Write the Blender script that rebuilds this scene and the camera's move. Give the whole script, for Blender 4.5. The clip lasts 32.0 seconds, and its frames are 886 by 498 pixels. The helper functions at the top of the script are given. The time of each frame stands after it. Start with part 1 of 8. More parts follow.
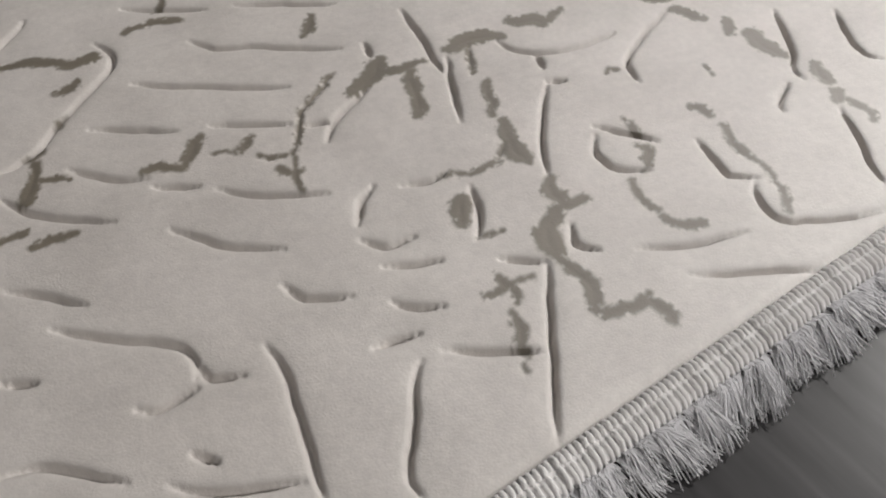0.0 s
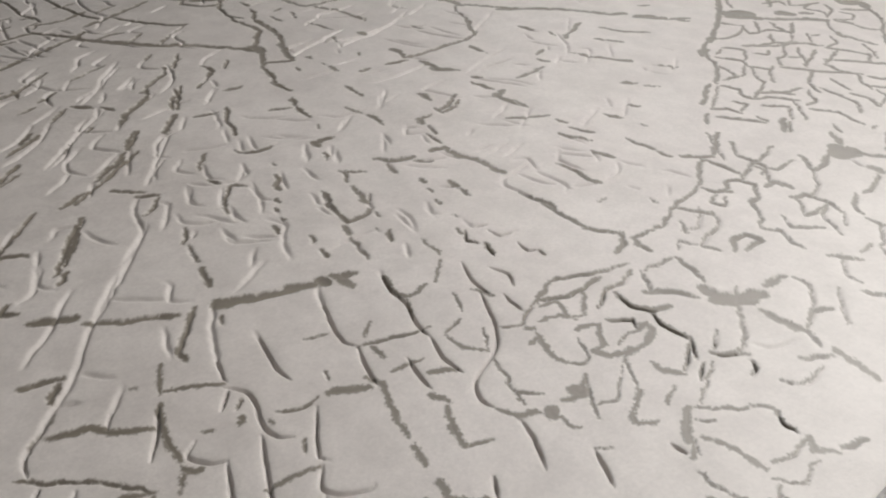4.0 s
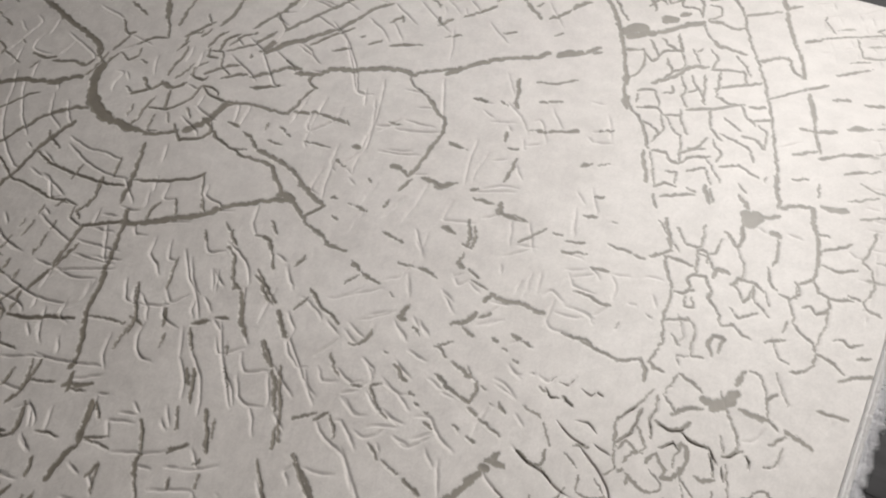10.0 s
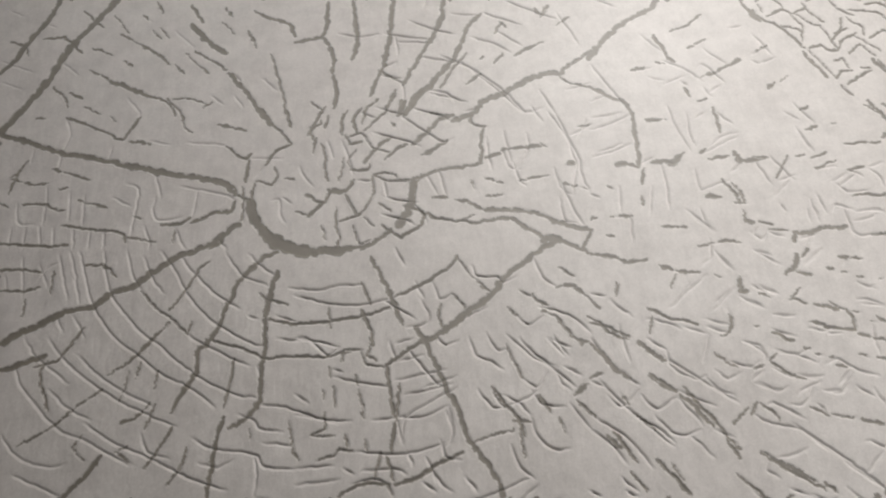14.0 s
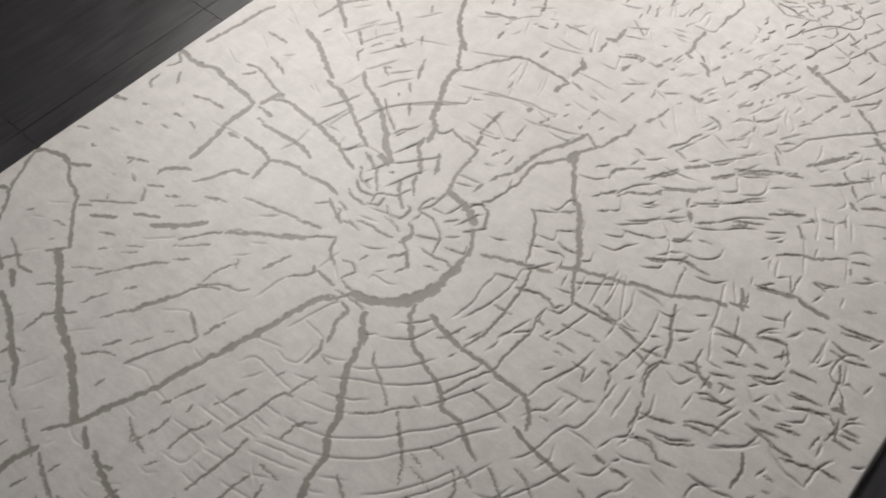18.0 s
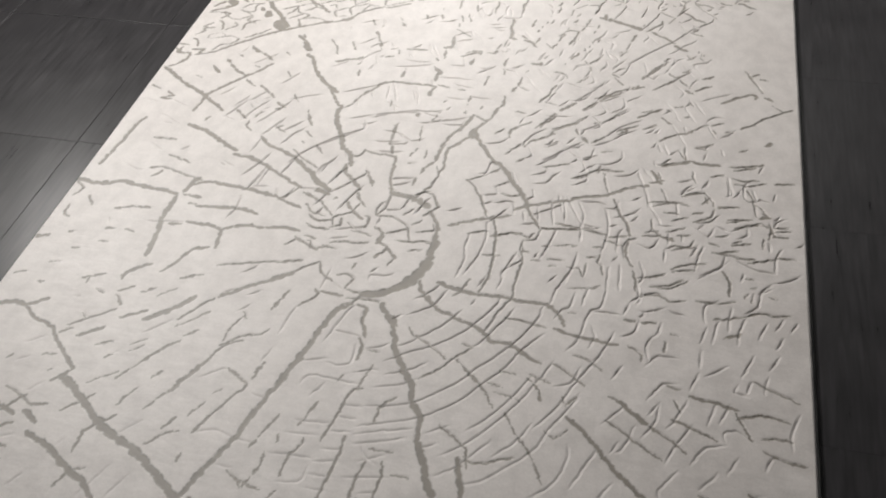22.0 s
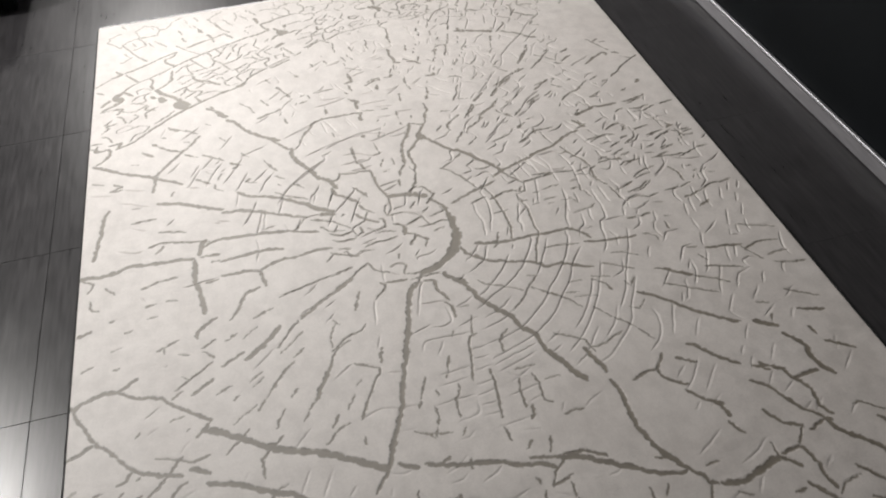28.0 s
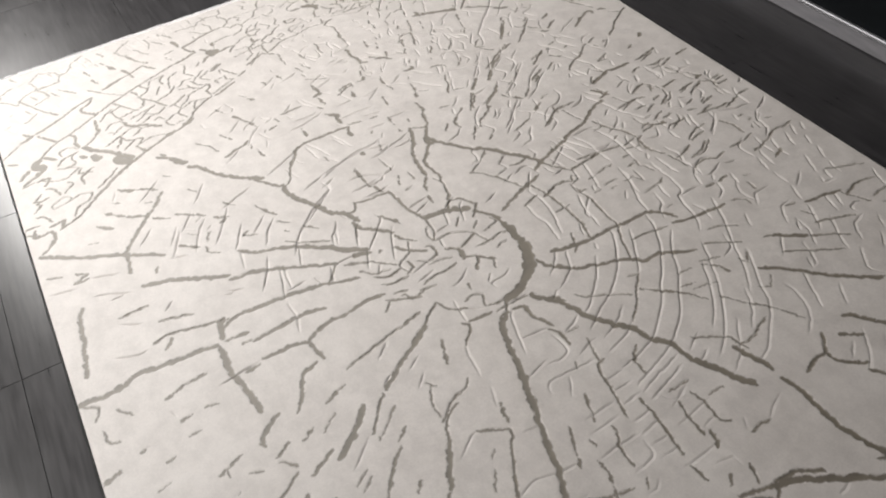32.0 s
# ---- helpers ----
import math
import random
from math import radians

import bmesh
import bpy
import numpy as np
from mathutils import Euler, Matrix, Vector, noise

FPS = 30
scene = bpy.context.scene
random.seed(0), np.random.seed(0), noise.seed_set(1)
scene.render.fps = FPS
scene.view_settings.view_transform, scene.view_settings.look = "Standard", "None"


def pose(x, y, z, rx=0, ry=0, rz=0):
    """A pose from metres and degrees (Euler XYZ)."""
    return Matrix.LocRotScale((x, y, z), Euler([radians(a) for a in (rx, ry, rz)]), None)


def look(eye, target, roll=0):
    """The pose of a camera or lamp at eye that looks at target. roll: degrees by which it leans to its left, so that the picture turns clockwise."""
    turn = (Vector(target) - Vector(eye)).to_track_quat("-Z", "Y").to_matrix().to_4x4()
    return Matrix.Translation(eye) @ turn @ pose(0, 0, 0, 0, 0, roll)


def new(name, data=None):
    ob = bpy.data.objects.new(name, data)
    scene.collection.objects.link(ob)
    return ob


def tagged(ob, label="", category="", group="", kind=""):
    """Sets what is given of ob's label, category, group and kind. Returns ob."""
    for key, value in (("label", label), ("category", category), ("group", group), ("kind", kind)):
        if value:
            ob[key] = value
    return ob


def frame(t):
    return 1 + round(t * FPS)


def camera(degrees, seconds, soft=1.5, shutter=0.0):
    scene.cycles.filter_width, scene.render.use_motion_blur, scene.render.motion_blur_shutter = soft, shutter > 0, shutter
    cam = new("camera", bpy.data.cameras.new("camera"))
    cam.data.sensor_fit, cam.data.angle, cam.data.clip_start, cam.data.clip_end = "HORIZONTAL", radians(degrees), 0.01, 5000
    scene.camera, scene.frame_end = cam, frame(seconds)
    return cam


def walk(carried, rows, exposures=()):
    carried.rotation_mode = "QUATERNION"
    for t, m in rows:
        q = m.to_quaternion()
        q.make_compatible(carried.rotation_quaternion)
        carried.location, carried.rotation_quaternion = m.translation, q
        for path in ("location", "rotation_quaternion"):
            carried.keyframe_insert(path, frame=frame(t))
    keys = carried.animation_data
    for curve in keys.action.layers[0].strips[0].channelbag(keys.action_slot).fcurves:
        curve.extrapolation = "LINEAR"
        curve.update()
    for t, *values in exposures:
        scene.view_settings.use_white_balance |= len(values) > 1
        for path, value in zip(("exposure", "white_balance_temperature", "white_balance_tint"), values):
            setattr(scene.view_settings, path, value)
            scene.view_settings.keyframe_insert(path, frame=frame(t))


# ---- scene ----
cam = camera(54.6, 32.0, soft=2.0)
PATH = [
    (0, (0.909, 1.641, 0.327), (0.209, 0.561, -1.205), -2.35),
    (0.5, (0.895, 1.644, 0.344), (0.133, 0.554, -1.149), -1.80),
    (1, (0.885, 1.641, 0.359), (0.072, 0.538, -1.099), -1.40),
    (1.5, (0.870, 1.641, 0.377), (-0.004, 0.557, -1.059), -0.34),
    (2, (0.860, 1.639, 0.408), (-0.109, 0.559, -0.968), 0.69),
    (2.5, (0.855, 1.636, 0.444), (-0.191, 0.524, -0.848), 0.79),
    (3, (0.854, 1.632, 0.466), (-0.238, 0.477, -0.748), 0.55),
    (3.5, (0.854, 1.629, 0.496), (-0.270, 0.422, -0.637), -0.05),
    (5.5, (0.846, 1.593, 0.599), (-0.327, 0.377, -0.472), 0.86),
    (6, (0.847, 1.563, 0.679), (-0.278, 0.337, -0.430), -0.02),
    (6.5, (0.854, 1.523, 0.861), (-0.197, 0.312, -0.335), -0.61),
    (7, (0.827, 1.491, 1.033), (-0.136, 0.332, -0.282), -1.74),
    (7.5, (0.770, 1.480, 1.145), (-0.135, 0.387, -0.264), -2.41),
    (8, (0.754, 1.467, 1.203), (-0.106, 0.429, -0.275), -4.27),
    (8.5, (0.780, 1.433, 1.261), (-0.095, 0.481, -0.264), -5.75),
    (9, (0.813, 1.399, 1.295), (-0.098, 0.552, -0.271), -6.01),
    (9.5, (0.852, 1.361, 1.333), (-0.088, 0.632, -0.275), -4.94),
    (10, (0.881, 1.285, 1.348), (-0.064, 0.644, -0.294), -6.33),
    (10.5, (0.906, 1.212, 1.397), (-0.013, 0.606, -0.273), -10.88),
    (11, (0.918, 1.116, 1.434), (0.000, 0.573, -0.258), -13.11),
    (11.5, (0.929, 0.982, 1.446), (-0.010, 0.552, -0.267), -13.01),
    (12, (0.942, 0.851, 1.466), (0.029, 0.514, -0.282), -12.50),
    (12.5, (0.921, 0.724, 1.485), (0.067, 0.433, -0.300), -12.42),
    (13, (0.901, 0.573, 1.498), (0.061, 0.313, -0.299), -12.04),
    (13.5, (0.907, 0.418, 1.513), (0.037, 0.225, -0.277), -11.04),
    (14, (0.933, 0.269, 1.524), (0.012, 0.195, -0.250), -7.69),
    (14.5, (0.919, 0.170, 1.508), (-0.027, 0.190, -0.254), -5.67),
    (15, (0.920, 0.038, 1.513), (-0.041, 0.110, -0.239), -7.74),
    (15.5, (0.909, -0.122, 1.527), (-0.029, 0.095, -0.226), -6.24),
    (17.5, (0.870, -0.669, 1.569), (0.021, 0.062, -0.088), -4.83),
    (18, (0.859, -0.759, 1.581), (0.047, 0.055, -0.055), -4.40),
    (18.5, (0.861, -0.815, 1.587), (0.081, 0.067, -0.029), -3.81),
    (19, (0.866, -0.873, 1.587), (0.122, 0.084, -0.004), -3.56),
    (19.5, (0.848, -0.935, 1.581), (0.140, 0.089, 0.016), -4.13),
    (20, (0.794, -1.040, 1.589), (0.148, 0.028, 0.027), -4.69),
    (20.5, (0.753, -1.135, 1.607), (0.156, -0.042, 0.042), -5.32),
    (21, (0.719, -1.261, 1.604), (0.175, -0.110, 0.061), -5.92),
    (21.5, (0.675, -1.345, 1.589), (0.199, -0.107, 0.092), -5.71),
    (22, (0.603, -1.376, 1.577), (0.187, -0.092, 0.100), -5.86),
    (22.5, (0.524, -1.432, 1.563), (0.151, -0.109, 0.110), -6.31),
    (23, (0.485, -1.453, 1.563), (0.159, -0.100, 0.126), -6.60),
    (23.5, (0.423, -1.497, 1.553), (0.159, -0.113, 0.134), -7.00),
    (24, (0.350, -1.550, 1.549), (0.127, -0.140, 0.148), -7.59),
    (24.5, (0.277, -1.603, 1.554), (0.116, -0.166, 0.172), -7.13),
    (26.5, (0.131, -1.634, 1.557), (0.082, -0.169, 0.197), -3.08),
    (27, (0.024, -1.686, 1.563), (0.020, -0.226, 0.196), -4.49),
    (27.5, (-0.137, -1.765, 1.591), (0.011, -0.310, 0.227), -4.99),
    (28, (-0.273, -1.825, 1.649), (0.025, -0.397, 0.280), -3.98),
    (28.5, (-0.287, -1.865, 1.653), (0.065, -0.440, 0.295), -2.83),
    (29, (-0.272, -1.873, 1.634), (0.121, -0.465, 0.269), -1.54),
    (29.5, (-0.322, -1.881, 1.618), (0.107, -0.509, 0.228), -3.38),
    (30, (-0.400, -1.868, 1.615), (0.088, -0.520, 0.221), -4.98),
    (30.5, (-0.443, -1.799, 1.582), (0.086, -0.460, 0.194), -4.75),
    (31, (-0.505, -1.693, 1.541), (0.047, -0.360, 0.156), -3.09),
    (31.5, (-0.567, -1.497, 1.482), (-0.030, -0.159, 0.096), -5.35),
    (32, (-0.638, -1.306, 1.461), (-0.050, -0.010, 0.057), -7.30),
]

walk(cam, [(t, look(eye, target, roll)) for t, eye, target, roll in PATH],
     exposures=[(0, -0.80), (1, -0.84), (2, -0.96), (3, -0.98), (6, -0.70), (8, -0.70), (11, -0.86), (13, -0.86), (15, -0.78), (18, -0.70), (20, -0.62), (22, -0.45), (24, -0.30), (27, -0.32), (29, -0.38), (32, -0.27)])

# ---- light ----
world = bpy.data.worlds.new("showroom_air")
scene.world = world
world.use_nodes = True
world.node_tree.nodes["Background"].inputs[0].default_value = (0.9, 0.93, 1.0, 1)
world.node_tree.nodes["Background"].inputs[1].default_value = 0.02


def lamp(at, aim, power, size, color=(1.0, 0.95, 0.88), spread=180):
    data = bpy.data.lights.new("unseen_lamp_light", "AREA")
    data.energy, data.shape, data.size, data.size_y, data.color = power, "RECTANGLE", size[0], size[1], color
    data.spread = radians(spread)
    ob = new("unseen_lamp_light", data)
    ob.matrix_world = look(at, aim)
    return ob


lamp((-2.45, 1.40, 2.60), (0.4, 1.2, 0.0), 51, (0.26, 0.26), (1.0, 0.97, 0.94), 110)
lamp((-1.1, 4.7, 2.60), (0.2, 1.0, 0.0), 50, (0.35, 0.35), (1.0, 0.97, 0.94), 130)
lamp((-3.9, -1.6, 3.30), (0.6, 0.9, 0.0), 9, (0.35, 0.35), (1.0, 0.97, 0.94), 60)
# added fill without a fixture, to brighten the fringe and the rug's right side
lamp((0.75, 3.5, 2.70), (0.5, 1.4, 0.0), 20, (0.35, 0.35), (1.0, 0.97, 0.94))


# ---- materials ----
def material(name, rough=0.6, metal=0.0):
    mat = bpy.data.materials.new(name)
    mat.use_nodes = True
    shader = mat.node_tree.nodes["Principled BSDF"]
    shader.inputs["Roughness"].default_value = rough
    shader.inputs["Metallic"].default_value = metal
    return mat, mat.node_tree, shader


def add(tree, kind, source=None, **values):
    n = tree.nodes.new(kind)
    for key, value in values.items():
        n.inputs[key.replace("_", " ")].default_value = value
    if source is not None:
        tree.links.new(source, n.inputs[0])
    return n


def ramp(tree, source, *stops):
    n = tree.nodes.new("ShaderNodeValToRGB")
    while len(n.color_ramp.elements) < len(stops):
        n.color_ramp.elements.new(0.5)
    for e, (p, c) in zip(n.color_ramp.elements, stops):
        e.position, e.color = p, (*c, 1)
    tree.links.new(source, n.inputs[0])
    return n.outputs[0]


def mixed(tree, how, factor, a, b):
    n = tree.nodes.new("ShaderNodeMixRGB")
    n.blend_type = how
    for slot, v in zip(n.inputs, (factor, a, b)):
        if isinstance(v, (int, float)):
            slot.default_value = v
        elif isinstance(v, tuple):
            slot.default_value = (*v, 1)
        else:
            tree.links.new(v, slot)
    return n.outputs[0]


def noise_at(tree, scale, detail=3.0, stretch=(1, 1, 1), rough=0.5):
    place = tree.nodes.new("ShaderNodeTexCoord").outputs["Object"]
    mapped = add(tree, "ShaderNodeMapping", place, Scale=stretch)
    return add(tree, "ShaderNodeTexNoise", mapped.outputs[0], Scale=scale, Detail=detail, Roughness=rough).outputs[0]


def bump(tree, shader, height, strength, distance):
    n = add(tree, "ShaderNodeBump", Strength=strength, Distance=distance)
    tree.links.new(height, n.inputs["Height"])
    tree.links.new(n.outputs[0], shader.inputs["Normal"])


def pile_material():
    mat, tree, shader = material("cut_pile", 0.58)
    dyed = tree.nodes.new("ShaderNodeAttribute")
    dyed.attribute_name = "dye"
    # broad tones: shading of the brushed pile put into the cream
    cream = ramp(tree, noise_at(tree, 5.0, 4), (0.3, CREAM_A), (0.7, CREAM_B))
    cream = mixed(tree, "MULTIPLY", 0.5, cream, ramp(tree, noise_at(tree, 260, 2), (0.25, (0.8, 0.8, 0.8)), (0.7, (1, 1, 1))))
    # small mottles: light and dark of the nap, also painted into the colour
    cream = mixed(tree, "MULTIPLY", 0.85, cream, ramp(tree, noise_at(tree, 20, 5, (1.3, 1.0, 1.0), 0.65), (0.36, (0.85, 0.845, 0.84)), (0.60, (1, 1, 1))))
    taupe = ramp(tree, noise_at(tree, 40, 3), (0.3, TAUPE_A), (0.7, TAUPE_B))
    tree.links.new(mixed(tree, "MIX", dyed.outputs["Fac"], cream, taupe), shader.inputs["Base Color"])
    shader.inputs["Coat Weight"].default_value = 1.0
    shader.inputs["Coat Roughness"].default_value = 0.60
    shader.inputs["Coat IOR"].default_value = 2.4
    shader.inputs["Sheen Weight"].default_value = 0.3
    shader.inputs["Sheen Roughness"].default_value = 0.35
    shader.inputs["Specular IOR Level"].default_value = 0.35
    fine = add(tree, "ShaderNodeBump", Strength=0.24, Distance=0.0015)
    tree.links.new(mixed(tree, "ADD", 0.6, noise_at(tree, 900, 2), noise_at(tree, 60, 3)), fine.inputs["Height"])
    brushed = add(tree, "ShaderNodeBump", Strength=0.34, Distance=0.02)
    tree.links.new(noise_at(tree, 7, 5, (1.0, 1.9, 1.0)), brushed.inputs["Height"])
    tree.links.new(brushed.outputs[0], fine.inputs["Normal"])
    tree.links.new(fine.outputs[0], shader.inputs["Normal"])
    tips = add(tree, "ShaderNodeCombineXYZ", X=0.0, Y=NAP, Z=1.0)
    tree.links.new(tips.outputs[0], shader.inputs["Coat Normal"])
    return mat


NAP = 0.05  # how far the fibre tips lean towards the fringed end
CREAM_A, CREAM_B = (0.725, 0.673, 0.635), (0.795, 0.745, 0.707)
TAUPE_A, TAUPE_B = (0.140, 0.114, 0.078), (0.190, 0.157, 0.111)
PILE = pile_material()


def floor_material():
    mat, tree, shader = material("anthracite_stoneware", 0.3)
    own = tree.nodes.new("ShaderNodeObjectInfo").outputs["Random"]
    place = tree.nodes.new("ShaderNodeTexCoord").outputs["Object"]
    shift = add(tree, "ShaderNodeMapping", place, Scale=(38, 3.0, 1))
    tree.links.new(own, shift.inputs["Location"])
    streak = add(tree, "ShaderNodeTexNoise", shift.outputs[0], Scale=2.5, Detail=6.0, Roughness=0.6).outputs[0]
    cloud = noise_at(tree, 7, 4)
    base = ramp(tree, streak, (0.3, (0.030, 0.0288, 0.0305)), (0.7, (0.056, 0.0538, 0.0575)))
    base = mixed(tree, "MULTIPLY", 0.6, base, ramp(tree, cloud, (0.3, (0.72, 0.72, 0.72)), (0.75, (1.15, 1.13, 1.1))))
    tree.links.new(base, shader.inputs["Base Color"])
    gloss = ramp(tree, mixed(tree, "ADD", 0.5, streak, cloud), (0.4, (0.26, 0.26, 0.26)), (1.0, (0.33, 0.33, 0.33)))
    tree.links.new(gloss, shader.inputs["Roughness"])
    shader.inputs["Specular IOR Level"].default_value = 0.7
    bump(tree, shader, streak, 0.04, 0.0015)
    return mat


FLOOR = floor_material()


def plain_material(name, a, b, scale, rough, strength=0.1, metal=0.0, stretch=(1, 1, 1)):
    mat, tree, shader = material(name, rough, metal)
    grain = noise_at(tree, scale, 4, stretch)
    tree.links.new(ramp(tree, grain, (0.3, a), (0.7, b)), shader.inputs["Base Color"])
    bump(tree, shader, grain, strength, 0.001)
    return mat


GROUT = plain_material("dark_grout", (0.014, 0.014, 0.014), (0.022, 0.022, 0.022), 90, 0.9)
SKIRT = plain_material("grey_skirting_tile", (0.19, 0.185, 0.195), (0.25, 0.243, 0.255), 14, 0.4, 0.05, stretch=(1, 1, 6))
EDGE = plain_material("bright_aluminium", (0.48, 0.48, 0.50), (0.60, 0.60, 0.62), 120, 0.5, 0.05, 1.0, (1, 1, 0.05))
BLACK = plain_material("black_wall_panel", (0.003, 0.004, 0.005), (0.005, 0.0065, 0.008), 3, 0.6, 0.03)
BLACK.node_tree.nodes["Principled BSDF"].inputs["Specular IOR Level"].default_value = 0.12
PLASTER = plain_material("wall_paint", (0.10, 0.10, 0.10), (0.13, 0.13, 0.128), 6, 0.85)
CEILING = plain_material("ceiling_paint", (0.62, 0.62, 0.61), (0.68, 0.68, 0.67), 5, 0.9)
CORD = plain_material("white_binding_yarn", (0.91, 0.89, 0.88), (0.96, 0.94, 0.93), 300, 0.55, 0.1)
YARN = plain_material("white_fringe_yarn", (0.78, 0.77, 0.79), (0.90, 0.89, 0.91), 200, 0.4, 0.1)
glow = YARN.node_tree.nodes["Principled BSDF"]
glow.inputs["Sheen Weight"].default_value = 0.3
CORD.node_tree.nodes["Principled BSDF"].inputs["Sheen Weight"].default_value = 0.3
RUBBER = plain_material("black_edge_yarn", (0.02, 0.02, 0.02), (0.04, 0.04, 0.04), 200, 0.8)
LEATHER = plain_material("black_leatherette", (0.010, 0.011, 0.010), (0.018, 0.019, 0.016), 60, 0.5)


# ---- builders ----
def solid(name, bm, mat, parent=None, label="", smooth=False):
    data = bpy.data.meshes.new(name)
    bm.to_mesh(data)
    bm.free()
    data.materials.append(mat)
    if smooth:
        data.polygons.foreach_set("use_smooth", [True] * len(data.polygons))
    ob = new(name, data)
    ob.parent = parent
    return tagged(ob, label)


def box(lo, hi, bevel=0.0, segments=1):
    bm = bmesh.new()
    bmesh.ops.create_cube(bm, size=1.0)
    lo, hi = Vector(lo), Vector(hi)
    for v in bm.verts:
        v.co = Vector((lo[k] + (v.co[k] + 0.5) * (hi[k] - lo[k]) for k in range(3)))
    if bevel:
        bmesh.ops.bevel(bm, geom=list(bm.edges), offset=bevel, segments=segments, affect="EDGES")
    return bm


# ---- the room ----
TILE, JX, JY = 0.610, -1.005, 0.222
X0, X1, Y0, Y1, ROOM_H = -4.665, 1.40, -4.048, 5.102, 3.55
tagged(solid("floor", box((X0 - 0.15, Y0 - 0.15, -0.12), (X1 + 0.15, Y1 + 0.15, -0.0015)), GROUT),
       "dark grout bed of the showroom floor", "floor", kind="structure")
tagged(solid("ceiling", box((X0, Y0, ROOM_H), (X1, Y1, ROOM_H + 0.12)), CEILING),
       "plain white painted showroom ceiling", "ceiling", kind="structure")
tagged(solid("wall_east", box((X1, Y0 - 0.15, 0.0), (X1 + 0.15, Y1 + 0.15, ROOM_H + 0.12)), BLACK),
       "black smooth wall above grey skirting tiles", "wall", kind="structure")
tagged(solid("wall_west", box((X0 - 0.15, Y0 - 0.15, 0.0), (X0, Y1 + 0.15, ROOM_H + 0.12)), PLASTER),
       "plain dark grey painted showroom wall", "wall", kind="structure")
tagged(solid("wall_north", box((X0, Y1, 0.0), (X1, Y1 + 0.15, ROOM_H + 0.12)), PLASTER),
       "plain dark grey painted showroom wall", "wall", kind="structure")
tagged(solid("wall_south", box((X0, Y0 - 0.15, 0.0), (X1, Y0, ROOM_H + 0.12)), PLASTER),
       "plain dark grey painted showroom wall", "wall", kind="structure")

# ---- the design of the rug ----
RX0, RX1, RY0, RY1 = -0.910, 1.018, -1.360, 1.533
PILE_H = 0.014


def steps(*stretches):
    return np.concatenate([np.arange(a, b - s / 2, s) for a, b, s in stretches] + [[stretches[-1][1]]])


FINE_X, FINE_Y = 0.250, 1.060
JAG = np.random.default_rng(3).normal(0, 1, (1301, 901))


def sheet(xs, ys):
    """A field of heights and dye over the rug: grid lines, depth of the cuts, share of brown yarn."""
    return xs, ys, np.zeros((len(ys), len(xs)), np.float32), np.zeros((len(ys), len(xs)), np.float32)


WHOLE = sheet(steps((RX0, RX1, 0.002)), steps((RY0, -0.961, 0.003), (-0.961, FINE_Y, 0.002), (FINE_Y, RY1, 0.002)))
CORNER = sheet(steps((FINE_X, RX1, 0.001)), steps((FINE_Y, RY1, 0.001)))
CELL = 0.004
USED = np.zeros((int((RY1 - RY0) / CELL) + 2, int((RX1 - RX0) / CELL) + 2), bool)
rng = np.random.default_rng(7)


def smooth_way(points, gap=0.005, jitter=0.0009, bend=1.0):
    """A way through the points with small turns of its own, as a hand would carve it."""
    p = np.array(points, float)
    p = np.vstack([2 * p[0] - p[1], p, 2 * p[-1] - p[-2]])
    out = []
    for a, b, c, d in zip(p, p[1:], p[2:], p[3:]):
        n = max(2, int(np.hypot(*(c - b)) / gap))
        t = np.linspace(0, 1, n, endpoint=False)[:, None]
        out.append(0.5 * (2 * b + (c - a) * t + (2 * a - 5 * b + 4 * c - d) * t**2 + (3 * b - a - 3 * c + d) * t**3))
        out[-1] = bend * out[-1] + (1 - bend) * (b + (c - b) * t)
    way = np.vstack([*out, p[-2][None]])
    drift = rng.normal(0, jitter, way.shape)
    drift[1:-1] = (drift[:-2] + 2 * drift[1:-1] + drift[2:]) / 2
    return way + drift


def beads(n, spread, every=2):
    """Widths that swell and shrink along a line, down to nothing where the yarn skips."""
    knots = rng.normal(0, 1, n // every + 2)
    f = 1.0 + spread * np.interp(np.arange(n) / every, np.arange(len(knots)), knots)
    return np.where(f < 0.42, 0.0, np.minimum(f, 1.6))


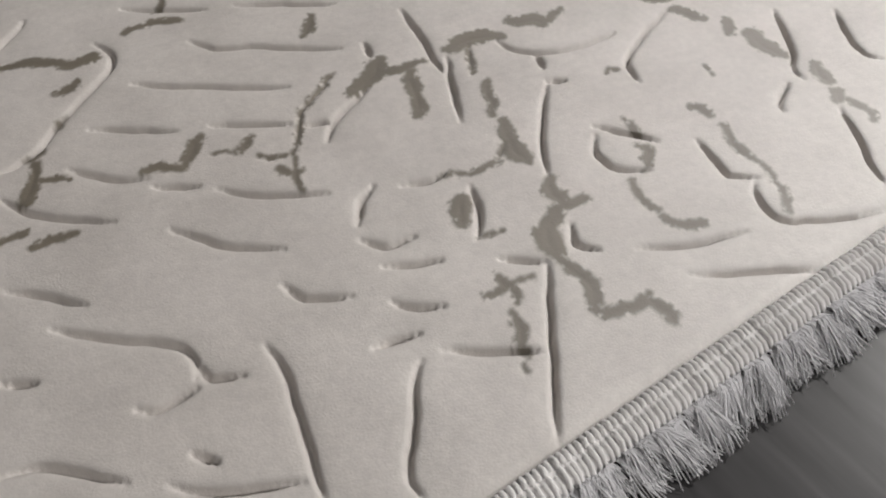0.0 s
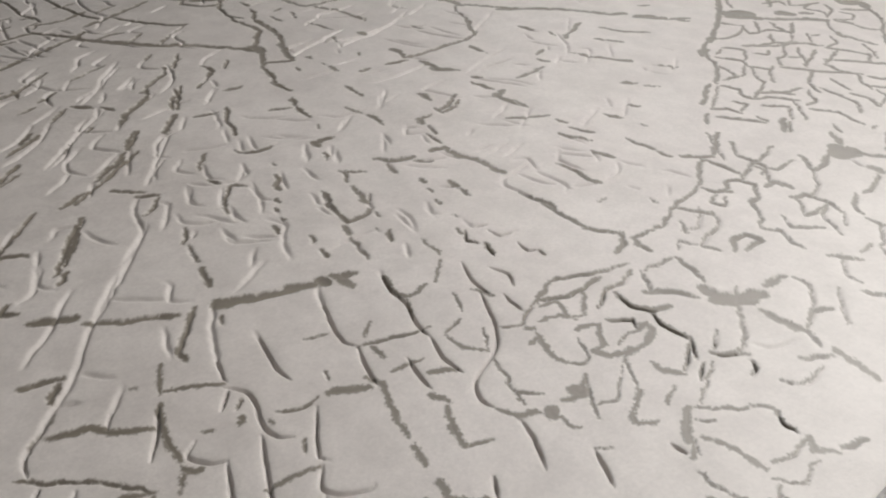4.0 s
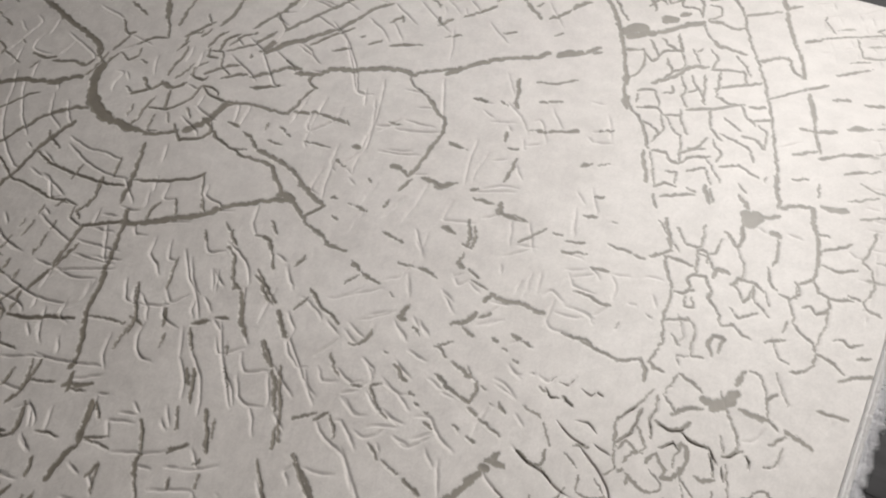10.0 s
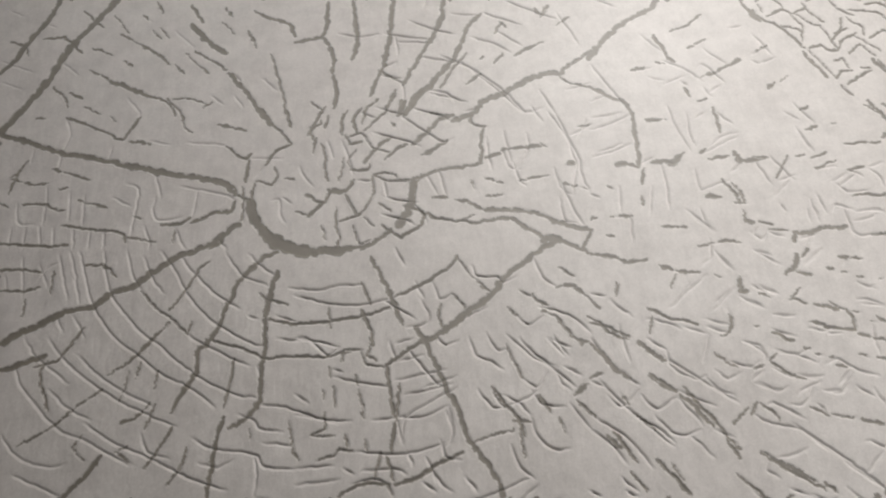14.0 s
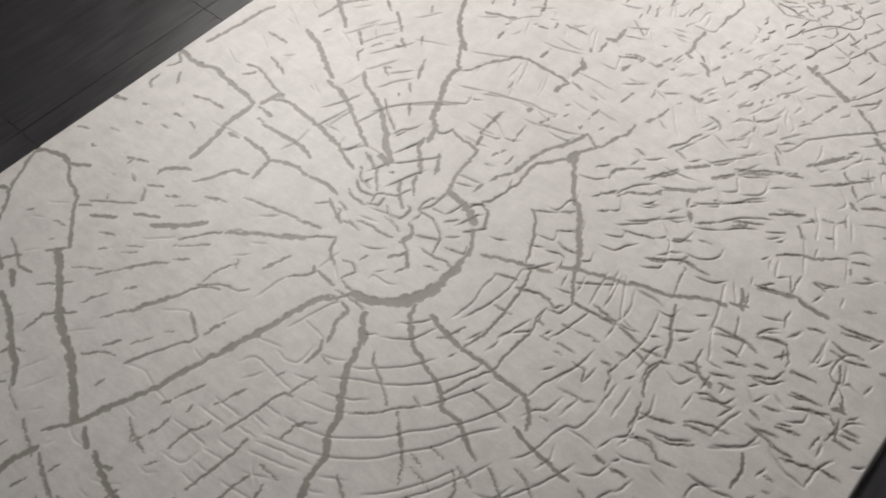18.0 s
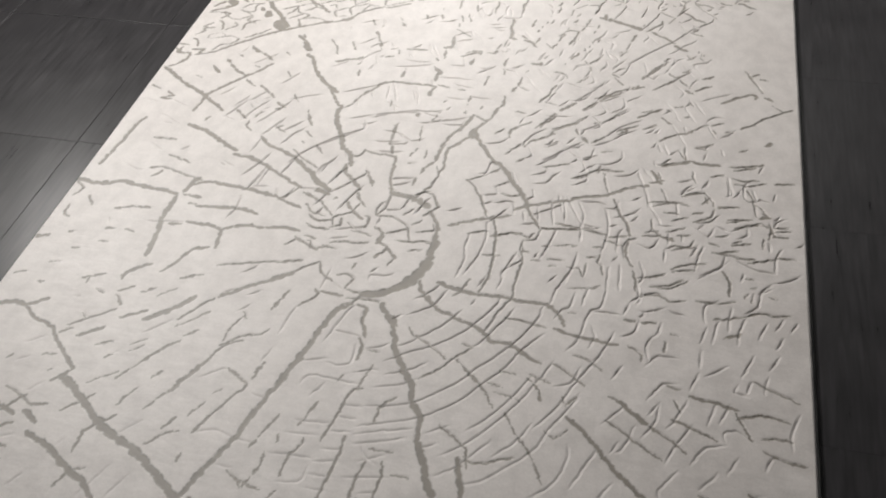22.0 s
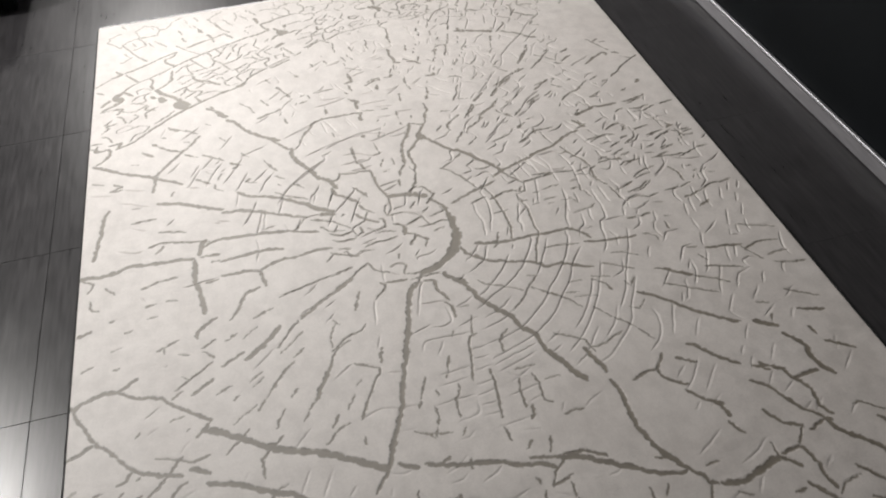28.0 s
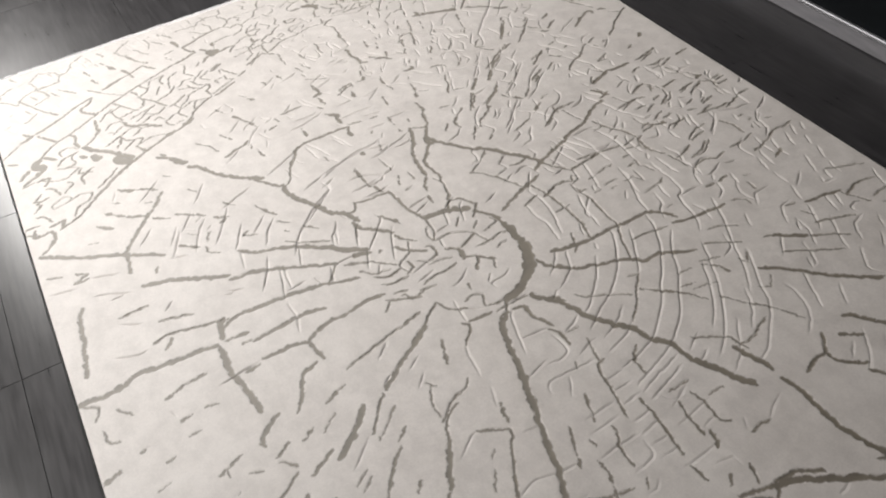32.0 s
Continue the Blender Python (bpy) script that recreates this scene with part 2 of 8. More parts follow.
def stamp(way, width, deep, dyed, ragged=0.0, swell=None, flat=False):
    """Presses a line into the pile: deep in metres, dyed from 0 to 1. Yarn edges step from tuft to tuft."""
    n = len(way) - 1
    whole = np.hypot(*np.diff(way, axis=0).T).sum()
    from_end = (np.minimum(np.arange(n), n - 1 - np.arange(n)) + 0.5) * whole / n
    soft = np.minimum(1.0, (from_end + 0.003) / 0.011)
    wide = width / 2 * (0.55 + 0.45 * soft) * (1 + ragged * rng.normal(0, 1, n))
    if swell is not None:
        wide = wide * swell
    fade = 0.15 + 0.85 * np.clip(from_end / min(0.020, 0.001 + whole / 3), 0, 1) ** 0.8
    for xs, ys, low, brown in (WHOLE, CORNER):
        fine = xs[0] == FINE_X
        for (ax, ay), (bx, by), w, depth in zip(way, way[1:], wide, deep * fade):
            if w <= 0 or fine and (max(ax, bx) < FINE_X - 0.02 or max(ay, by) < FINE_Y - 0.02):
                continue
            m = w + (0.0085 if deep else 0.003)
            i0, i1 = np.searchsorted(xs, (min(ax, bx) - m, max(ax, bx) + m))
            j0, j1 = np.searchsorted(ys, (min(ay, by) - m, max(ay, by) + m))
            if i1 <= i0 or j1 <= j0:
                continue
            x, y = xs[None, i0:i1] - ax, ys[j0:j1, None] - ay
            dx, dy = bx - ax, by - ay
            k = np.clip((x * dx + y * dy) / (dx * dx + dy * dy + 1e-12), 0, 1)
            off = np.hypot(x - k * dx, y - k * dy)
            if deep:
                if flat:
                    cut = depth * np.clip((w + 0.0012 - off) / 0.0024, 0, 1)
                else:
                    s = max(w * 0.40, 0.0013) if fine else max(w * 1.0, 0.0021)
                    cut = depth * (1.12 if fine else np.interp(ay, (-0.7, 0.1, 0.4, 0.7), (0.42, 0.95, 0.90, 0.72))) * np.exp(-((off / s) ** 1.6))
                    if fine:
                        cut = cut + 0.14 * depth * np.exp(-((off / 0.0055) ** 2))
                np.maximum(low[j0:j1, i0:i1], cut, out=low[j0:j1, i0:i1])
            if dyed:
                tuft = JAG[((ys[j0:j1] - RY0) / 0.0024).astype(int)[:, None], ((xs[i0:i1] - RX0) / 0.0024).astype(int)[None]]
                ink = dyed * np.clip((w - off + 0.0006 * tuft) / 0.0020 + 0.5, 0, 1)
                np.maximum(brown[j0:j1, i0:i1], ink, out=brown[j0:j1, i0:i1])


def cells_of(way, reach=0.0):
    q = way
    if reach:
        q = np.vstack([way + (reach * np.cos(a), reach * np.sin(a)) for a in np.arange(0, 6.28, 1.047)] + [way])
    i = ((q - (RX0, RY0)) / CELL).astype(int)
    ok = (i >= 0).all(1) & (i[:, 0] < USED.shape[1]) & (i[:, 1] < USED.shape[0])
    return i[ok, 1], i[ok, 0]


def claim(way, reach=0.007):
    USED[cells_of(way, reach)] = True


def busy(way):
    some = USED[cells_of(way)]
    return some.mean() if len(some) else 1.0


def zone(x, y):
    """How the cracks run at a place: crackled band, outer bark, or the wood."""
    inner = np.interp(x, (-0.91, -0.68, -0.38, -0.14, 0.07, 0.30, 0.36), (0.62, 0.778, 0.942, 1.095, 1.175, 1.19, 1.30))
    outer = np.interp(x, (-0.91, -0.78, -0.36, -0.09, 0.10, 0.36), (0.98, 1.052, 1.253, 1.328, 1.330, 1.300))
    if y > inner and x < 0.38:
        return "crackle" if y < outer else "bark"
    if y < -0.80 + 0.10 * abs(x):
        return "bark"
    return "wood"


def crack(width, *points):
    """A carved line with brown yarn along it."""
    thin = width <= 7
    cells = zone(*points[len(points) // 2]) != "wood"
    way = smooth_way(points, 0.004, 0.0006 if cells else 0.0011, 0.4 if cells else 1.0)
    n = len(way) - 1
    turned = way + rng.normal(0, 0.0003 if cells else 0.0008 if thin else 0.0006, (n + 1, 2))
    stamp(turned, 0.001 * width * (1.12 if thin else 1.18), 0.0, float(np.interp(points[0][1], (0.1, 0.6), (0.84, 1.0))) if thin else 1.0, 0.1, beads(n, 0.2 if cells or not thin else 0.5))
    stamp(way + 0.0010, 0.0034, 0.0028, 0.0)
    claim(way, 0.012 if cells else 0.007 if thin else 0.006 + 0.0007 * width)


def carve(width, *points):
    """A carved line in the cream pile."""
    way = smooth_way(points, 0.0025, 0.0004)
    stamp(way, 0.001 * width * 0.78, 0.0055, 0.0)
    claim(way)


def dye(width, *points):
    """A patch of brown yarn in the level pile."""
    way = smooth_way(points, 0.003, 0.0006)
    stamp(way, 0.001 * width * 0.80, 0.0004, 1.0, 0.22)
    claim(way)


def vein(width, *points):
    """A line of brown yarn, a little lower than the cream pile round it."""
    wide = 0.00080 * width + 0.0006
    way = smooth_way(points, 0.004, 0.0005 + 0.00004 * width, 0.55)
    n = len(way) - 1
    stamp(way + rng.normal(0, 0.0005, (n + 1, 2)), wide, 0.0, 1.0, 0.10, np.maximum(beads(n, 0.16), 0.5))
    if way[n // 2, 0] > 0.30 and way[n // 2, 1] > 1.04:
        stamp(way + 0.0010, 0.0034, 0.0016 if width < 5 else 0.0005, 0.0)
    elif width < 9:
        stamp(way + 0.0014, 0.0040, 0.0046, 0.0)
    else:
        stamp(way, wide * 0.95, 0.0018, 0.0, 0.06, None, True)
    claim(way, 0.004 + 0.0005 * width)


def dash(width, *points):
    """Brown yarn that comes and goes along a line."""
    way = smooth_way(points, 0.003, 0.0007, 0.4)
    n = len(way) - 1
    stamp(way + rng.normal(0, 0.0007, (n + 1, 2)), 0.00070 * width + 0.0004, 0.0, 1.0, 0.14, beads(n, 0.42, 3))
    stamp(way + 0.0016, 0.0036, 0.0030, 0.0)
    claim(way, 0.006)


def groove(*points):
    """A narrow furrow in the cream pile."""
    corner = points[0][0] > 0.30 and points[0][1] > 1.04
    way = smooth_way(points, 0.003 if corner else 0.004, 0.0002 if corner else 0.0005, 0.8)
    stamp(way, 0.0042, 0.0056, 0.0, 0.04 if corner else 0.08)
    claim(way, 0.006)


def drawn(*corners):
    """Marks a stretch of the rug whose lines are all drawn one by one."""
    ys, xs = np.mgrid[: USED.shape[0], : USED.shape[1]]
    xs, ys = RX0 + xs * CELL, RY0 + ys * CELL
    hit = np.zeros(USED.shape, bool)
    for (x1, y1), (x2, y2) in zip(corners, corners[1:] + corners[:1]):
        if y1 != y2:
            hit ^= ((y1 > ys) != (y2 > ys)) & (xs < (x2 - x1) * (ys - y1) / (y2 - y1) + x1)
    USED[hit] = True


# open patches near the fringed corner
dye(8, (0.538, 1.500), (0.531, 1.504), (0.521, 1.498))
dye(8, (0.532, 1.505), (0.538, 1.519), (0.544, 1.527))
dye(9, (0.459, 1.488), (0.467, 1.503), (0.476, 1.517), (0.496, 1.526))
dye(7, (0.476, 1.517), (0.465, 1.523))
dye(10, (0.433, 1.461), (0.453, 1.470))
dye(8, (0.445, 1.477), (0.458, 1.489))
carve(5, (0.480, 1.454), (0.467, 1.472), (0.450, 1.485), (0.431, 1.495))
carve(4, (0.485, 1.492), (0.495, 1.507), (0.505, 1.530))
carve(4, (0.409, 1.480), (0.416, 1.504))
# between the corner and the bark line
dye(9, (0.180, 1.431), (0.184, 1.452), (0.190, 1.476))
crack(5, (0.291, 1.492), (0.268, 1.501))
# the side with long spokes
crack(4, (-0.509, 0.394), (-0.499, 0.412), (-0.487, 0.424))
# lines across the crackled band
dye(6, (-0.745, 1.240), (-0.756, 1.258), (-0.766, 1.276), (-0.776, 1.294), (-0.785, 1.312), (-0.795, 1.330), (-0.804, 1.348), (-0.814, 1.366))
dye(5, (-0.695, 1.312), (-0.705, 1.330), (-0.715, 1.348))
dye(6, (-0.529, 1.407), (-0.542, 1.428))
dye(5, (-0.410, 1.419), (-0.425, 1.439))
dye(5, (-0.341, 1.426), (-0.357, 1.450))
dye(6, (-0.293, 1.434), (-0.315, 1.473))
crack(6, (0.122, 1.466), (0.120, 1.487), (0.116, 1.513))
# bricks beyond the heart
crack(5, (-0.481, 0.494), (-0.501, 0.509))
# netted side by the wall
carve(5, (1.040, -0.085), (1.016, -0.180))


# the lines of the wood, the bark and the crackled band
vein(15, (0.296, -0.663), (0.275, -0.622), (0.254, -0.581), (0.243, -0.560), (0.231, -0.528), (0.228, -0.489), (0.205, -0.464), (0.194, -0.437), (0.189, -0.409), (0.169, -0.394), (0.146, -0.356), (0.125, -0.324), (0.117, -0.296), (0.099, -0.257), (0.067, -0.224), (0.061, -0.207))
vein(13, (0.349, -0.652), (0.345, -0.625), (0.338, -0.604), (0.325, -0.568))
groove((0.108, -0.437), (0.141, -0.426), (0.167, -0.417), (0.200, -0.396))
vein(5, (0.200, -0.396), (0.238, -0.363), (0.271, -0.320), (0.296, -0.295))
groove((0.296, -0.295), (0.315, -0.272), (0.334, -0.237), (0.354, -0.203), (0.370, -0.169))
groove((0.105, -0.484), (0.150, -0.477), (0.201, -0.458), (0.240, -0.430), (0.290, -0.385), (0.316, -0.348), (0.340, -0.324), (0.377, -0.276), (0.401, -0.242), (0.427, -0.187), (0.434, -0.149))
groove((0.101, -0.537), (0.160, -0.516), (0.230, -0.488), (0.293, -0.440), (0.343, -0.378), (0.380, -0.330), (0.411, -0.273), (0.448, -0.227))
groove((0.100, -0.555), (0.172, -0.532), (0.222, -0.518))
groove((0.105, -0.578), (0.183, -0.553), (0.208, -0.543))
groove((0.113, -0.366), (0.160, -0.332), (0.212, -0.304), (0.269, -0.254), (0.302, -0.207), (0.328, -0.161), (0.331, -0.139))
groove((0.163, -0.297), (0.216, -0.247), (0.252, -0.194))
groove((0.129, -0.231), (0.182, -0.193), (0.197, -0.158), (0.208, -0.141))
groove((0.133, -0.185), (0.160, -0.161), (0.187, -0.125))
groove((0.129, -0.324), (0.176, -0.290))
groove((0.124, -0.400), (0.176, -0.376), (0.209, -0.349))
vein(5, (0.140, -0.265), (0.163, -0.286), (0.199, -0.305), (0.246, -0.334))
vein(5, (0.273, -0.287), (0.296, -0.295))
vein(11, (0.130, -0.128), (0.147, -0.161), (0.171, -0.183), (0.194, -0.204), (0.230, -0.212), (0.248, -0.222), (0.288, -0.235), (0.322, -0.254), (0.332, -0.270), (0.378, -0.268), (0.399, -0.280), (0.436, -0.303), (0.452, -0.306))
vein(13, (0.175, -0.123), (0.211, -0.133), (0.247, -0.139), (0.271, -0.143))
vein(11, (0.271, -0.143), (0.306, -0.143), (0.340, -0.141), (0.363, -0.143))
vein(6, (0.310, -0.256), (0.324, -0.216), (0.339, -0.171), (0.358, -0.138), (0.355, -0.095), (0.361, -0.030), (0.353, 0.023))
vein(11, (0.363, -0.143), (0.407, -0.144), (0.450, -0.148), (0.475, -0.173), (0.488, -0.198))
vein(5, (0.354, -0.197), (0.404, -0.204), (0.447, -0.212))
vein(9, (0.468, -0.212), (0.494, -0.215), (0.520, -0.221), (0.550, -0.224), (0.580, -0.226), (0.611, -0.228))
dash(7, (0.270, -0.331), (0.293, -0.351), (0.317, -0.372), (0.347, -0.399), (0.373, -0.439))
dash(4, (0.364, -0.397), (0.403, -0.403), (0.424, -0.411))
vein(5, (0.337, -0.560), (0.359, -0.573), (0.394, -0.561), (0.438, -0.542))
vein(5, (0.271, -0.499), (0.311, -0.526), (0.338, -0.543), (0.347, -0.586))
dash(5, (0.400, -0.446), (0.421, -0.476), (0.451, -0.513), (0.466, -0.527), (0.485, -0.561), (0.499, -0.590))
dash(7, (0.433, -0.351), (0.459, -0.374), (0.466, -0.400))
vein(11, (0.527, -0.428), (0.543, -0.441), (0.563, -0.453), (0.582, -0.476), (0.598, -0.489))
vein(6, (0.479, -0.303), (0.504, -0.316), (0.534, -0.333), (0.553, -0.347))
dash(4, (0.485, -0.471), (0.505, -0.483), (0.521, -0.476), (0.532, -0.458))
dash(4, (0.511, -0.383), (0.520, -0.403), (0.536, -0.380), (0.547, -0.368))
groove((0.345, -0.625), (0.391, -0.600), (0.426, -0.566), (0.449, -0.546))
groove((0.288, -0.614), (0.324, -0.590), (0.355, -0.552), (0.385, -0.514))
groove((0.476, -0.626), (0.509, -0.598), (0.532, -0.562), (0.542, -0.519), (0.537, -0.494))
groove((0.415, -0.574), (0.449, -0.546), (0.478, -0.509), (0.496, -0.464), (0.524, -0.418), (0.547, -0.373))
groove((0.394, -0.550), (0.435, -0.505), (0.459, -0.459))
groove((0.290, -0.568), (0.333, -0.533), (0.376, -0.483), (0.418, -0.422), (0.455, -0.353), (0.479, -0.298))
groove((0.330, -0.501), (0.378, -0.450), (0.415, -0.391), (0.439, -0.345))
groove((0.464, -0.469), (0.504, -0.410), (0.533, -0.344), (0.573, -0.268), (0.601, -0.194))
groove((0.502, -0.264), (0.518, -0.242), (0.528, -0.210), (0.533, -0.169), (0.542, -0.143), (0.563, -0.126), (0.570, -0.072))
groove((0.549, -0.250), (0.559, -0.213), (0.547, -0.188))
groove((0.551, -0.590), (0.573, -0.544), (0.598, -0.489))
groove((0.268, -0.176), (0.275, -0.159))
vein(7, (0.277, -0.134), (0.290, -0.084), (0.290, -0.021), (0.283, 0.044), (0.269, 0.099))
groove((0.374, -0.153), (0.396, -0.146))
groove((0.448, -0.145), (0.453, -0.101), (0.463, -0.077), (0.484, -0.017), (0.487, 0.025))
groove((0.464, -0.184), (0.477, -0.152), (0.493, -0.141), (0.501, -0.099))
groove((0.544, -0.148), (0.574, -0.141), (0.611, -0.145))
dash(4, (0.492, -0.161), (0.508, -0.158))
dash(5, (0.480, -0.089), (0.507, -0.083), (0.538, -0.077), (0.553, -0.066))
groove((0.519, -0.134), (0.527, -0.077))
groove((0.166, -0.614), (0.136, -0.596), (0.124, -0.574))
vein(6, (0.135, -0.520), (0.137, -0.479), (0.165, -0.452))
vein(6, (0.133, -0.696), (0.136, -0.648), (0.144, -0.612))
vein(6, (0.180, -0.686), (0.184, -0.639), (0.179, -0.605))
groove((0.106, -0.654), (0.202, -0.636))
groove((0.149, -0.681), (0.187, -0.671))
groove((0.128, -0.615), (0.180, -0.588))
dash(6, (0.193, -0.580), (0.143, -0.583))
vein(4, (0.202, -0.630), (0.239, -0.629))
groove((0.246, -0.525), (0.295, -0.495))
groove((0.243, -0.560), (0.280, -0.542))
groove((0.491, -0.360), (0.523, -0.345), (0.538, -0.302))
vein(4, (0.434, -0.340), (0.481, -0.356))
vein(4, (0.517, -0.273), (0.552, -0.280), (0.586, -0.302))
dash(4, (0.349, -0.377), (0.382, -0.384))
dash(4, (0.368, -0.342), (0.406, -0.347))
vein(6, (0.222, -0.157), (0.235, -0.139), (0.250, -0.100))
groove((0.272, -0.121), (0.286, -0.084))
groove((0.213, -0.101), (0.223, -0.045), (0.216, -0.001), (0.217, 0.049))
groove((0.232, -0.086), (0.255, -0.011), (0.259, 0.044), (0.251, 0.099))
vein(8, (0.271, 0.044), (0.295, 0.055), (0.319, 0.061), (0.342, 0.066))
vein(6, (0.260, 0.061), (0.242, 0.055), (0.211, 0.044))
vein(10, (0.156, 0.061), (0.189, 0.077), (0.214, 0.088), (0.239, 0.099), (0.263, 0.110), (0.287, 0.115), (0.305, 0.122))
vein(10, (0.313, 0.147), (0.337, 0.162), (0.366, 0.174), (0.388, 0.182), (0.411, 0.192), (0.439, 0.201), (0.461, 0.215), (0.488, 0.224), (0.519, 0.233), (0.540, 0.242), (0.561, 0.256), (0.586, 0.274), (0.612, 0.287), (0.638, 0.290))
vein(14, (0.173, 0.384), (0.193, 0.360), (0.212, 0.331), (0.246, 0.302), (0.269, 0.278), (0.295, 0.239), (0.317, 0.211), (0.338, 0.178), (0.342, 0.157))
vein(8, (0.342, 0.157), (0.357, 0.130), (0.373, 0.108), (0.388, 0.092), (0.421, 0.095), (0.454, 0.099), (0.486, 0.105))
vein(7, (0.496, 0.105), (0.527, 0.101), (0.547, 0.098))
vein(6, (0.557, 0.091), (0.582, 0.096), (0.597, 0.103))
vein(7, (0.604, 0.095), (0.600, 0.066), (0.603, 0.036), (0.621, 0.006))
vein(8, (0.605, 0.105), (0.594, 0.145), (0.576, 0.175), (0.563, 0.206), (0.554, 0.226))
dash(6, (0.540, 0.242), (0.527, 0.278), (0.519, 0.319))
vein(4, (0.288, -0.054), (0.293, -0.019))
vein(5, (0.261, -0.020), (0.302, -0.016))
groove((0.344, 0.002), (0.359, -0.020), (0.323, -0.058), (0.321, -0.082))
vein(6, (0.372, 0.007), (0.350, 0.012), (0.352, 0.044))
vein(4, (0.352, 0.044), (0.381, 0.055), (0.388, 0.092))
vein(5, (0.342, 0.061), (0.364, 0.055), (0.376, 0.071))
vein(7, (0.246, 0.110), (0.230, 0.149), (0.208, 0.188), (0.186, 0.222), (0.168, 0.232))
vein(4, (0.168, 0.232), (0.188, 0.244), (0.213, 0.260))
groove((0.220, 0.182), (0.257, 0.197), (0.247, 0.220))
vein(4, (0.247, 0.220), (0.272, 0.240), (0.290, 0.242))
groove((0.189, 0.261), (0.214, 0.271), (0.217, 0.309), (0.230, 0.319), (0.219, 0.347))
dash(6, (0.213, 0.260), (0.252, 0.296))
vein(6, (0.269, 0.197), (0.292, 0.191), (0.316, 0.201))
groove((0.327, 0.184), (0.350, 0.199), (0.346, 0.226))
groove((0.312, 0.131), (0.308, 0.163), (0.291, 0.174), (0.255, 0.159))
groove((0.250, 0.083), (0.269, 0.110), (0.295, 0.147))
groove((0.312, 0.228), (0.296, 0.250), (0.281, 0.283))
groove((0.342, 0.247), (0.377, 0.261), (0.389, 0.287), (0.407, 0.307))
groove((0.333, 0.280), (0.368, 0.299), (0.364, 0.320))
groove((0.338, 0.098), (0.361, 0.103), (0.378, 0.108))
groove((0.345, 0.109), (0.335, 0.141))
groove((0.379, 0.114), (0.370, 0.161))
groove((0.417, 0.108), (0.408, 0.150), (0.401, 0.202))
groove((0.445, 0.123), (0.437, 0.170), (0.428, 0.212))
groove((0.486, 0.107), (0.487, 0.158), (0.470, 0.200))
groove((0.471, 0.205), (0.523, 0.208), (0.542, 0.197))
groove((0.507, 0.112), (0.533, 0.118))
groove((0.489, 0.066), (0.486, 0.107))
groove((0.388, -0.008), (0.394, 0.008))
groove((0.402, -0.008), (0.419, 0.055), (0.427, 0.097))
vein(4, (0.382, -0.017), (0.404, -0.013))
vein(4, (0.401, 0.034), (0.420, 0.036))
vein(4, (0.421, -0.008), (0.459, -0.005))
dash(5, (0.429, 0.040), (0.483, 0.050))
vein(4, (0.468, -0.022), (0.500, -0.022), (0.509, -0.047), (0.513, -0.006))
groove((0.470, -0.076), (0.478, -0.038), (0.491, 0.004))
groove((0.433, -0.078), (0.450, -0.054))
vein(5, (0.512, 0.015), (0.533, 0.020))
vein(5, (0.555, -0.035), (0.547, -0.005), (0.537, 0.005), (0.543, 0.030))
groove((0.568, -0.072), (0.567, -0.005))
groove((0.544, 0.035), (0.552, 0.096), (0.550, 0.146), (0.537, 0.192))
groove((0.573, 0.015), (0.583, 0.031))
groove((0.579, 0.046), (0.578, 0.106), (0.588, 0.125))
groove((0.598, -0.071), (0.595, -0.034), (0.592, 0.006))
vein(4, (0.524, 0.050), (0.545, 0.056))
dash(4, (0.425, -0.029), (0.442, -0.023))
groove((0.549, 0.126), (0.574, 0.136))
groove((0.576, 0.165), (0.606, 0.184), (0.622, 0.203))
groove((0.605, 0.155), (0.620, 0.174))
groove((0.532, 0.187), (0.562, 0.196), (0.569, 0.220))
groove((0.599, 0.229), (0.624, 0.247))
groove((0.455, 0.303), (0.473, 0.332), (0.495, 0.351))
groove((0.443, 0.283), (0.476, 0.302), (0.477, 0.322))
vein(6, (0.438, 0.284), (0.455, 0.298), (0.477, 0.307))
groove((0.442, 0.258), (0.475, 0.281), (0.479, 0.307))
groove((0.477, 0.307), (0.458, 0.354), (0.438, 0.376))
vein(5, (0.477, 0.317), (0.509, 0.330), (0.550, 0.331), (0.570, 0.335))
groove((0.348, 0.342), (0.383, 0.371), (0.408, 0.405))
vein(5, (0.358, 0.315), (0.392, 0.328), (0.425, 0.341))
groove((0.425, 0.341), (0.443, 0.366), (0.417, 0.389))
groove((0.351, 0.395), (0.387, 0.423))
groove((0.408, 0.405), (0.440, 0.412), (0.452, 0.426))
groove((0.448, 0.355), (0.475, 0.373), (0.483, 0.413))
dash(7, (0.459, 0.369), (0.492, 0.387))
groove((0.500, 0.350), (0.531, 0.358), (0.558, 0.385), (0.559, 0.415))
dash(6, (0.503, 0.401), (0.529, 0.408))
vein(6, (0.284, 0.326), (0.302, 0.341))
groove((0.302, 0.341), (0.321, 0.361), (0.305, 0.389))
vein(6, (0.257, 0.371), (0.282, 0.391))
vein(4, (0.250, 0.350), (0.263, 0.371))
groove((0.185, 0.383), (0.223, 0.396), (0.248, 0.421))
dash(7, (0.248, 0.421), (0.244, 0.448), (0.270, 0.478), (0.295, 0.496))
vein(6, (0.270, 0.381), (0.283, 0.401))
dash(7, (0.294, 0.390), (0.307, 0.415), (0.331, 0.429), (0.355, 0.447), (0.362, 0.467))
groove((0.287, 0.385), (0.295, 0.416), (0.315, 0.451), (0.345, 0.476))
groove((0.352, 0.400), (0.371, 0.435))
groove((0.408, 0.421), (0.426, 0.449))
dash(8, (0.443, 0.458), (0.463, 0.430))
groove((0.478, 0.423), (0.505, 0.441), (0.526, 0.454))
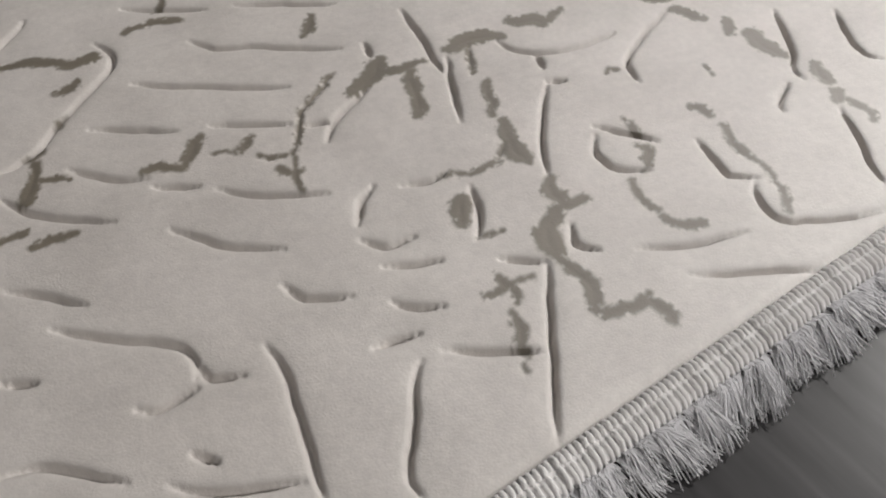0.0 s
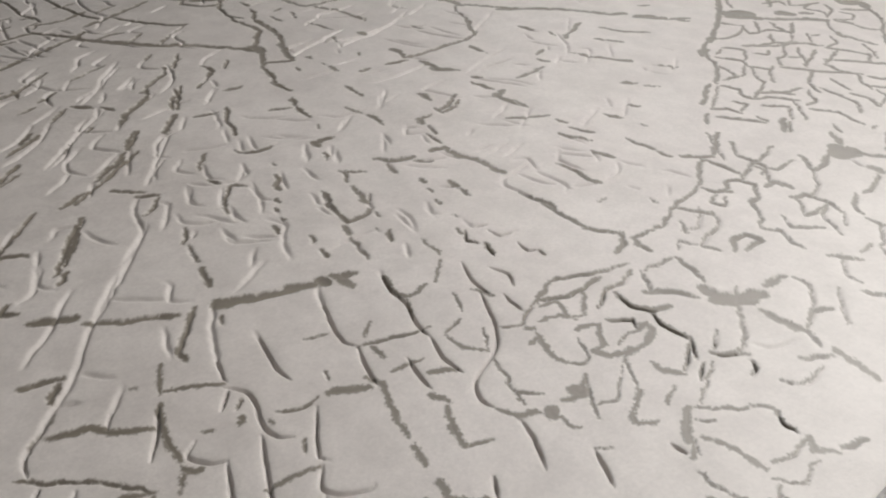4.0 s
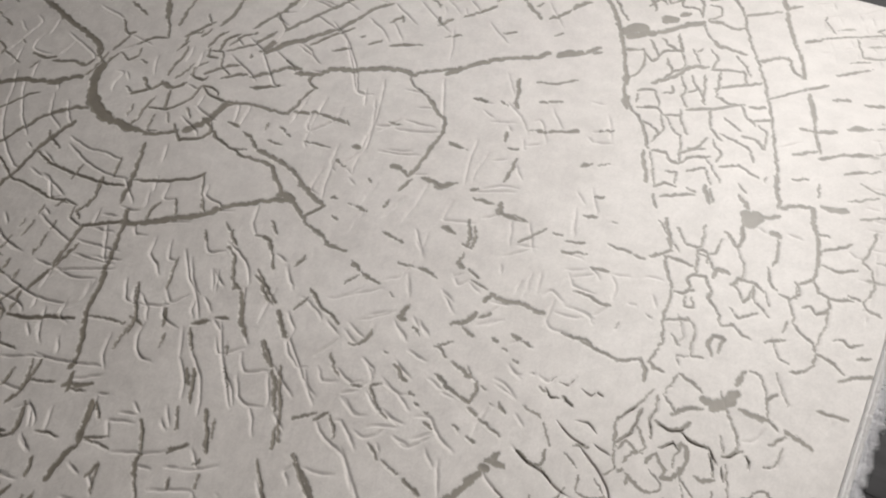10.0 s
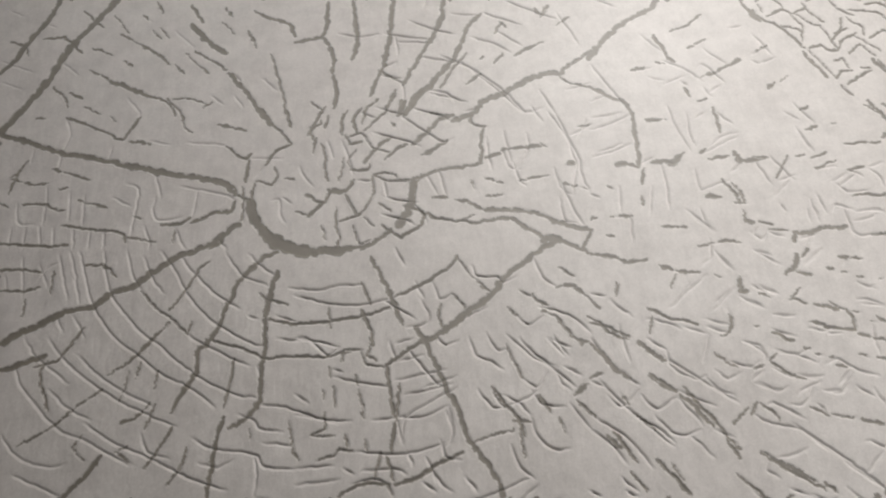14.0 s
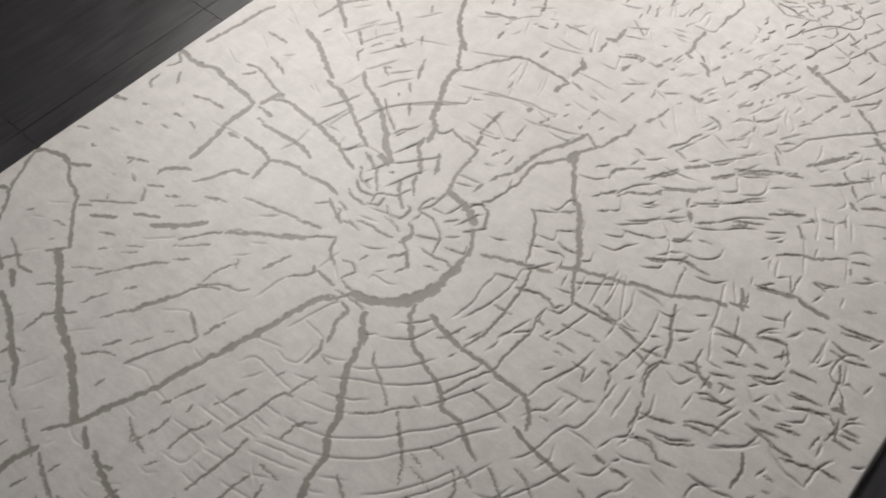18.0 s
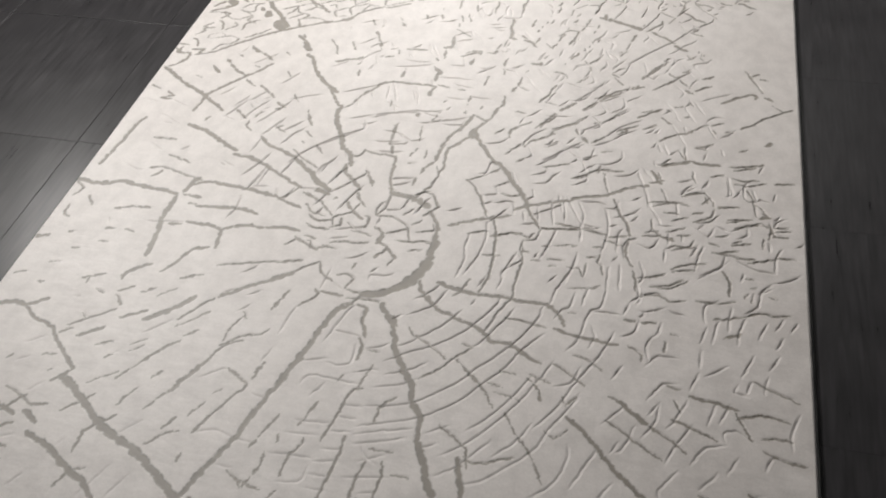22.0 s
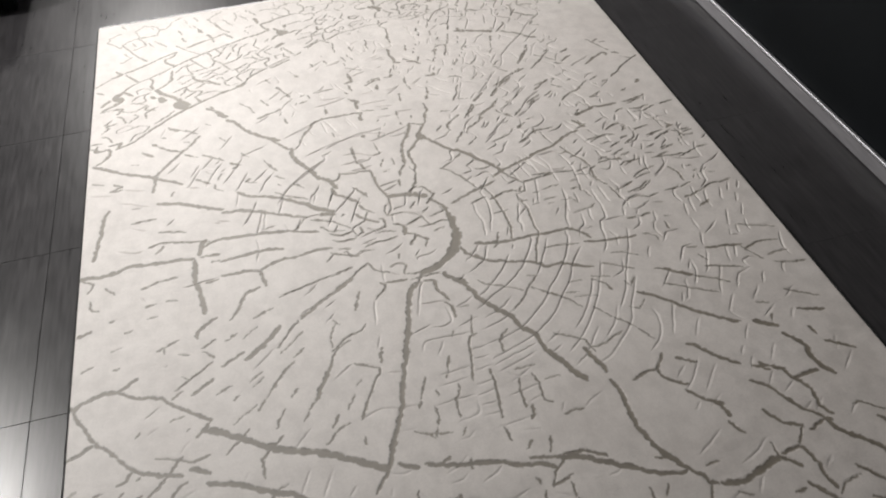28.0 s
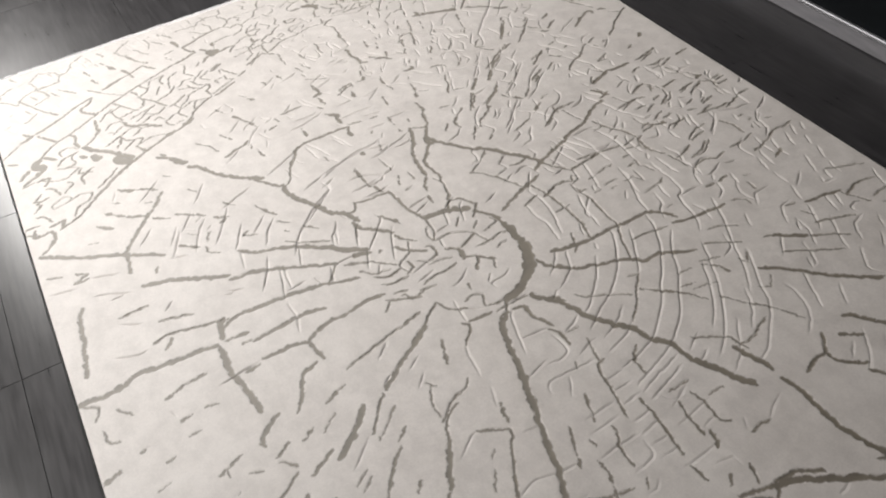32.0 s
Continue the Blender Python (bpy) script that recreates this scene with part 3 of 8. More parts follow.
dash(6, (0.503, 0.320), (0.505, 0.350))
vein(6, (0.311, 0.473), (0.323, 0.493), (0.347, 0.511), (0.361, 0.541))
vein(11, (0.367, 0.473), (0.391, 0.495), (0.414, 0.508), (0.425, 0.521), (0.437, 0.535))
groove((0.437, 0.535), (0.449, 0.549))
dash(6, (0.433, 0.465), (0.423, 0.486))
groove((0.438, 0.465), (0.451, 0.493))
dash(7, (0.434, 0.571), (0.451, 0.589), (0.463, 0.607))
vein(9, (0.472, 0.621), (0.485, 0.634), (0.507, 0.650), (0.523, 0.662), (0.533, 0.670))
groove((0.463, 0.617), (0.475, 0.636), (0.498, 0.681))
groove((0.466, 0.491), (0.489, 0.513), (0.474, 0.535), (0.459, 0.547))
groove((0.489, 0.523), (0.516, 0.549), (0.533, 0.576), (0.559, 0.597))
dash(6, (0.506, 0.541), (0.533, 0.567))
dash(7, (0.462, 0.513), (0.484, 0.529))
groove((0.526, 0.454), (0.553, 0.485), (0.589, 0.509))
dash(8, (0.538, 0.482), (0.564, 0.503))
groove((0.470, 0.551), (0.497, 0.577), (0.474, 0.616))
groove((0.507, 0.570), (0.539, 0.595), (0.546, 0.619), (0.537, 0.645))
groove((0.546, 0.624), (0.567, 0.644), (0.588, 0.660))
groove((0.479, 0.615), (0.517, 0.643), (0.532, 0.651))
vein(4, (0.319, 0.594), (0.352, 0.584))
dash(7, (0.367, 0.560), (0.385, 0.579), (0.409, 0.606))
groove((0.363, 0.577), (0.387, 0.609))
groove((0.387, 0.609), (0.420, 0.614), (0.444, 0.651), (0.440, 0.672))
groove((0.430, 0.689), (0.448, 0.711), (0.438, 0.733))
groove((0.445, 0.671), (0.468, 0.692), (0.479, 0.715))
groove((0.332, 0.529), (0.371, 0.534), (0.405, 0.540))
groove((0.356, 0.474), (0.385, 0.491))
vein(7, (0.301, 0.586), (0.307, 0.601), (0.326, 0.624), (0.328, 0.650), (0.341, 0.674))
groove((0.324, 0.583), (0.332, 0.618), (0.347, 0.642))
groove((0.345, 0.652), (0.359, 0.687))
groove((0.331, 0.691), (0.345, 0.731))
dash(6, (0.310, 0.732), (0.339, 0.737), (0.361, 0.727), (0.366, 0.711))
groove((0.279, 0.520), (0.303, 0.538), (0.310, 0.553))
groove((0.265, 0.485), (0.272, 0.510))
dash(5, (0.244, 0.535), (0.268, 0.537))
dash(8, (0.180, 0.495), (0.190, 0.537), (0.204, 0.562))
dash(9, (0.204, 0.562), (0.200, 0.601))
dash(8, (0.214, 0.620), (0.228, 0.656), (0.235, 0.698))
vein(4, (0.234, 0.650), (0.263, 0.637))
dash(5, (0.242, 0.723), (0.246, 0.733))
groove((0.191, 0.733), (0.210, 0.745), (0.226, 0.759))
groove((0.254, 0.673), (0.293, 0.645), (0.303, 0.628))
groove((0.276, 0.744), (0.303, 0.712))
dash(8, (0.248, 0.770), (0.278, 0.765), (0.279, 0.785))
groove((0.289, 0.762), (0.314, 0.794))
dash(7, (0.398, 0.695), (0.415, 0.712), (0.427, 0.730))
groove((0.416, 0.717), (0.429, 0.755), (0.419, 0.772))
groove((0.379, 0.750), (0.386, 0.774), (0.398, 0.784))
groove((0.267, 0.788), (0.284, 0.811))
groove((0.364, 0.691), (0.413, 0.672))
groove((0.538, 0.669), (0.555, 0.700))
dash(7, (0.544, 0.683), (0.575, 0.706))
dash(5, (0.530, 0.705), (0.501, 0.735))
dash(7, (0.593, 0.586), (0.623, 0.601))
groove((0.637, 0.503), (0.647, 0.520))
groove((0.613, 0.496), (0.638, 0.522))
dash(6, (0.623, 0.591), (0.647, 0.606))
groove((0.634, 0.441), (0.644, 0.459))
vein(19, (-0.212, -0.766), (-0.241, -0.746), (-0.285, -0.716), (-0.338, -0.686), (-0.385, -0.668), (-0.430, -0.649), (-0.482, -0.616), (-0.531, -0.583), (-0.573, -0.555), (-0.599, -0.544))
vein(15, (-0.381, -0.800), (-0.419, -0.768), (-0.469, -0.750), (-0.518, -0.718), (-0.569, -0.699), (-0.595, -0.690))
vein(7, (-0.474, -0.710), (-0.473, -0.662), (-0.422, -0.614))
vein(5, (-0.461, -0.755), (-0.426, -0.742))
dash(8, (-0.473, -0.792), (-0.461, -0.762))
groove((-0.418, -0.808), (-0.374, -0.719))
groove((-0.356, -0.795), (-0.326, -0.736))
groove((-0.401, -0.657), (-0.356, -0.610))
vein(6, (-0.553, -0.628), (-0.515, -0.594), (-0.495, -0.571))
groove((-0.517, -0.711), (-0.506, -0.689))
vein(6, (-0.328, -0.665), (-0.293, -0.632), (-0.269, -0.622))
dash(7, (-0.308, -0.622), (-0.290, -0.593))
dash(7, (-0.243, -0.688), (-0.242, -0.669))
dash(6, (-0.370, -0.586), (-0.356, -0.564), (-0.332, -0.528))
vein(12, (-0.333, -0.534), (-0.313, -0.492), (-0.285, -0.444))
vein(6, (-0.285, -0.444), (-0.269, -0.403), (-0.248, -0.382), (-0.225, -0.373))
vein(5, (-0.273, -0.397), (-0.240, -0.368), (-0.215, -0.353), (-0.192, -0.351), (-0.176, -0.330))
dash(7, (-0.432, -0.588), (-0.426, -0.568), (-0.407, -0.538))
dash(8, (-0.470, -0.527), (-0.445, -0.490), (-0.425, -0.461), (-0.397, -0.424), (-0.370, -0.401))
dash(7, (-0.391, -0.509), (-0.373, -0.487))
dash(7, (-0.266, -0.583), (-0.242, -0.541))
vein(7, (-0.238, -0.619), (-0.219, -0.575), (-0.191, -0.520))
vein(7, (-0.191, -0.520), (-0.169, -0.486), (-0.202, -0.465), (-0.227, -0.452))
groove((-0.227, -0.452), (-0.247, -0.458), (-0.281, -0.488))
dash(5, (-0.237, -0.521), (-0.220, -0.506))
dash(7, (-0.164, -0.466), (-0.153, -0.421))
groove((-0.161, -0.422), (-0.148, -0.377))
groove((-0.237, -0.617), (-0.191, -0.603), (-0.147, -0.614), (-0.089, -0.617))
vein(13, (-0.207, -0.765), (-0.180, -0.696), (-0.162, -0.655), (-0.144, -0.614), (-0.131, -0.562))
vein(15, (-0.131, -0.562), (-0.111, -0.497), (-0.092, -0.432), (-0.072, -0.369), (-0.058, -0.307), (-0.044, -0.257), (-0.031, -0.232))
vein(15, (-0.031, -0.238), (-0.010, -0.224))
vein(7, (-0.406, -0.346), (-0.388, -0.324), (-0.369, -0.297), (-0.342, -0.268))
vein(16, (-0.484, -0.360), (-0.447, -0.330), (-0.419, -0.307), (-0.391, -0.272))
groove((-0.470, -0.399), (-0.415, -0.347))
vein(12, (-0.333, -0.261), (-0.307, -0.240), (-0.265, -0.211), (-0.232, -0.190))
vein(16, (-0.232, -0.190), (-0.184, -0.156))
vein(7, (-0.184, -0.156), (-0.151, -0.124), (-0.128, -0.110))
dash(6, (-0.400, -0.365), (-0.373, -0.343), (-0.337, -0.307))
dash(6, (-0.369, -0.388), (-0.342, -0.366))
vein(4, (-0.272, -0.384), (-0.268, -0.339), (-0.250, -0.306))
dash(6, (-0.242, -0.311), (-0.256, -0.293))
groove((-0.272, -0.295), (-0.246, -0.267))
groove((-0.332, -0.248), (-0.306, -0.233))
groove((-0.268, -0.243), (-0.235, -0.222))
dash(8, (-0.194, -0.275), (-0.183, -0.243), (-0.173, -0.212))
groove((-0.150, -0.340), (-0.142, -0.277), (-0.135, -0.252))
vein(7, (-0.135, -0.252), (-0.108, -0.225), (-0.100, -0.207), (-0.113, -0.195))
vein(10, (-0.092, -0.200), (-0.043, -0.203))
vein(5, (-0.030, -0.226), (-0.009, -0.218), (0.007, -0.187))
groove((-0.099, -0.194), (-0.093, -0.127))
vein(7, (-0.082, -0.163), (-0.116, -0.140), (-0.128, -0.110))
vein(6, (-0.381, -0.167), (-0.323, -0.151), (-0.266, -0.135), (-0.219, -0.127))
vein(8, (-0.219, -0.127), (-0.173, -0.112))
groove((-0.310, -0.182), (-0.275, -0.148))
vein(10, (-0.493, -0.186), (-0.482, -0.159), (-0.462, -0.125), (-0.426, -0.113))
dash(8, (-0.454, -0.224), (-0.401, -0.201))
dash(6, (-0.486, -0.286), (-0.448, -0.257))
dash(10, (-0.521, -0.479), (-0.502, -0.456))
vein(6, (-0.563, -0.450), (-0.526, -0.432))
vein(4, (-0.475, -0.453), (-0.448, -0.430))
vein(4, (-0.482, -0.434), (-0.449, -0.410))
vein(9, (-0.546, -0.366), (-0.490, -0.334))
dash(7, (-0.529, -0.283), (-0.501, -0.267))
dash(8, (-0.514, -0.214), (-0.483, -0.172))
dash(5, (-0.528, -0.548), (-0.472, -0.507))
groove((-0.571, -0.811), (-0.549, -0.772))
dash(6, (-0.109, -0.695), (-0.089, -0.716))
dash(8, (-0.104, -0.626), (-0.086, -0.579), (-0.069, -0.540))
dash(7, (-0.085, -0.715), (-0.067, -0.662), (-0.069, -0.632))
dash(7, (-0.052, -0.604), (-0.055, -0.587))
vein(6, (-0.020, -0.678), (-0.017, -0.629), (-0.004, -0.608), (0.000, -0.583))
vein(4, (-0.027, -0.728), (-0.014, -0.707))
vein(6, (-0.131, -0.687), (-0.096, -0.705), (-0.047, -0.714))
dash(7, (-0.021, -0.557), (0.002, -0.493))
groove((-0.024, -0.691), (0.025, -0.679), (0.031, -0.644))
groove((-0.062, -0.631), (-0.006, -0.627), (0.035, -0.626))
groove((-0.043, -0.579), (0.026, -0.573))
groove((-0.034, -0.547), (0.042, -0.541))
groove((-0.159, -0.679), (-0.123, -0.679))
vein(7, (0.036, -0.583), (0.049, -0.534), (0.060, -0.473), (0.068, -0.448), (0.088, -0.443))
dash(6, (0.075, -0.441), (0.090, -0.380))
groove((-0.022, -0.484), (0.001, -0.445))
dash(5, (0.022, -0.436), (0.035, -0.417))
groove((-0.055, -0.458), (-0.039, -0.432), (0.009, -0.432), (0.036, -0.434), (0.076, -0.435))
groove((0.051, -0.409), (0.092, -0.392), (0.106, -0.394))
groove((-0.072, -0.399), (-0.014, -0.381))
groove((-0.015, -0.393), (0.019, -0.395), (0.040, -0.380), (0.037, -0.333))
groove((-0.039, -0.341), (-0.029, -0.304), (-0.011, -0.242), (0.004, -0.223))
groove((-0.029, -0.304), (0.032, -0.310), (0.044, -0.321))
vein(8, (0.051, -0.373), (0.050, -0.332), (0.038, -0.315))
groove((0.052, -0.308), (0.034, -0.274), (0.023, -0.240))
vein(10, (0.052, -0.308), (0.032, -0.269), (0.027, -0.228), (0.004, -0.223))
vein(9, (0.115, -0.267), (0.096, -0.240))
groove((0.063, -0.342), (0.097, -0.327), (0.112, -0.314))
vein(4, (0.063, -0.342), (0.095, -0.345))
groove((0.089, -0.252), (0.118, -0.232))
vein(5, (-0.029, -0.208), (0.040, -0.203), (0.053, -0.208))
groove((-0.001, -0.206), (0.060, -0.202))
vein(6, (-0.034, -0.184), (0.000, -0.188), (0.014, -0.181))
vein(6, (-0.041, -0.179), (-0.031, -0.148), (-0.051, -0.137), (-0.073, -0.144))
groove((-0.048, -0.185), (-0.082, -0.163))
dash(6, (-0.043, -0.119), (-0.037, -0.100))
groove((0.010, -0.146), (0.011, -0.128), (0.045, -0.126), (0.066, -0.114))
groove((0.005, -0.122), (0.020, -0.104))
groove((-0.117, -0.510), (-0.153, -0.502))
groove((0.037, -0.691), (0.085, -0.688))
groove((0.039, -0.661), (0.087, -0.658))
groove((0.035, -0.632), (0.090, -0.622))
groove((0.044, -0.600), (0.092, -0.595))
groove((0.047, -0.558), (0.095, -0.552))
groove((0.056, -0.521), (0.097, -0.520))
groove((0.059, -0.491), (0.099, -0.488))
vein(7, (0.072, -0.708), (0.080, -0.647), (0.086, -0.599), (0.085, -0.563))
vein(25, (0.011, -0.193), (0.048, -0.179), (0.076, -0.162), (0.104, -0.141))
vein(28, (0.104, -0.141), (0.121, -0.111), (0.130, -0.088), (0.138, -0.048))
vein(22, (0.138, -0.048), (0.137, -0.013), (0.136, 0.021))
vein(10, (0.136, 0.021), (0.130, 0.055), (0.119, 0.078), (0.101, 0.101))
vein(8, (0.101, 0.101), (0.116, 0.123), (0.099, 0.152), (0.093, 0.164))
vein(7, (0.093, 0.164), (0.067, 0.170), (0.056, 0.159), (0.044, 0.130))
vein(19, (-0.015, 0.149), (0.019, 0.148), (0.045, 0.142), (0.071, 0.130), (0.090, 0.118))
vein(9, (-0.016, 0.143), (-0.027, 0.179), (-0.036, 0.208), (-0.039, 0.256), (-0.046, 0.292))
vein(5, (-0.028, 0.167), (-0.007, 0.160))
vein(9, (-0.046, 0.292), (-0.074, 0.296), (-0.102, 0.295), (-0.131, 0.303))
vein(7, (-0.177, 0.275), (-0.147, 0.279), (-0.138, 0.309))
groove((-0.039, 0.203), (0.031, 0.218))
groove((-0.027, 0.179), (0.023, 0.200))
dash(10, (0.029, 0.189), (0.031, 0.218))
dash(9, (0.039, 0.235), (0.045, 0.263))
dash(10, (0.048, 0.263), (0.067, 0.296), (0.070, 0.342))
vein(11, (0.067, 0.296), (0.073, 0.364), (0.088, 0.409), (0.107, 0.441), (0.120, 0.473), (0.128, 0.501))
vein(5, (-0.018, 0.114), (-0.016, 0.137))
vein(5, (-0.036, 0.066), (-0.041, 0.090), (-0.032, 0.114), (-0.018, 0.119))
vein(6, (-0.036, 0.066), (-0.019, 0.102), (-0.018, 0.143))
groove((-0.020, 0.090), (0.022, 0.096))
groove((0.021, 0.090), (0.040, 0.159))
groove((0.039, 0.148), (0.067, 0.170), (0.087, 0.175))
vein(8, (0.065, 0.176), (0.076, 0.193), (0.085, 0.227), (0.095, 0.283))
vein(10, (0.095, 0.283), (0.089, 0.318), (0.091, 0.346), (0.108, 0.367), (0.129, 0.394), (0.136, 0.404))
vein(20, (0.143, 0.404), (0.140, 0.421), (0.145, 0.437))
dash(6, (0.084, 0.250), (0.075, 0.273))
vein(14, (-0.006, -0.028), (-0.002, -0.004), (-0.002, 0.013))
vein(7, (-0.007, -0.016), (0.005, -0.028), (0.025, -0.033))
vein(7, (0.001, 0.007), (-0.012, 0.019), (-0.028, 0.025))
vein(7, (0.008, 0.008), (0.037, 0.025), (0.057, 0.031))
vein(8, (0.025, -0.033), (0.017, -0.051), (0.002, -0.069))
vein(8, (0.019, -0.033), (0.044, -0.056), (0.056, -0.067))
vein(6, (0.041, -0.091), (0.050, -0.068))
vein(7, (-0.029, -0.029), (-0.058, -0.035), (-0.086, -0.036), (-0.123, -0.043))
vein(4, (-0.027, -0.005), (-0.055, 0.001), (-0.083, 0.004))
vein(5, (0.041, -0.009), (0.074, -0.009), (0.107, -0.003), (0.134, -0.004))
groove((-0.017, -0.058), (-0.040, -0.077), (-0.069, -0.090))
vein(5, (-0.036, 0.066), (0.013, 0.066), (0.045, 0.049), (0.060, 0.032), (0.070, -0.003))
groove((-0.024, 0.037), (-0.022, 0.066))
vein(7, (-0.053, 0.019), (-0.050, 0.055), (-0.064, 0.060))
vein(10, (-0.065, 0.048), (-0.092, 0.066), (-0.119, 0.091), (-0.125, 0.103))
dash(7, (-0.169, 0.103), (-0.154, 0.115))
vein(4, (-0.102, 0.030), (-0.075, 0.012), (-0.056, 0.021))
vein(5, (0.078, -0.038), (0.111, -0.031))
vein(4, (0.083, 0.026), (0.123, 0.038), (0.118, 0.060))
vein(4, (0.065, 0.049), (0.086, 0.066))
vein(5, (0.087, 0.083), (0.101, 0.101))
groove((0.061, 0.084), (0.078, 0.135), (0.092, 0.152))
vein(5, (0.034, 0.078), (0.056, 0.101))
vein(7, (0.095, 0.101), (0.114, 0.089))
groove((-0.126, -0.000), (-0.067, 0.019), (-0.039, 0.025))
groove((-0.129, -0.031), (-0.085, -0.018))
vein(5, (-0.133, 0.006), (-0.145, 0.042), (-0.106, 0.066), (-0.089, 0.103))
groove((-0.143, 0.067), (-0.115, 0.139), (-0.098, 0.169))
groove((-0.180, 0.073), (-0.197, 0.042))
vein(7, (-0.141, -0.001), (-0.186, -0.001), (-0.207, 0.011))
vein(8, (-0.146, 0.030), (-0.184, 0.023), (-0.212, 0.042))
vein(8, (-0.141, 0.006), (-0.118, 0.018), (-0.123, 0.042))
dash(6, (-0.167, 0.042), (-0.211, 0.054), (-0.232, 0.079))
dash(7, (-0.124, -0.061), (-0.161, -0.069), (-0.182, -0.045))
vein(8, (-0.219, -0.039), (-0.190, -0.057), (-0.147, -0.074))
vein(5, (-0.237, -0.071), (-0.212, -0.045))
vein(7, (-0.196, -0.032), (-0.166, -0.038))
vein(5, (-0.138, -0.056), (-0.102, -0.061))
vein(11, (-0.410, -0.112), (-0.415, -0.083), (-0.421, -0.051), (-0.462, -0.041), (-0.523, -0.040))
vein(11, (-0.415, -0.048), (-0.385, -0.030), (-0.352, -0.023), (-0.312, -0.025))
vein(11, (-0.304, -0.022), (-0.264, -0.015), (-0.217, -0.018))
groove((-0.425, -0.012), (-0.412, 0.041), (-0.417, 0.080))
vein(12, (-0.526, 0.020), (-0.482, 0.025), (-0.422, 0.030), (-0.380, 0.028), (-0.348, 0.018))
vein(14, (-0.517, 0.114), (-0.457, 0.109), (-0.414, 0.106), (-0.365, 0.099), (-0.325, 0.092))
vein(10, (-0.325, 0.092), (-0.295, 0.079), (-0.264, 0.067), (-0.241, 0.060))
vein(7, (-0.310, 0.082), (-0.292, 0.105), (-0.274, 0.130))
groove((-0.318, 0.086), (-0.331, 0.118))
groove((-0.274, 0.130), (-0.235, 0.135), (-0.205, 0.128))
vein(14, (-0.505, 0.233), (-0.446, 0.224), (-0.405, 0.207), (-0.373, 0.189))
vein(11, (-0.373, 0.189), (-0.335, 0.169), (-0.296, 0.149), (-0.266, 0.136))
groove((-0.416, 0.093), (-0.389, 0.196))
vein(11, (-0.454, 0.316), (-0.423, 0.288), (-0.366, 0.266))
vein(15, (-0.366, 0.266), (-0.328, 0.245), (-0.283, 0.212), (-0.246, 0.185))
vein(17, (-0.247, 0.179), (-0.225, 0.160), (-0.182, 0.134))
vein(7, (-0.341, 0.277), (-0.296, 0.243), (-0.251, 0.217))
groove((-0.246, 0.192), (-0.235, 0.228), (-0.210, 0.246))
vein(17, (-0.220, 0.135), (-0.183, 0.122))
dash(7, (-0.252, 0.117), (-0.230, 0.104))
dash(7, (-0.244, 0.117), (-0.222, 0.104), (-0.193, 0.091), (-0.152, 0.048))
vein(12, (-0.107, 0.151), (-0.133, 0.182), (-0.161, 0.207), (-0.173, 0.238))
vein(15, (-0.158, 0.237), (-0.170, 0.275), (-0.190, 0.300))
vein(16, (-0.202, 0.301), (-0.217, 0.339), (-0.237, 0.377))
vein(16, (-0.237, 0.377), (-0.257, 0.409), (-0.269, 0.454), (-0.267, 0.478))
vein(10, (-0.259, 0.478), (-0.281, 0.492), (-0.295, 0.512), (-0.324, 0.554))
vein(18, (-0.301, 0.544), (-0.331, 0.566))
vein(14, (-0.331, 0.566), (-0.368, 0.603), (-0.405, 0.646), (-0.434, 0.701), (-0.457, 0.723))
vein(6, (-0.185, 0.190), (-0.174, 0.226))
groove((-0.210, 0.073), (-0.181, 0.140))
groove((-0.182, 0.128), (-0.109, 0.211), (-0.114, 0.236))
dash(9, (-0.108, 0.223), (-0.082, 0.186), (-0.077, 0.168))
dash(9, (-0.108, 0.139), (-0.095, 0.115), (-0.069, 0.090))
vein(7, (-0.254, 0.273), (-0.282, 0.305))
dash(6, (-0.322, 0.308), (-0.329, 0.315))
dash(7, (-0.304, 0.332), (-0.333, 0.359))
dash(9, (-0.323, 0.384), (-0.344, 0.417), (-0.358, 0.450))
vein(6, (-0.392, 0.344), (-0.424, 0.359), (-0.406, 0.371))
groove((-0.343, 0.169), (-0.320, 0.245), (-0.300, 0.281))
groove((-0.300, 0.281), (-0.233, 0.340), (-0.168, 0.390))
groove((-0.168, 0.390), (-0.173, 0.420))
groove((-0.109, 0.307), (-0.058, 0.310), (-0.030, 0.314))
dash(9, (-0.059, 0.304), (-0.068, 0.334))
dash(9, (-0.077, 0.341), (-0.079, 0.377), (-0.080, 0.424))
groove((-0.077, 0.341), (-0.034, 0.350), (-0.025, 0.372))
dash(7, (-0.085, 0.419), (-0.077, 0.430))
groove((-0.181, 0.409), (-0.142, 0.430))
groove((-0.163, 0.444), (-0.102, 0.474), (-0.030, 0.489))
dash(7, (-0.122, 0.500), (-0.126, 0.530))
dash(11, (-0.031, 0.472), (-0.031, 0.484))
groove((-0.020, 0.442), (0.029, 0.454), (0.044, 0.476))
dash(9, (0.016, 0.461), (0.024, 0.483))
groove((0.048, 0.447), (0.101, 0.452), (0.109, 0.474))
dash(4, (-0.006, 0.272), (0.015, 0.276))
dash(7, (-0.011, 0.295), (0.006, 0.335))
dash(6, (0.034, 0.298), (0.033, 0.333))
dash(5, (0.002, 0.370), (-0.007, 0.429))
groove((-0.040, 0.362), (0.002, 0.370), (0.016, 0.381))
vein(7, (-0.259, 0.478), (-0.243, 0.488), (-0.232, 0.518), (-0.223, 0.542))
vein(10, (-0.223, 0.542), (-0.206, 0.564), (-0.189, 0.586), (-0.179, 0.608))
vein(9, (-0.179, 0.608), (-0.148, 0.620), (-0.112, 0.619))
vein(10, (-0.112, 0.619), (-0.076, 0.618), (-0.041, 0.619), (-0.013, 0.615))
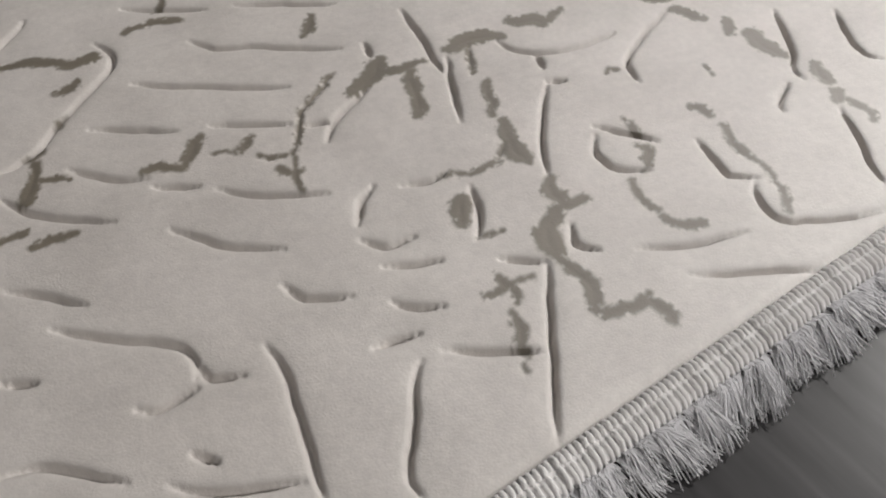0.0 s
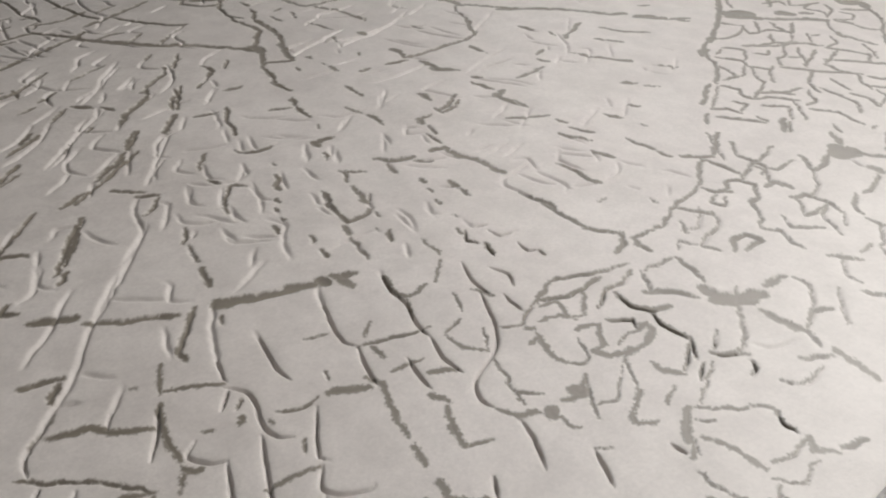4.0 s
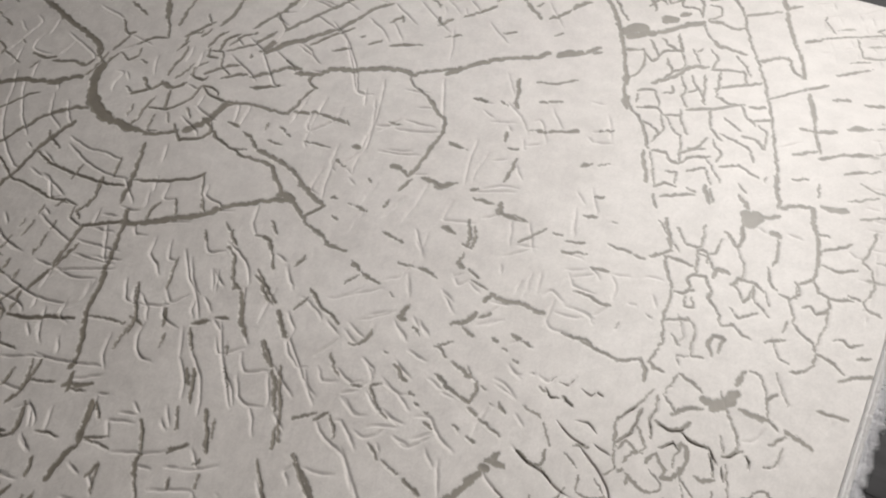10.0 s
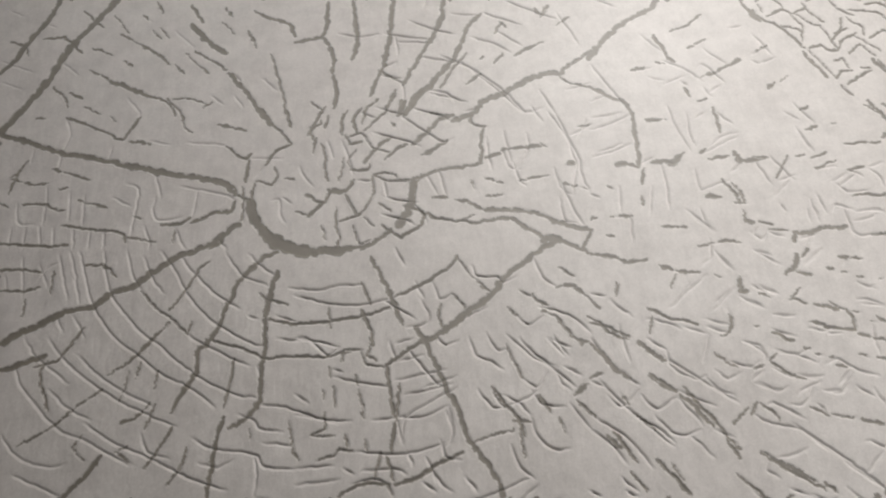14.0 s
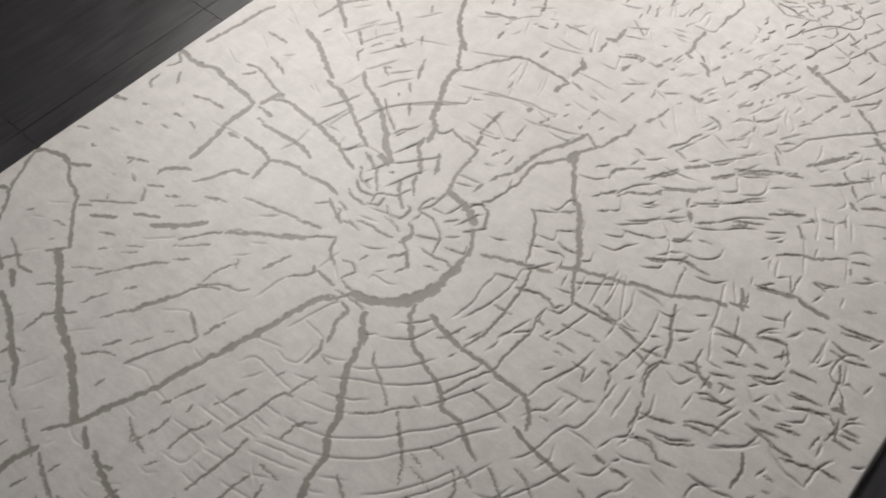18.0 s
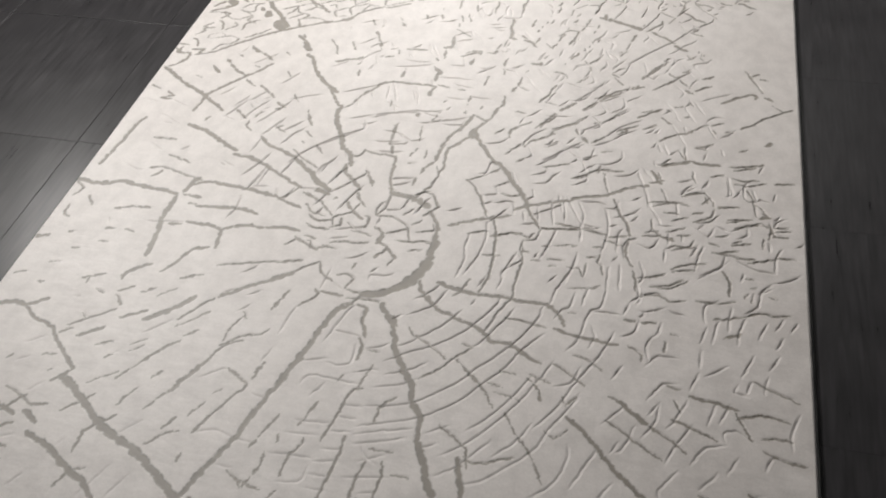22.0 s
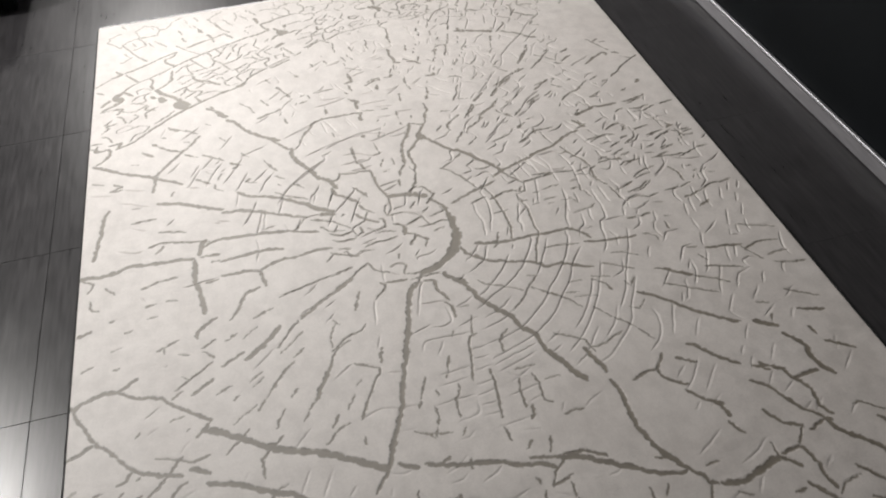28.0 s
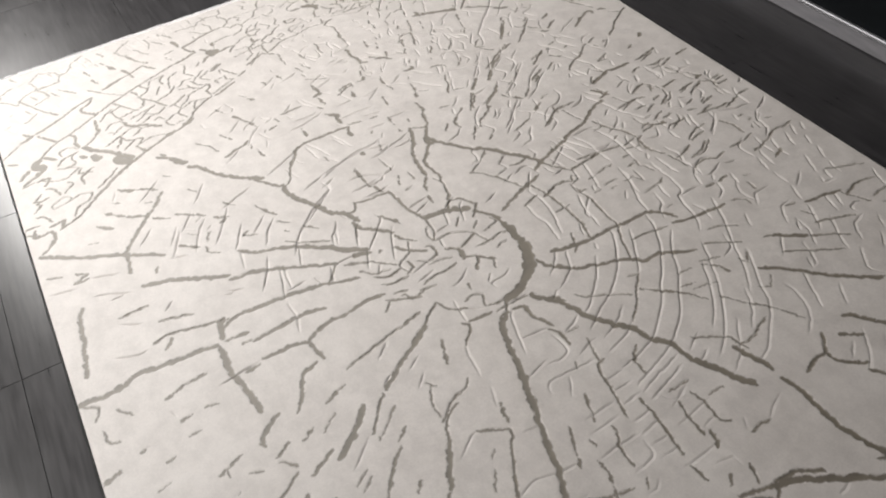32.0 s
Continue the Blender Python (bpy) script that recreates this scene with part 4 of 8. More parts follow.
dash(12, (-0.020, 0.570), (-0.022, 0.593), (-0.011, 0.614))
groove((-0.437, 0.489), (-0.393, 0.510), (-0.342, 0.530))
dash(7, (-0.404, 0.486), (-0.426, 0.514))
vein(9, (-0.459, 0.440), (-0.441, 0.451), (-0.464, 0.472))
dash(9, (-0.464, 0.472), (-0.432, 0.450))
groove((-0.101, 0.485), (-0.120, 0.523))
groove((-0.141, 0.533), (-0.150, 0.599))
groove((-0.054, 0.539), (-0.071, 0.588))
groove((-0.185, 0.538), (-0.198, 0.569))
dash(9, (-0.127, 0.643), (-0.125, 0.690))
vein(9, (-0.356, 0.695), (-0.325, 0.709), (-0.293, 0.717), (-0.276, 0.732))
dash(7, (-0.364, 0.734), (-0.377, 0.774), (-0.406, 0.810))
dash(7, (-0.312, 0.763), (-0.335, 0.810))
groove((-0.217, 0.699), (-0.236, 0.744))
dash(7, (-0.261, 0.632), (-0.266, 0.663))
dash(6, (-0.279, 0.690), (-0.275, 0.708))
dash(10, (-0.232, 0.780), (-0.238, 0.805), (-0.258, 0.845), (-0.271, 0.872))
groove((-0.221, 0.736), (-0.212, 0.746))
dash(10, (-0.205, 0.739), (-0.182, 0.747))
dash(9, (-0.166, 0.762), (-0.172, 0.781))
groove((-0.202, 0.781), (-0.178, 0.794))
vein(9, (-0.149, 0.789), (-0.119, 0.793), (-0.083, 0.795))
groove((-0.139, 0.734), (-0.088, 0.731), (-0.055, 0.737))
groove((-0.050, 0.765), (-0.075, 0.799), (-0.080, 0.829))
dash(9, (-0.044, 0.753), (-0.037, 0.746))
dash(12, (-0.021, 0.645), (-0.022, 0.674), (-0.015, 0.684), (-0.040, 0.711))
dash(10, (-0.020, 0.760), (-0.026, 0.801))
dash(13, (-0.032, 0.814), (-0.011, 0.821), (-0.013, 0.873))
groove((-0.020, 0.622), (-0.032, 0.646))
groove((-0.016, 0.661), (0.038, 0.664), (0.091, 0.662))
vein(7, (-0.006, 0.625), (0.028, 0.615))
dash(8, (0.054, 0.611), (0.080, 0.610))
groove((0.002, 0.727), (0.050, 0.730), (0.045, 0.754), (0.034, 0.790))
dash(8, (0.041, 0.794), (0.062, 0.807), (0.083, 0.812))
dash(7, (0.085, 0.791), (0.089, 0.813))
dash(9, (0.102, 0.805), (0.127, 0.805), (0.135, 0.820))
groove((-0.004, 0.820), (0.015, 0.799))
groove((0.128, 0.728), (0.095, 0.722))
groove((0.121, 0.723), (0.148, 0.735))
dash(11, (0.066, 0.739), (0.072, 0.766))
dash(9, (0.099, 0.543), (0.101, 0.587))
dash(6, (0.128, 0.639), (0.134, 0.688))
dash(6, (0.177, 0.703), (0.169, 0.764), (0.176, 0.784))
dash(6, (0.143, 0.532), (0.146, 0.542))
groove((0.046, 0.511), (0.054, 0.526))
dash(6, (0.029, 0.546), (0.037, 0.556))
groove((0.031, 0.569), (0.090, 0.566))
groove((0.098, 0.582), (0.161, 0.579))
groove((0.036, 0.636), (0.101, 0.621))
dash(6, (0.105, 0.504), (0.099, 0.515))
groove((-0.360, 0.865), (-0.365, 0.891))
vein(9, (-0.439, 0.905), (-0.396, 0.922), (-0.373, 0.936))
vein(12, (0.173, 0.384), (0.159, 0.408), (0.148, 0.431))
vein(10, (0.148, 0.437), (0.162, 0.468), (0.180, 0.495))
vein(7, (0.128, 0.501), (0.143, 0.493), (0.167, 0.479))
vein(10, (0.101, 0.101), (0.127, 0.066), (0.137, 0.043))
groove((0.321, -0.082), (0.329, -0.042), (0.344, 0.002))
groove((0.319, -0.118), (0.327, -0.074))
groove((0.141, 0.111), (0.180, 0.128))
groove((0.218, 0.149), (0.255, 0.165))
groove((0.893, 1.131), (0.884, 1.123), (0.873, 1.113))
vein(11, (0.889, 1.154), (0.880, 1.157), (0.870, 1.168), (0.856, 1.178), (0.848, 1.178))
vein(9, (0.898, 1.150), (0.886, 1.156))
groove((0.845, 1.162), (0.840, 1.177), (0.845, 1.190), (0.862, 1.203), (0.879, 1.215), (0.887, 1.220), (0.901, 1.233), (0.915, 1.239), (0.924, 1.240))
vein(9, (0.876, 1.196), (0.864, 1.192))
vein(6, (0.888, 1.222), (0.883, 1.217))
vein(9, (0.909, 1.238), (0.900, 1.236))
vein(8, (0.907, 1.247), (0.914, 1.260), (0.921, 1.269))
vein(6, (0.911, 1.253), (0.897, 1.266))
groove((0.930, 1.260), (0.919, 1.280), (0.906, 1.293), (0.888, 1.308))
vein(6, (0.938, 1.288), (0.928, 1.290))
vein(6, (0.928, 1.301), (0.918, 1.302), (0.908, 1.307))
groove((0.818, 1.138), (0.799, 1.153), (0.776, 1.171))
vein(5, (0.798, 1.154), (0.792, 1.144))
vein(10, (0.826, 1.163), (0.812, 1.166), (0.794, 1.172))
groove((0.797, 1.195), (0.787, 1.211), (0.767, 1.223), (0.749, 1.239), (0.727, 1.256))
groove((0.840, 1.213), (0.823, 1.227), (0.810, 1.237), (0.792, 1.252), (0.769, 1.269))
groove((0.874, 1.236), (0.858, 1.247), (0.836, 1.265))
groove((0.819, 1.272), (0.801, 1.284), (0.783, 1.297))
groove((0.776, 1.303), (0.765, 1.308))
groove((0.894, 1.259), (0.884, 1.272), (0.873, 1.284), (0.863, 1.290))
vein(8, (0.859, 1.284), (0.844, 1.294))
vein(8, (0.842, 1.292), (0.825, 1.277))
vein(5, (0.825, 1.294), (0.816, 1.301))
vein(8, (0.814, 1.299), (0.803, 1.294))
vein(4, (0.807, 1.310), (0.795, 1.318))
vein(4, (0.741, 1.274), (0.759, 1.285), (0.773, 1.293), (0.784, 1.308), (0.792, 1.319))
vein(6, (0.803, 1.326), (0.796, 1.333))
vein(5, (0.793, 1.323), (0.802, 1.344))
groove((0.862, 1.298), (0.844, 1.311))
groove((0.836, 1.319), (0.823, 1.334), (0.804, 1.347), (0.792, 1.355))
vein(13, (0.713, 1.281), (0.728, 1.290), (0.743, 1.295))
vein(9, (0.718, 1.291), (0.704, 1.295), (0.694, 1.296))
vein(9, (0.705, 1.301), (0.714, 1.319), (0.722, 1.331))
groove((0.713, 1.261), (0.716, 1.273))
groove((0.773, 1.322), (0.762, 1.310), (0.734, 1.298))
groove((0.677, 1.246), (0.681, 1.271), (0.688, 1.300), (0.690, 1.311))
vein(9, (0.725, 1.217), (0.738, 1.233))
groove((0.758, 1.178), (0.733, 1.195), (0.707, 1.215))
groove((0.771, 1.365), (0.782, 1.371), (0.790, 1.382))
groove((0.758, 1.373), (0.745, 1.378), (0.737, 1.379))
groove((0.867, 1.330), (0.858, 1.343), (0.849, 1.357), (0.828, 1.374))
groove((0.794, 1.392), (0.787, 1.402), (0.773, 1.405))
vein(13, (0.677, 1.295), (0.660, 1.294), (0.644, 1.302))
vein(4, (0.663, 1.299), (0.677, 1.321))
vein(12, (0.629, 1.296), (0.618, 1.301), (0.616, 1.310))
vein(6, (0.616, 1.310), (0.598, 1.305))
groove((0.648, 1.307), (0.643, 1.322), (0.624, 1.336), (0.602, 1.341), (0.587, 1.342))
groove((0.636, 1.329), (0.641, 1.342))
groove((0.647, 1.353), (0.639, 1.358))
groove((0.681, 1.302), (0.690, 1.318), (0.706, 1.351))
vein(8, (0.674, 1.333), (0.686, 1.352), (0.689, 1.358))
vein(10, (0.690, 1.366), (0.696, 1.383), (0.696, 1.397))
vein(4, (0.696, 1.378), (0.709, 1.387))
vein(6, (0.737, 1.379), (0.725, 1.385), (0.710, 1.389))
groove((0.649, 1.355), (0.666, 1.372), (0.683, 1.393), (0.694, 1.411))
vein(11, (0.695, 1.413), (0.699, 1.422), (0.699, 1.430))
vein(8, (0.700, 1.431), (0.691, 1.436))
vein(12, (0.706, 1.432), (0.716, 1.438), (0.722, 1.449))
groove((0.546, 1.344), (0.573, 1.353), (0.599, 1.367), (0.606, 1.384))
vein(3, (0.616, 1.367), (0.610, 1.369))
vein(10, (0.543, 1.346), (0.539, 1.357), (0.534, 1.364))
vein(12, (0.526, 1.374), (0.533, 1.383))
vein(14, (0.523, 1.390), (0.526, 1.401), (0.524, 1.416))
groove((0.494, 1.383), (0.506, 1.403), (0.517, 1.418), (0.527, 1.427), (0.531, 1.436))
vein(10, (0.516, 1.432), (0.521, 1.440), (0.522, 1.449))
vein(12, (0.525, 1.456), (0.527, 1.460))
vein(5, (0.565, 1.398), (0.570, 1.404))
vein(10, (0.598, 1.417), (0.596, 1.426))
groove((0.541, 1.435), (0.556, 1.442), (0.560, 1.448))
groove((0.465, 1.405), (0.477, 1.424), (0.485, 1.442), (0.481, 1.451))
groove((0.535, 1.466), (0.544, 1.485), (0.558, 1.506), (0.562, 1.515))
vein(9, (0.525, 1.462), (0.525, 1.474), (0.528, 1.483))
groove((0.651, 1.397), (0.646, 1.404), (0.637, 1.416), (0.632, 1.425))
vein(8, (0.636, 1.403), (0.635, 1.415))
groove((0.655, 1.403), (0.663, 1.413), (0.664, 1.425), (0.659, 1.432), (0.650, 1.439))
vein(6, (0.645, 1.421), (0.641, 1.429), (0.652, 1.437))
vein(7, (0.663, 1.439), (0.667, 1.448), (0.664, 1.462))
vein(7, (0.669, 1.465), (0.664, 1.474), (0.654, 1.481))
vein(6, (0.594, 1.437), (0.601, 1.451), (0.601, 1.467))
groove((0.615, 1.438), (0.618, 1.454), (0.620, 1.465), (0.610, 1.475))
vein(6, (0.601, 1.467), (0.603, 1.478), (0.608, 1.489), (0.615, 1.498))
groove((0.613, 1.475), (0.620, 1.485), (0.623, 1.497), (0.619, 1.504), (0.601, 1.516), (0.576, 1.526))
groove((0.707, 1.444), (0.712, 1.454), (0.706, 1.463))
groove((0.691, 1.474), (0.669, 1.486), (0.642, 1.496))
vein(14, (0.739, 1.398), (0.747, 1.411))
groove((0.731, 1.394), (0.736, 1.409), (0.748, 1.424))
vein(3, (0.747, 1.424), (0.735, 1.427))
groove((0.945, 1.321), (0.933, 1.332), (0.918, 1.350))
groove((0.935, 1.355), (0.918, 1.372), (0.900, 1.388), (0.891, 1.398), (0.889, 1.409), (0.892, 1.416))
groove((0.889, 1.409), (0.887, 1.420), (0.875, 1.427))
groove((0.894, 1.421), (0.906, 1.421), (0.913, 1.421), (0.919, 1.416))
groove((0.962, 1.370), (0.950, 1.378))
groove((0.838, 1.394), (0.833, 1.406), (0.816, 1.418))
groove((0.860, 1.419), (0.859, 1.434), (0.863, 1.451), (0.868, 1.470), (0.872, 1.486), (0.874, 1.496))
groove((0.809, 1.466), (0.818, 1.474), (0.828, 1.490), (0.837, 1.499), (0.843, 1.509), (0.843, 1.518))
groove((0.822, 1.448), (0.812, 1.450), (0.802, 1.453))
groove((0.794, 1.412), (0.783, 1.419), (0.770, 1.425))
groove((0.802, 1.432), (0.794, 1.441), (0.784, 1.447))
groove((0.975, 1.413), (0.962, 1.417), (0.950, 1.428), (0.935, 1.444))
groove((0.921, 1.456), (0.911, 1.466), (0.898, 1.474), (0.877, 1.485))
groove((0.908, 1.449), (0.902, 1.457))
groove((0.730, 1.455), (0.758, 1.492), (0.785, 1.529))
groove((0.798, 1.467), (0.763, 1.493))
groove((0.747, 1.441), (0.731, 1.454))
vein(8, (0.725, 1.456), (0.722, 1.469), (0.729, 1.488))
vein(8, (0.730, 1.489), (0.715, 1.498), (0.705, 1.498))
vein(13, (0.706, 1.498), (0.706, 1.512))
vein(5, (0.768, 1.455), (0.741, 1.458))
vein(6, (0.754, 1.448), (0.756, 1.466))
vein(8, (0.761, 1.470), (0.770, 1.488))
vein(3, (0.774, 1.494), (0.775, 1.496))
groove((0.682, 1.500), (0.629, 1.532))
vein(14, (0.701, 0.893), (0.686, 0.905), (0.667, 0.915))
vein(9, (0.665, 0.932), (0.650, 0.939), (0.636, 0.955), (0.619, 0.963), (0.595, 0.980))
vein(16, (0.560, 0.988), (0.537, 0.997), (0.510, 1.011), (0.489, 1.017), (0.471, 1.027))
vein(14, (0.460, 1.026), (0.454, 1.038))
vein(12, (0.444, 1.026), (0.442, 1.041), (0.441, 1.056))
vein(11, (0.439, 1.037), (0.426, 1.041))
groove((0.697, 0.857), (0.682, 0.850), (0.669, 0.826), (0.661, 0.804))
groove((0.657, 0.808), (0.671, 0.839), (0.661, 0.858))
vein(8, (0.641, 0.836), (0.656, 0.852))
groove((0.650, 0.870), (0.671, 0.893), (0.692, 0.919), (0.713, 0.936), (0.730, 0.955))
groove((0.603, 0.875), (0.629, 0.902), (0.648, 0.925), (0.672, 0.954), (0.694, 0.987), (0.702, 0.996), (0.730, 1.023), (0.751, 1.043), (0.771, 1.062), (0.777, 1.082))
groove((0.630, 0.908), (0.608, 0.930), (0.590, 0.949))
groove((0.575, 0.921), (0.573, 0.929), (0.586, 0.952), (0.572, 0.968))
groove((0.612, 0.987), (0.622, 1.015), (0.628, 1.032))
vein(7, (0.576, 0.981), (0.598, 1.005), (0.619, 1.029), (0.620, 1.045))
vein(7, (0.536, 0.925), (0.546, 0.959))
groove((0.556, 0.985), (0.565, 0.996), (0.588, 1.038), (0.603, 1.070), (0.608, 1.092))
vein(5, (0.564, 1.010), (0.567, 1.019))
groove((0.481, 0.958), (0.508, 0.971), (0.532, 0.985))
groove((0.553, 1.050), (0.560, 1.079), (0.567, 1.107), (0.567, 1.128))
groove((0.465, 1.028), (0.478, 1.051), (0.495, 1.094), (0.501, 1.118), (0.497, 1.133))
vein(3, (0.525, 1.092), (0.505, 1.100))
groove((0.497, 1.133), (0.507, 1.158), (0.515, 1.183))
vein(4, (0.497, 1.133), (0.472, 1.143), (0.448, 1.152), (0.429, 1.156))
vein(6, (0.466, 1.112), (0.483, 1.127))
vein(7, (0.486, 1.142), (0.488, 1.163))
groove((0.404, 1.052), (0.417, 1.084), (0.421, 1.113), (0.435, 1.145), (0.438, 1.166))
vein(6, (0.407, 1.064), (0.416, 1.091), (0.411, 1.109), (0.386, 1.103))
vein(3, (0.416, 1.111), (0.428, 1.133))
vein(7, (0.517, 1.171), (0.514, 1.189), (0.524, 1.211), (0.533, 1.232))
vein(6, (0.533, 1.232), (0.537, 1.250))
vein(8, (0.541, 1.261), (0.545, 1.279))
groove((0.474, 1.176), (0.480, 1.197), (0.485, 1.219))
vein(4, (0.495, 1.179), (0.463, 1.185))
groove((0.698, 0.997), (0.678, 1.022))
vein(8, (0.744, 0.980), (0.728, 0.984), (0.709, 0.990))
vein(8, (0.714, 0.996), (0.730, 1.013))
groove((0.730, 1.018), (0.714, 1.032))
groove((0.677, 1.039), (0.695, 1.058), (0.708, 1.076))
vein(5, (0.639, 1.033), (0.659, 1.069))
vein(6, (0.674, 1.044), (0.671, 1.047))
vein(5, (0.653, 1.069), (0.634, 1.079), (0.612, 1.094))
groove((0.614, 1.098), (0.603, 1.114), (0.606, 1.135), (0.615, 1.161), (0.613, 1.176), (0.604, 1.186))
groove((0.614, 1.103), (0.630, 1.120))
vein(4, (0.610, 1.121), (0.620, 1.128))
vein(7, (0.622, 1.140), (0.627, 1.143))
vein(7, (0.608, 1.157), (0.607, 1.163))
vein(3, (0.598, 1.154), (0.578, 1.164), (0.562, 1.163))
vein(12, (0.553, 1.166), (0.540, 1.171), (0.525, 1.181))
vein(4, (0.540, 1.140), (0.542, 1.149))
vein(3, (0.735, 1.034), (0.753, 1.046), (0.766, 1.058))
vein(10, (0.748, 1.055), (0.729, 1.062), (0.721, 1.064))
vein(8, (0.721, 1.064), (0.707, 1.083), (0.691, 1.095), (0.682, 1.101))
vein(7, (0.664, 1.080), (0.673, 1.101), (0.679, 1.119), (0.680, 1.132), (0.681, 1.148))
vein(7, (0.686, 1.152), (0.682, 1.165), (0.673, 1.166))
vein(6, (0.689, 1.162), (0.698, 1.175))
groove((0.667, 1.082), (0.684, 1.111), (0.700, 1.132))
groove((0.664, 1.137), (0.676, 1.146), (0.668, 1.164), (0.656, 1.172))
vein(5, (0.654, 1.133), (0.647, 1.137))
groove((0.657, 1.173), (0.666, 1.192), (0.675, 1.211), (0.680, 1.223))
vein(4, (0.783, 1.081), (0.766, 1.099), (0.739, 1.123), (0.723, 1.144), (0.712, 1.163))
vein(6, (0.773, 1.141), (0.752, 1.152), (0.732, 1.153), (0.718, 1.159))
groove((0.755, 1.122), (0.768, 1.134))
groove((0.775, 1.101), (0.788, 1.113))
vein(6, (0.715, 1.165), (0.727, 1.189))
groove((0.622, 1.168), (0.633, 1.189), (0.648, 1.219), (0.659, 1.240))
vein(5, (0.648, 1.219), (0.627, 1.220), (0.607, 1.225))
groove((0.570, 1.171), (0.591, 1.200), (0.601, 1.218), (0.597, 1.226))
groove((0.605, 1.227), (0.618, 1.244), (0.611, 1.258), (0.594, 1.269), (0.587, 1.269))
groove((0.620, 1.251), (0.630, 1.265))
vein(4, (0.597, 1.194), (0.605, 1.205))
vein(6, (0.575, 1.305), (0.567, 1.304))
vein(4, (0.794, 1.138), (0.782, 1.137))
vein(5, (0.374, 1.106), (0.345, 1.081))
groove((0.332, 1.100), (0.346, 1.130), (0.350, 1.160))
vein(5, (0.357, 1.141), (0.349, 1.162))
vein(3, (0.376, 1.132), (0.389, 1.160))
groove((0.317, 1.127), (0.311, 1.146), (0.322, 1.165))
groove((0.355, 1.150), (0.379, 1.193), (0.400, 1.217), (0.420, 1.227), (0.450, 1.239), (0.463, 1.258), (0.462, 1.273))
groove((0.341, 1.169), (0.346, 1.199))
vein(4, (0.424, 1.173), (0.402, 1.167))
vein(5, (0.427, 1.176), (0.426, 1.200), (0.413, 1.217))
vein(3, (0.393, 1.193), (0.410, 1.214))
groove((0.438, 1.166), (0.449, 1.197), (0.451, 1.223))
vein(9, (0.472, 1.204), (0.453, 1.215))
vein(10, (0.492, 1.228), (0.483, 1.241))
vein(7, (0.490, 1.245), (0.502, 1.268), (0.511, 1.287))
vein(4, (0.511, 1.287), (0.501, 1.291), (0.488, 1.296))
vein(4, (0.415, 1.226), (0.423, 1.246), (0.432, 1.265), (0.440, 1.288))
vein(4, (0.436, 1.272), (0.420, 1.290))
vein(6, (0.461, 1.275), (0.454, 1.292), (0.438, 1.301))
groove((0.456, 1.297), (0.463, 1.319), (0.481, 1.346))
vein(3, (0.381, 1.201), (0.364, 1.212), (0.334, 1.201), (0.321, 1.199))
vein(6, (0.328, 1.199), (0.290, 1.185))
vein(4, (0.288, 1.183), (0.262, 1.195), (0.238, 1.209), (0.207, 1.218))
vein(6, (0.321, 1.199), (0.302, 1.209), (0.278, 1.215), (0.248, 1.214))
vein(5, (0.328, 1.205), (0.313, 1.212), (0.316, 1.228), (0.322, 1.236), (0.307, 1.243), (0.282, 1.225), (0.278, 1.215))
vein(7, (0.362, 1.220), (0.361, 1.226))
vein(8, (0.374, 1.238), (0.369, 1.237))
vein(7, (0.361, 1.233), (0.372, 1.252), (0.374, 1.267), (0.374, 1.276))
vein(3, (0.374, 1.276), (0.364, 1.289), (0.353, 1.285), (0.340, 1.262))
vein(6, (0.346, 1.222), (0.325, 1.229), (0.319, 1.244))
vein(6, (0.330, 1.253), (0.319, 1.257), (0.312, 1.263), (0.329, 1.283), (0.346, 1.285))
vein(4, (0.288, 1.246), (0.259, 1.232), (0.239, 1.236), (0.214, 1.229))
vein(5, (0.297, 1.263), (0.278, 1.279), (0.286, 1.291))
vein(4, (0.289, 1.294), (0.307, 1.290), (0.318, 1.293))
vein(9, (0.289, 1.294), (0.274, 1.295), (0.298, 1.310), (0.321, 1.307), (0.339, 1.297), (0.343, 1.283))
vein(8, (0.255, 1.242), (0.259, 1.265), (0.255, 1.280), (0.236, 1.291))
vein(6, (0.255, 1.280), (0.263, 1.298), (0.264, 1.334))
vein(4, (0.206, 1.236), (0.229, 1.264))
vein(8, (0.233, 1.261), (0.214, 1.281), (0.201, 1.302))
vein(4, (0.204, 1.238), (0.184, 1.240), (0.163, 1.244))
vein(7, (0.159, 1.247), (0.165, 1.271), (0.175, 1.290))
vein(20, (0.185, 1.296), (0.186, 1.310))
vein(30, (0.190, 1.320), (0.170, 1.337))
vein(20, (0.170, 1.334), (0.148, 1.343))
vein(6, (0.158, 1.318), (0.199, 1.347))
vein(11, (0.136, 1.337), (0.106, 1.342))
vein(9, (0.176, 1.355), (0.177, 1.372), (0.175, 1.392), (0.171, 1.401))
vein(4, (0.199, 1.347), (0.221, 1.364), (0.244, 1.373))
vein(7, (0.251, 1.372), (0.244, 1.373))
vein(7, (0.264, 1.356), (0.257, 1.368), (0.244, 1.381))
vein(3, (0.234, 1.342), (0.258, 1.355))
vein(3, (0.260, 1.331), (0.282, 1.352))
vein(4, (0.264, 1.334), (0.304, 1.354))
vein(7, (0.317, 1.327), (0.320, 1.340), (0.308, 1.356))
vein(3, (0.278, 1.366), (0.315, 1.380), (0.330, 1.388))
vein(3, (0.285, 1.360), (0.304, 1.370))
vein(6, (0.378, 1.301), (0.393, 1.308))
vein(20, (0.395, 1.306), (0.393, 1.313))
vein(4, (0.375, 1.298), (0.398, 1.329), (0.407, 1.340))
vein(2, (0.398, 1.329), (0.379, 1.336), (0.357, 1.324), (0.338, 1.314))
vein(4, (0.328, 1.306), (0.342, 1.326), (0.353, 1.338))
